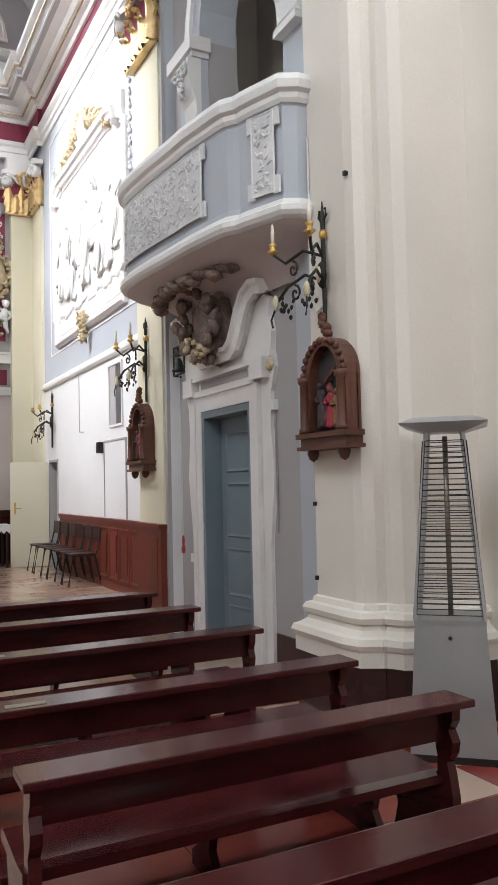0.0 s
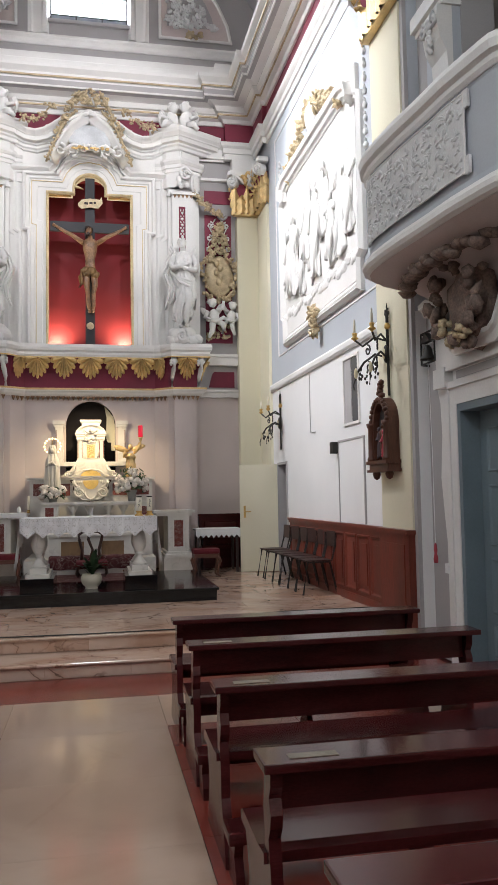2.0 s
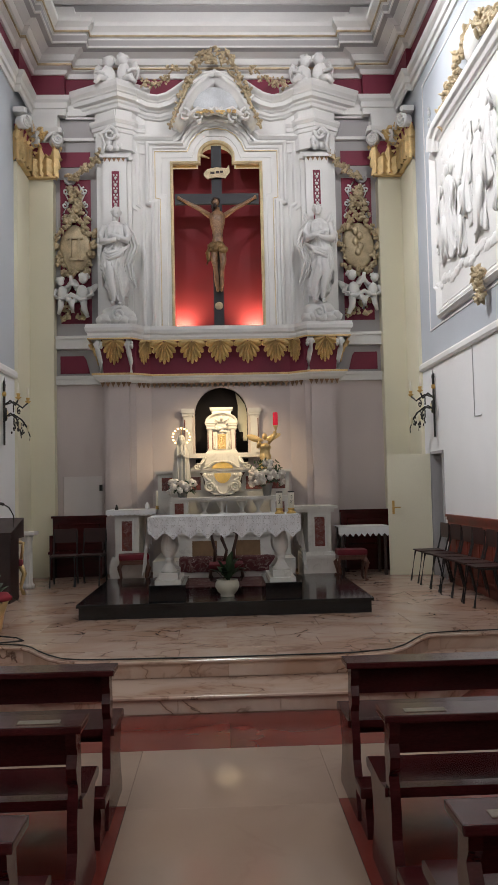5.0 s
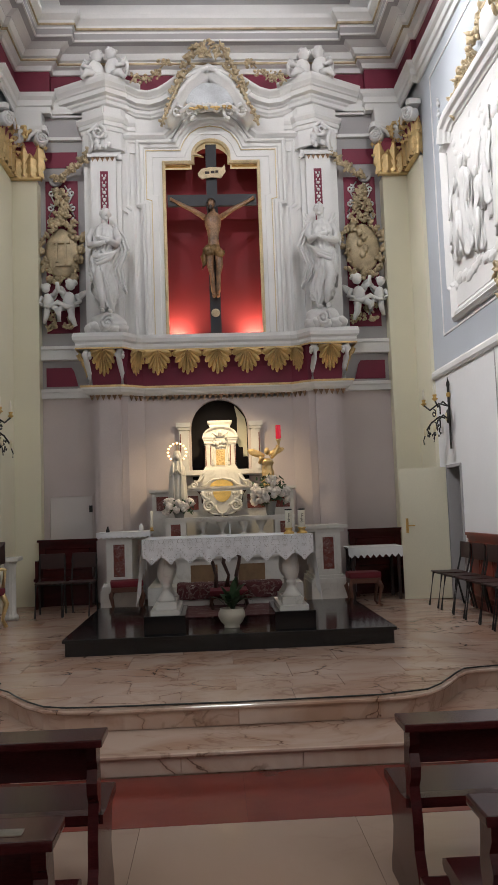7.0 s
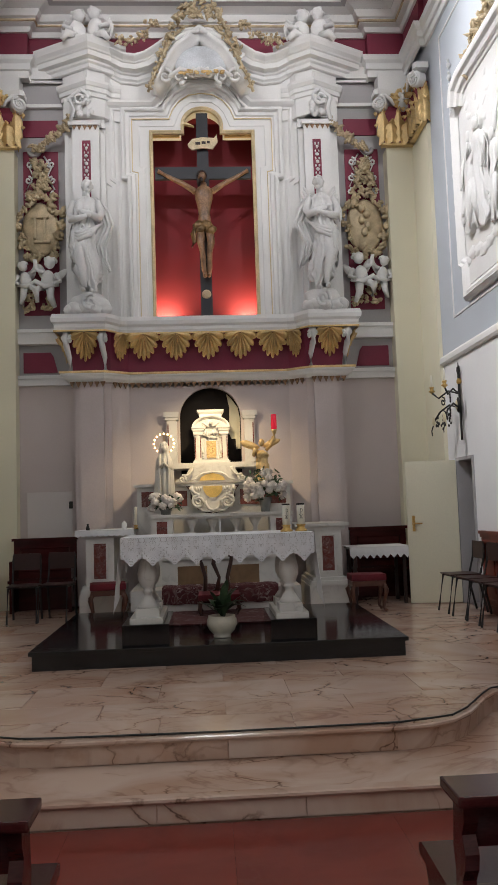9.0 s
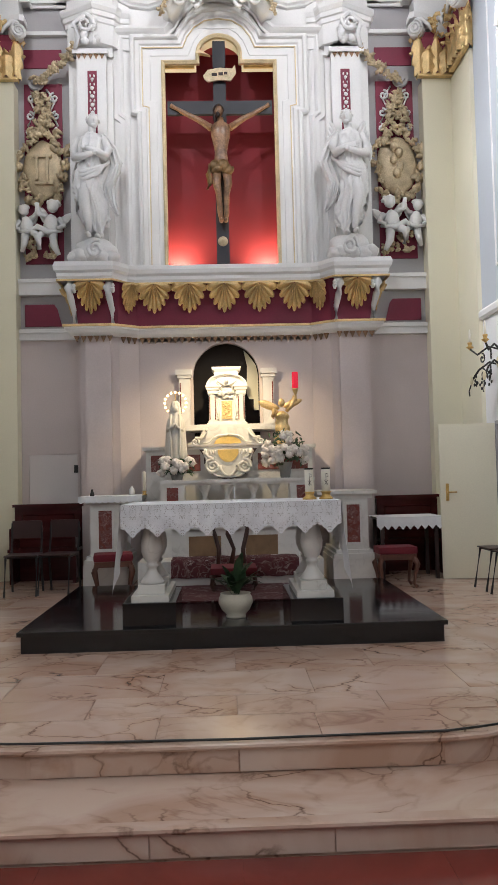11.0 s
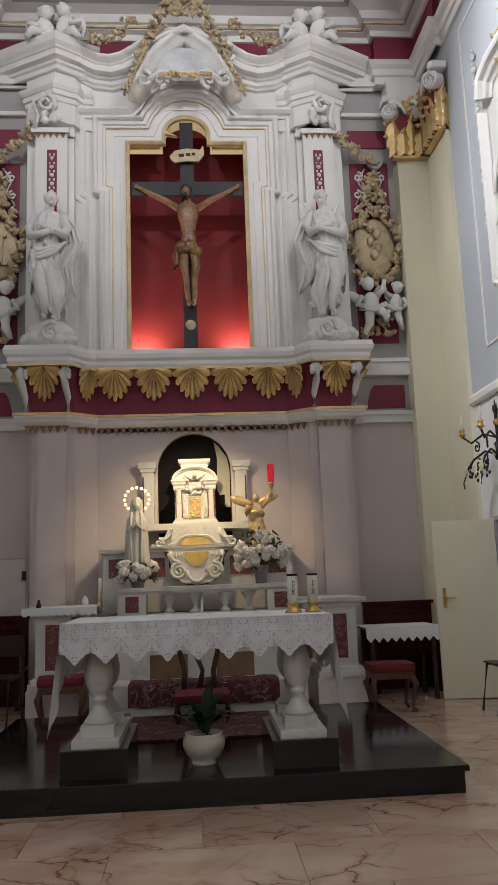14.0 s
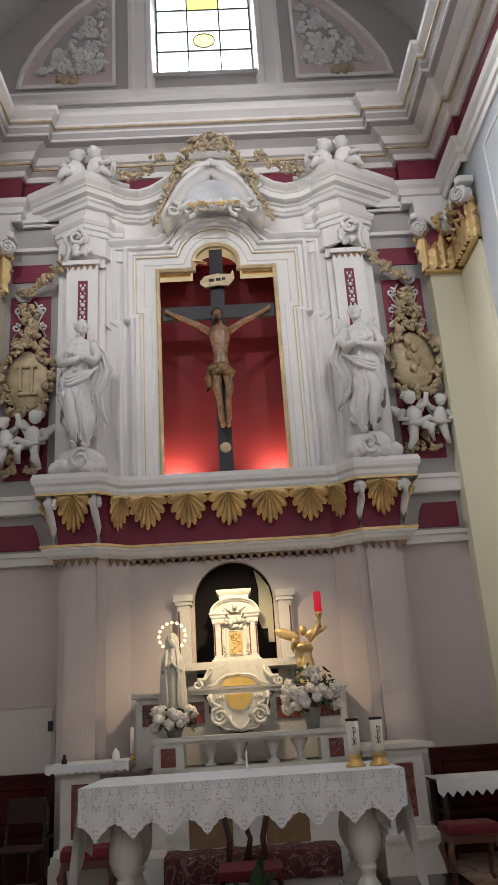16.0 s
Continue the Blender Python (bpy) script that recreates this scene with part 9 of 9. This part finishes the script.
lathe(bm, [(0.075, 0.0), (0.07, 0.015), (0.05, 0.05), (0.04, 0.11), (0.02, 0.14), (0.0, 0.145)], 16, Matrix.Translation((3.2, 7.77, 2.83)))
part("bell", bm, IRON, bl, "", True)
bm = bmesh.new()
prism(bm, [(7.66, 3.0), (7.88, 3.0), (7.77, 3.09)], 3.17, 3.23, plane="yz")
part("hood", bm, IRON, bl)
bm = bmesh.new()
tube(bm, [(3.2, 7.77, 2.84), (3.22, 7.78, 1.9), (3.22, 7.78, 1.05)], 0.004, 5)
part("cord", bm, LINEN, bl)
bm = bmesh.new()
lathe(bm, [(0.02, 0.0), (0.024, 0.04), (0.012, 0.09), (0.018, 0.12), (0.01, 0.18), (0.0, 0.19)], 8, Matrix.Translation((3.22, 7.78, 0.90)))
part("tassel", bm, PAINTRED, bl, "red tassel", True)
for y, z in ((7.62, 0.86), (5.80, 2.28)):
    bm = bmesh.new()
    box(bm, 3.25, 3.30, y - 0.035, y + 0.035, z - 0.045, z + 0.045, bevel=0.006)
    tagged(part("switch_box", bm, WALLW), "small white switch box on the plaster", "switch")
bm = bmesh.new()
tube(bm, [(3.285, 5.80, 2.24), (3.285, 5.80, 1.3), (3.285, 5.80, 1.2)], 0.007, 5)
tagged(part("wall_cable", bm, GREY), "thin grey cable below the switch box", "cable")
bm = bmesh.new()
tube(bm, [(3.14, 4.93, 4.2), (3.14, 4.93, 2.95), (3.14, 4.86, 2.86), (3.14, 4.76, 2.9)], 0.008, 6)
tagged(part("wall_conduit", bm, WHITE), "white conduit down to the candelabra", "cable")
for y, z in ((4.96, 1.46), (4.96, 0.92), (4.05 + 0.4, 3.75)):
    bm = bmesh.new()
    box(bm, 3.13, 3.16, y - 0.012, y + 0.012, z - 0.015, z + 0.015)
    tagged(part("wall_hook", bm, IRON), "tiny dark metal hook on the pier", "hook")

# ---- pyramid gas heater by the pier ----
STEEL = material("brushed_steel", (0.42, 0.43, 0.44), 0.38, metal=0.6, vary=0.08, scale=8, grain=120, bump=0.05, depth=0.001)
ht = thing("gas_heater", "tall pyramid patio heater in grey steel with a wire guard", "heater", at=pose(3.34, 3.75, 0, 0, 0, -43))
bm = bmesh.new()
lo, hi = 0.235, 0.195
vs = [[bm.verts.new((sx * r, sy * r, z)) for sx, sy in ((-1, -1), (1, -1), (1, 1), (-1, 1))] for r, z in ((0.245, 0.04), (0.20, 0.78))]
for k in range(4):
    bm.faces.new((vs[0][k], vs[0][(k + 1) % 4], vs[1][(k + 1) % 4], vs[1][k]))
bm.faces.new(vs[0][::-1])
bm.faces.new(vs[1])
part("base_housing", bm, STEEL, ht, "grey steel tapered housing")
part("foot_frame", boxed([(-0.25, 0.25, -0.25, 0.25, 0.0, 0.04)]), IRON, ht)
part("collar", boxed([(-0.205, 0.205, -0.205, 0.205, 0.78, 0.80)]), STEEL, ht)
for sx in (-1, 1):
    for sy in (-1, 1):
        bm = bmesh.new()
        tube(bm, [(sx * 0.195, sy * 0.195, 0.80), (sx * 0.105, sy * 0.105, 1.90)], 0.016, 5)
        part("corner_post", bm, STEEL, ht)
bm = bmesh.new()
for k in range(32):
    f = k / 31
    r = 0.165 - 0.075 * f
    z = 0.83 + 1.02 * f
    rr = r + 0.022
    pts = [(-rr, -rr - 0.015, z), (rr, -rr - 0.015, z)]
    tube(bm, pts, 0.0028, 4)
    tube(bm, [(rr + 0.015, -rr, z), (rr + 0.015, rr, z)], 0.0028, 4)
    tube(bm, [(-rr - 0.015, -rr, z), (-rr - 0.015, rr, z)], 0.0028, 4)
    tube(bm, [(-rr, rr + 0.015, z), (rr, rr + 0.015, z)], 0.0028, 4)
for sx in (-1, 1):
    for sy in (-1, 1):
        for ax in (0, 1):
            a, b = 0.187, 0.112
            p0 = (sx * a, sy * (a + 0.015), 0.83) if ax else (sx * (a + 0.015), sy * a, 0.83)
            p1 = (sx * b, sy * (b + 0.015), 1.85) if ax else (sx * (b + 0.015), sy * b, 1.85)
            tube(bm, [p0, p1], 0.004, 4)
tagged(part("wire_guard", bm, IRON, ht, "black wire guard"), kind="stuff")
bm = bmesh.new()
tube(bm, [(0, 0, 0.80), (0, 0, 1.88)], 0.016, 12)
part("glass_tube", bm, material("sooty_glass_tube", (0.22, 0.19, 0.16), 0.2, metal=0.4), ht, "sooty tube", True)
bm = bmesh.new()
v0 = [bm.verts.new((sx * 0.255, sy * 0.255, 1.955)) for sx, sy in ((-1, -1), (1, -1), (1, 1), (-1, 1))]
v1 = [bm.verts.new((sx * 0.17, sy * 0.17, 1.99)) for sx, sy in ((-1, -1), (1, -1), (1, 1), (-1, 1))]
v2 = [bm.verts.new((sx * 0.25, sy * 0.25, 1.945)) for sx, sy in ((-1, -1), (1, -1), (1, 1), (-1, 1))]
v3 = [bm.verts.new((sx * 0.12, sy * 0.12, 1.90)) for sx, sy in ((-1, -1), (1, -1), (1, 1), (-1, 1))]
for a, b in ((v3, v2), (v2, v0), (v0, v1)):
    for k in range(4):
        bm.faces.new((a[k], a[(k + 1) % 4], b[(k + 1) % 4], b[k]))
bm.faces.new(v1)
bm.faces.new(v3[::-1])
part("canopy", bm, STEEL, ht, "steel reflector canopy")
bm = bmesh.new()
lathe(bm, [(0.012, 0), (0.012, 0.012), (0.0, 0.014)], 10, trs(0.0, -0.205, 0.70, 1, rx=90))
part("ignition_knob", bm, IRON, ht)

# ---- left side of the chancel: ambo, column, plant ----
am = thing("ambo", "dark carved wooden lectern draped in cloth with a gooseneck microphone", "lectern")
part("post", boxed([(-2.92, -2.62, 11.9, 12.3, 0.272, 1.05)]), DARKWOOD, am)
bm = bmesh.new()
prism(bm, [(11.8, 1.05), (12.4, 1.05), (12.4, 1.30), (11.8, 1.14)], -3.0, -2.58, plane="yz")
part("desk", bm, DARKWOOD, am)
bm = bmesh.new()
tube(bm, [(-2.60, 12.0, 1.15), (-2.60, 11.98, 1.34), (-2.63, 11.9, 1.44), (-2.68, 11.8, 1.49)], 0.008, 6)
part("gooseneck", bm, IRON, am)
bm = bmesh.new()
tube(bm, [(-2.675, 11.81, 1.485), (-2.71, 11.75, 1.50)], 0.018, 8)
part("microphone", bm, IRON, am, "black microphone")
pc = thing("marble_column", "short fluted white marble column pedestal", "column")
bm = bmesh.new()
lathe(bm, [(0.10, 0.0), (0.10, 0.05), (0.085, 0.06), (0.075, 0.09), (0.07, 0.66), (0.085, 0.69), (0.075, 0.71), (0.10, 0.75)], 48, Matrix.Translation((-2.78, 13.4, 0.272)))
for v in bm.verts:
    if 0.3 < v.co.z < 1.0:
        d = Vector((v.co.x + 2.78, v.co.y - 13.4, 0))
        v.co -= d * 0.10 * abs(math.sin(6 * math.atan2(d.y, d.x)))
part("shaft", bm, ALTARMARBLE, pc, "fluted shaft", True)
bm = bmesh.new()
box(bm, -2.91, -2.65, 13.27, 13.53, 1.02, 1.07, bevel=0.008)
part("cap", bm, ALTARMARBLE, pc)
arm = thing("armchair", "gilded carved armchair with a red velvet seat", "chair", at=pose(-2.98, 12.55, 0.272, 0, 0, 70))
bm = bmesh.new()
box(bm, -0.26, 0.26, -0.25, 0.25, 0.38, 0.47, bevel=0.03)
part("cushion", bm, REDCLOTH, arm, "red velvet cushion")
bm = bmesh.new()
box(bm, -0.22, 0.22, 0.24, 0.29, 0.55, 1.0, bevel=0.02)
part("back_pad", bm, REDCLOTH, arm, "red velvet back")
part("back_frame", tube(bmesh.new(), [(-0.25, 0.27, 0.45), (-0.26, 0.28, 0.9), (-0.18, 0.29, 1.06), (0, 0.29, 1.12), (0.18, 0.29, 1.06), (0.26, 0.28, 0.9), (0.25, 0.27, 0.45)], 0.03, 8), GOLD, arm, "gilded frame", True)
for sx in (-1, 1):
    part("armrest", tube(bmesh.new(), [(sx * 0.26, 0.26, 0.72), (sx * 0.29, 0.0, 0.70), (sx * 0.29, -0.22, 0.68), (sx * 0.27, -0.20, 0.46)], 0.024, 8), GOLD, arm, "", True)
    for sy in (-1, 1):
        part("leg", tube(bmesh.new(), [(sx * 0.23, sy * 0.21, 0.40), (sx * 0.27, sy * 0.25, 0.28), (sx * 0.23, sy * 0.22, 0.10), (sx * 0.26, sy * 0.25, 0.0)], 0.03, 8, [1.3, 1.1, 0.7, 0.9]), GOLD, arm, "", True)
fl_ = thing("floor_plant", "leafy plant wrapped in gold paper with a red bow", "plant")
bm = bmesh.new()
lathe(bm, [(0.10, 0.0), (0.12, 0.15), (0.17, 0.30), (0.15, 0.31), (0.0, 0.25)], 18, Matrix.Translation((-2.30, 10.0, 0.272)))
part("wrapped_pot", bm, GOLD, fl_, "gold paper wrapping", True)
bm = bmesh.new()
blob(bm, trs(-2.16, 9.9, 0.62, 0.09, 0.05, 0.05), 0.3)
part("bow", bm, PAINTRED, fl_, "red bow", True)
rn = random.Random(9)
for k in range(30):
    a = rn.uniform(0, math.tau)
    bm = bmesh.new()
    leaf_blade(bm, (-2.30, 10.0, 0.5 + 0.15 * rn.random()), (math.cos(a), math.sin(a), rn.uniform(0.3, 2.0)), rn.uniform(0.18, 0.38), rn.uniform(0.03, 0.05), rn.uniform(0.3, 0.8))
    part("leaf", bm, GREEN, fl_, "", True)
mcab = thing("microphone_cable", "thin dark cable trailing over the marble floor", "cable")
part("wire", tube(bmesh.new(), [(-2.2, 9.75, 0.28), (-1.95, 9.6, 0.28), (-1.85, 9.45, 0.28), (-2.1, 9.35, 0.28), (-2.3, 9.30, 0.28)], 0.007, 5), IRON, mcab)
# flush white door on the left of the altar wall
DOORPALE = material("pale_grey_door_paint", (0.64, 0.59, 0.57), 0.55, vary=0.05, scale=3, bump=0.05)
ld = tagged(new("door_4"), "white flush door in the mauve wall beside the altar", "door", kind="structure")
part("leaf", boxed([(-2.58, -1.96, 14.985, 15.0, 0.27, 1.86)]), DOORPALE, ld)
part("frame", sweep(bmesh.new(), [(-2.60, 0.27), (-2.60, 1.88), (-1.94, 1.88), (-1.94, 0.27)], [(-0.015, 0), (-0.015, 0.022), (0.015, 0.022), (0.015, 0)], plane="xz", at=15.0), MAUVE, ld)
bm = bmesh.new()
tube(bm, [(-2.53, 14.97, 1.17), (-2.53, 14.93, 1.17), (-2.45, 14.93, 1.17)], 0.01)
box(bm, -2.55, -2.51, 14.975, 14.99, 1.08, 1.22)
part("door_handle", bm, IRON, ld, "dark handle")
bm = bmesh.new()
box(bm, -2.0, -1.95, 14.96, 14.985, 1.62, 1.72)
part("hinge_box", bm, IRON, ld)

# ---- lunette: window, stucco panels, vault ribs ----
wl = tagged(new("window_1"), "leaded lunette window of pale glass with a yellow centre", "window", kind="structure")
def pane_glass(name, col):
    mt = bpy.data.materials.new(name)
    mt.use_nodes = True
    nt = mt.node_tree
    b = nt.nodes["Principled BSDF"]
    b.inputs["Base Color"].default_value = (*col, 1)
    b.inputs["Roughness"].default_value = 0.6
    b.inputs["Transmission Weight"].default_value = 1.0
    b.inputs["Emission Color"].default_value = (*col, 1)
    b.inputs["Emission Strength"].default_value = 1.15
    return mt
PALEG, YELG, LEADG = pane_glass("daylit_pale_glass", (0.93, 0.96, 0.98)), pane_glass("daylit_yellow_glass", (0.98, 0.80, 0.22)), material("grey_mottled_glass", (0.25, 0.27, 0.30), 0.4, vary=0.3, scale=12)
xs = [-0.70, -0.24, 0.24, 0.70]
zs = [10.58, 11.0, 11.38, 11.8, 12.2, 12.6]
for i in range(3):
    for j in range(5):
        g = YELG if (i == 1 and j % 2 == 1) and j > 1 else PALEG
        p = part("pane", boxed([(xs[i] + 0.008, xs[i + 1] - 0.008, 15.28, 15.288, zs[j] + 0.008, zs[j + 1] - 0.008)]), g, wl)
        p.visible_shadow = False
part("pane", boxed([(-0.70, 0.70, 15.28, 15.29, 10.33, 10.57)]), LEADG, wl, "mottled grey lower strip")
bm = bmesh.new()
for x in xs:
    box(bm, x - 0.010, x + 0.010, 15.265, 15.295, 10.33, 12.6)
for z in zs:
    box(bm, -0.71, 0.71, 15.266, 15.294, z - 0.009, z + 0.009)
part("lead_bars", bm, IRON, wl, "dark lead bars")
bm = bmesh.new()
tube(bm, [(0.16 * math.cos(a), 15.27, 11.19 + 0.13 * math.sin(a)) for a in [math.tau * k / 20 for k in range(21)]], 0.010, 5)
part("oval_lead", bm, IRON, wl)
bm = bmesh.new()
prism(bm, [(0.15 * math.cos(math.tau * k / 20), 11.19 + 0.12 * math.sin(math.tau * k / 20)) for k in range(20)], 15.272, 15.279)
part("oval_pane", bm, YELG, wl)
part("window_frame", sweep(bmesh.new(), [(-0.80, 10.05), (-0.80, 13.2), (0.80, 13.2), (0.80, 10.05)], [(-0.30, 0), (-0.30, 0.03), (-0.24, 0.05), (-0.20, 0.03), (-0.06, 0.03), (-0.03, 0.07), (0.04, 0.07), (0.07, 0.03), (0.08, 0.0)], plane="xz", at=15.05), WHITE, wl, "white moulded window surround")
part("window_sill", boxed([(-0.74, 0.74, 14.99, 15.3, 10.27, 10.335)]), GREY, wl)
for s in (-1, 1):
    lp = thing("lunette_relief", "grey lunette panel with white stucco flowers and a gilded shell", "stucco panel", "lunette panels")
    out = [(1.30, 10.18), (2.66, 10.18), (2.60, 10.5), (2.42, 10.9), (2.15, 11.3), (1.85, 11.65), (1.5, 11.95), (1.30, 12.1)]
    pts = [(s * a, b) for a, b in out]
    bm = bmesh.new()
    prism(bm, pts, 15.03, 15.052)
    part("ground", bm, MAUVE, lp)
    part("border", sweep(bmesh.new(), pts if s < 0 else pts[::-1], [(-0.02, 0), (-0.02, 0.03), (0.02, 0.045), (0.04, 0.0)], closed=True, plane="xz", at=15.035), WHITE, lp, "white border")
    inn = [(s * (1.85 + (a - 1.85) * 0.66 - 0.05), 10.85 + (b - 10.85) * 0.66 + 0.02) for a, b in out]
    bm = bmesh.new()
    prism(bm, inn, 15.012, 15.032)
    part("inner_field", bm, GREY, lp)
    bm = bmesh.new()
    rn = random.Random(17)
    n = 0
    while n < 115:
        a, b = rn.uniform(1.40, 2.40), rn.uniform(10.42, 11.75)
        if (a - 1.40) / 1.0 + (b - 10.42) / 1.4 > 1.0:
            continue
        n += 1
        if n % 6 == 0:
            for q in range(6):
                t = math.tau * q / 6
                blob(bm, trs(s * a + 0.05 * math.cos(t), 14.995, b + 0.05 * math.sin(t), 0.036, 0.035, 0.036), 0.3, 3, 1, n)
        else:
            blob(bm, trs(s * a, 15.0, b, rn.uniform(0.025, 0.06), 0.035, rn.uniform(0.04, 0.085), 0, rn.uniform(-70, 70), 0), 0.4, 3, 1, n)
    part("flower_relief", bm, STUCCO, lp, "white stucco flowers", True)
    bm = bmesh.new()
    for k in range(12):
        blob(bm, trs(s * (1.95 + rn.uniform(-0.14, 0.14)), 14.98, 10.24 + rn.uniform(-0.06, 0.08), 0.05, 0.04, 0.035), 0.4, 3, 1, k)
    for d in (-1, 1):
        tube(bm, [(s * 1.95 + d * a, 14.98, b) for a, _, b in scroll(0.12, 10.27, 0.06, 1.2, 90, 1)], 0.016, 6)
    part("gilt_shell", bm, PALEGOLD, lp, "gilded shell ornament", True)
# painted side lobes of the vault with crimson scalloped border
for s in (-1, 1):
    vb = thing("vault_lobe", "pale vault lobe with a crimson scalloped border", "vault ornament", kind="structure")
    a0, a1 = (8, 44) if s > 0 else (136, 172)
    for k, (r, z, mt, nm) in enumerate(((3.40, 3.05, MAUVE, "pale_lobe"),)):
        bm = bmesh.new()
        rows = []
        for i in range(15):
            a = radians(a0 + (a1 - a0) * i / 14)
            row = []
            for j in range(13):
                y = 9.6 + 4.4 * j / 12
                row.append(bm.verts.new((r * math.cos(a), y, 9.55 + z * math.sin(a))))
            rows.append(row)
        for i in range(14):
            for j in range(12):
                yc = (j + 0.5) / 12 * 2 - 1
                hc = (i + 0.5) / 14 if s > 0 else 1 - (i + 0.5) / 14
                if yc * yc + hc * hc < 1.0:
                    bm.faces.new((rows[i][j], rows[i + 1][j], rows[i + 1][j + 1], rows[i][j + 1]))
        part(nm, bm, mt, vb)
    bm = bmesh.new()
    pts = []
    for i in range(41):
        th = math.pi * i / 40
        hc, yc = math.sin(th), math.cos(th)
        hc *= 1 + 0.05 * abs(math.sin(7 * th))
        a = radians(a0 + (a1 - a0) * (hc if s > 0 else 1 - hc))
        pts.append((3.38 * math.cos(a), 11.8 + 2.25 * yc, 9.55 + 3.03 * math.sin(a)))
    tube(bm, pts, 0.11, 8)
    part("crimson_border", bm, RED, vb, "crimson border")
    bm = bmesh.new()
    tube(bm, [(p[0] * 0.995, 11.8 + (p[1] - 11.8) * 1.07, p[2] - 0.01) for p in pts], 0.05, 8)
    part("white_border", bm, WHITE, vb)
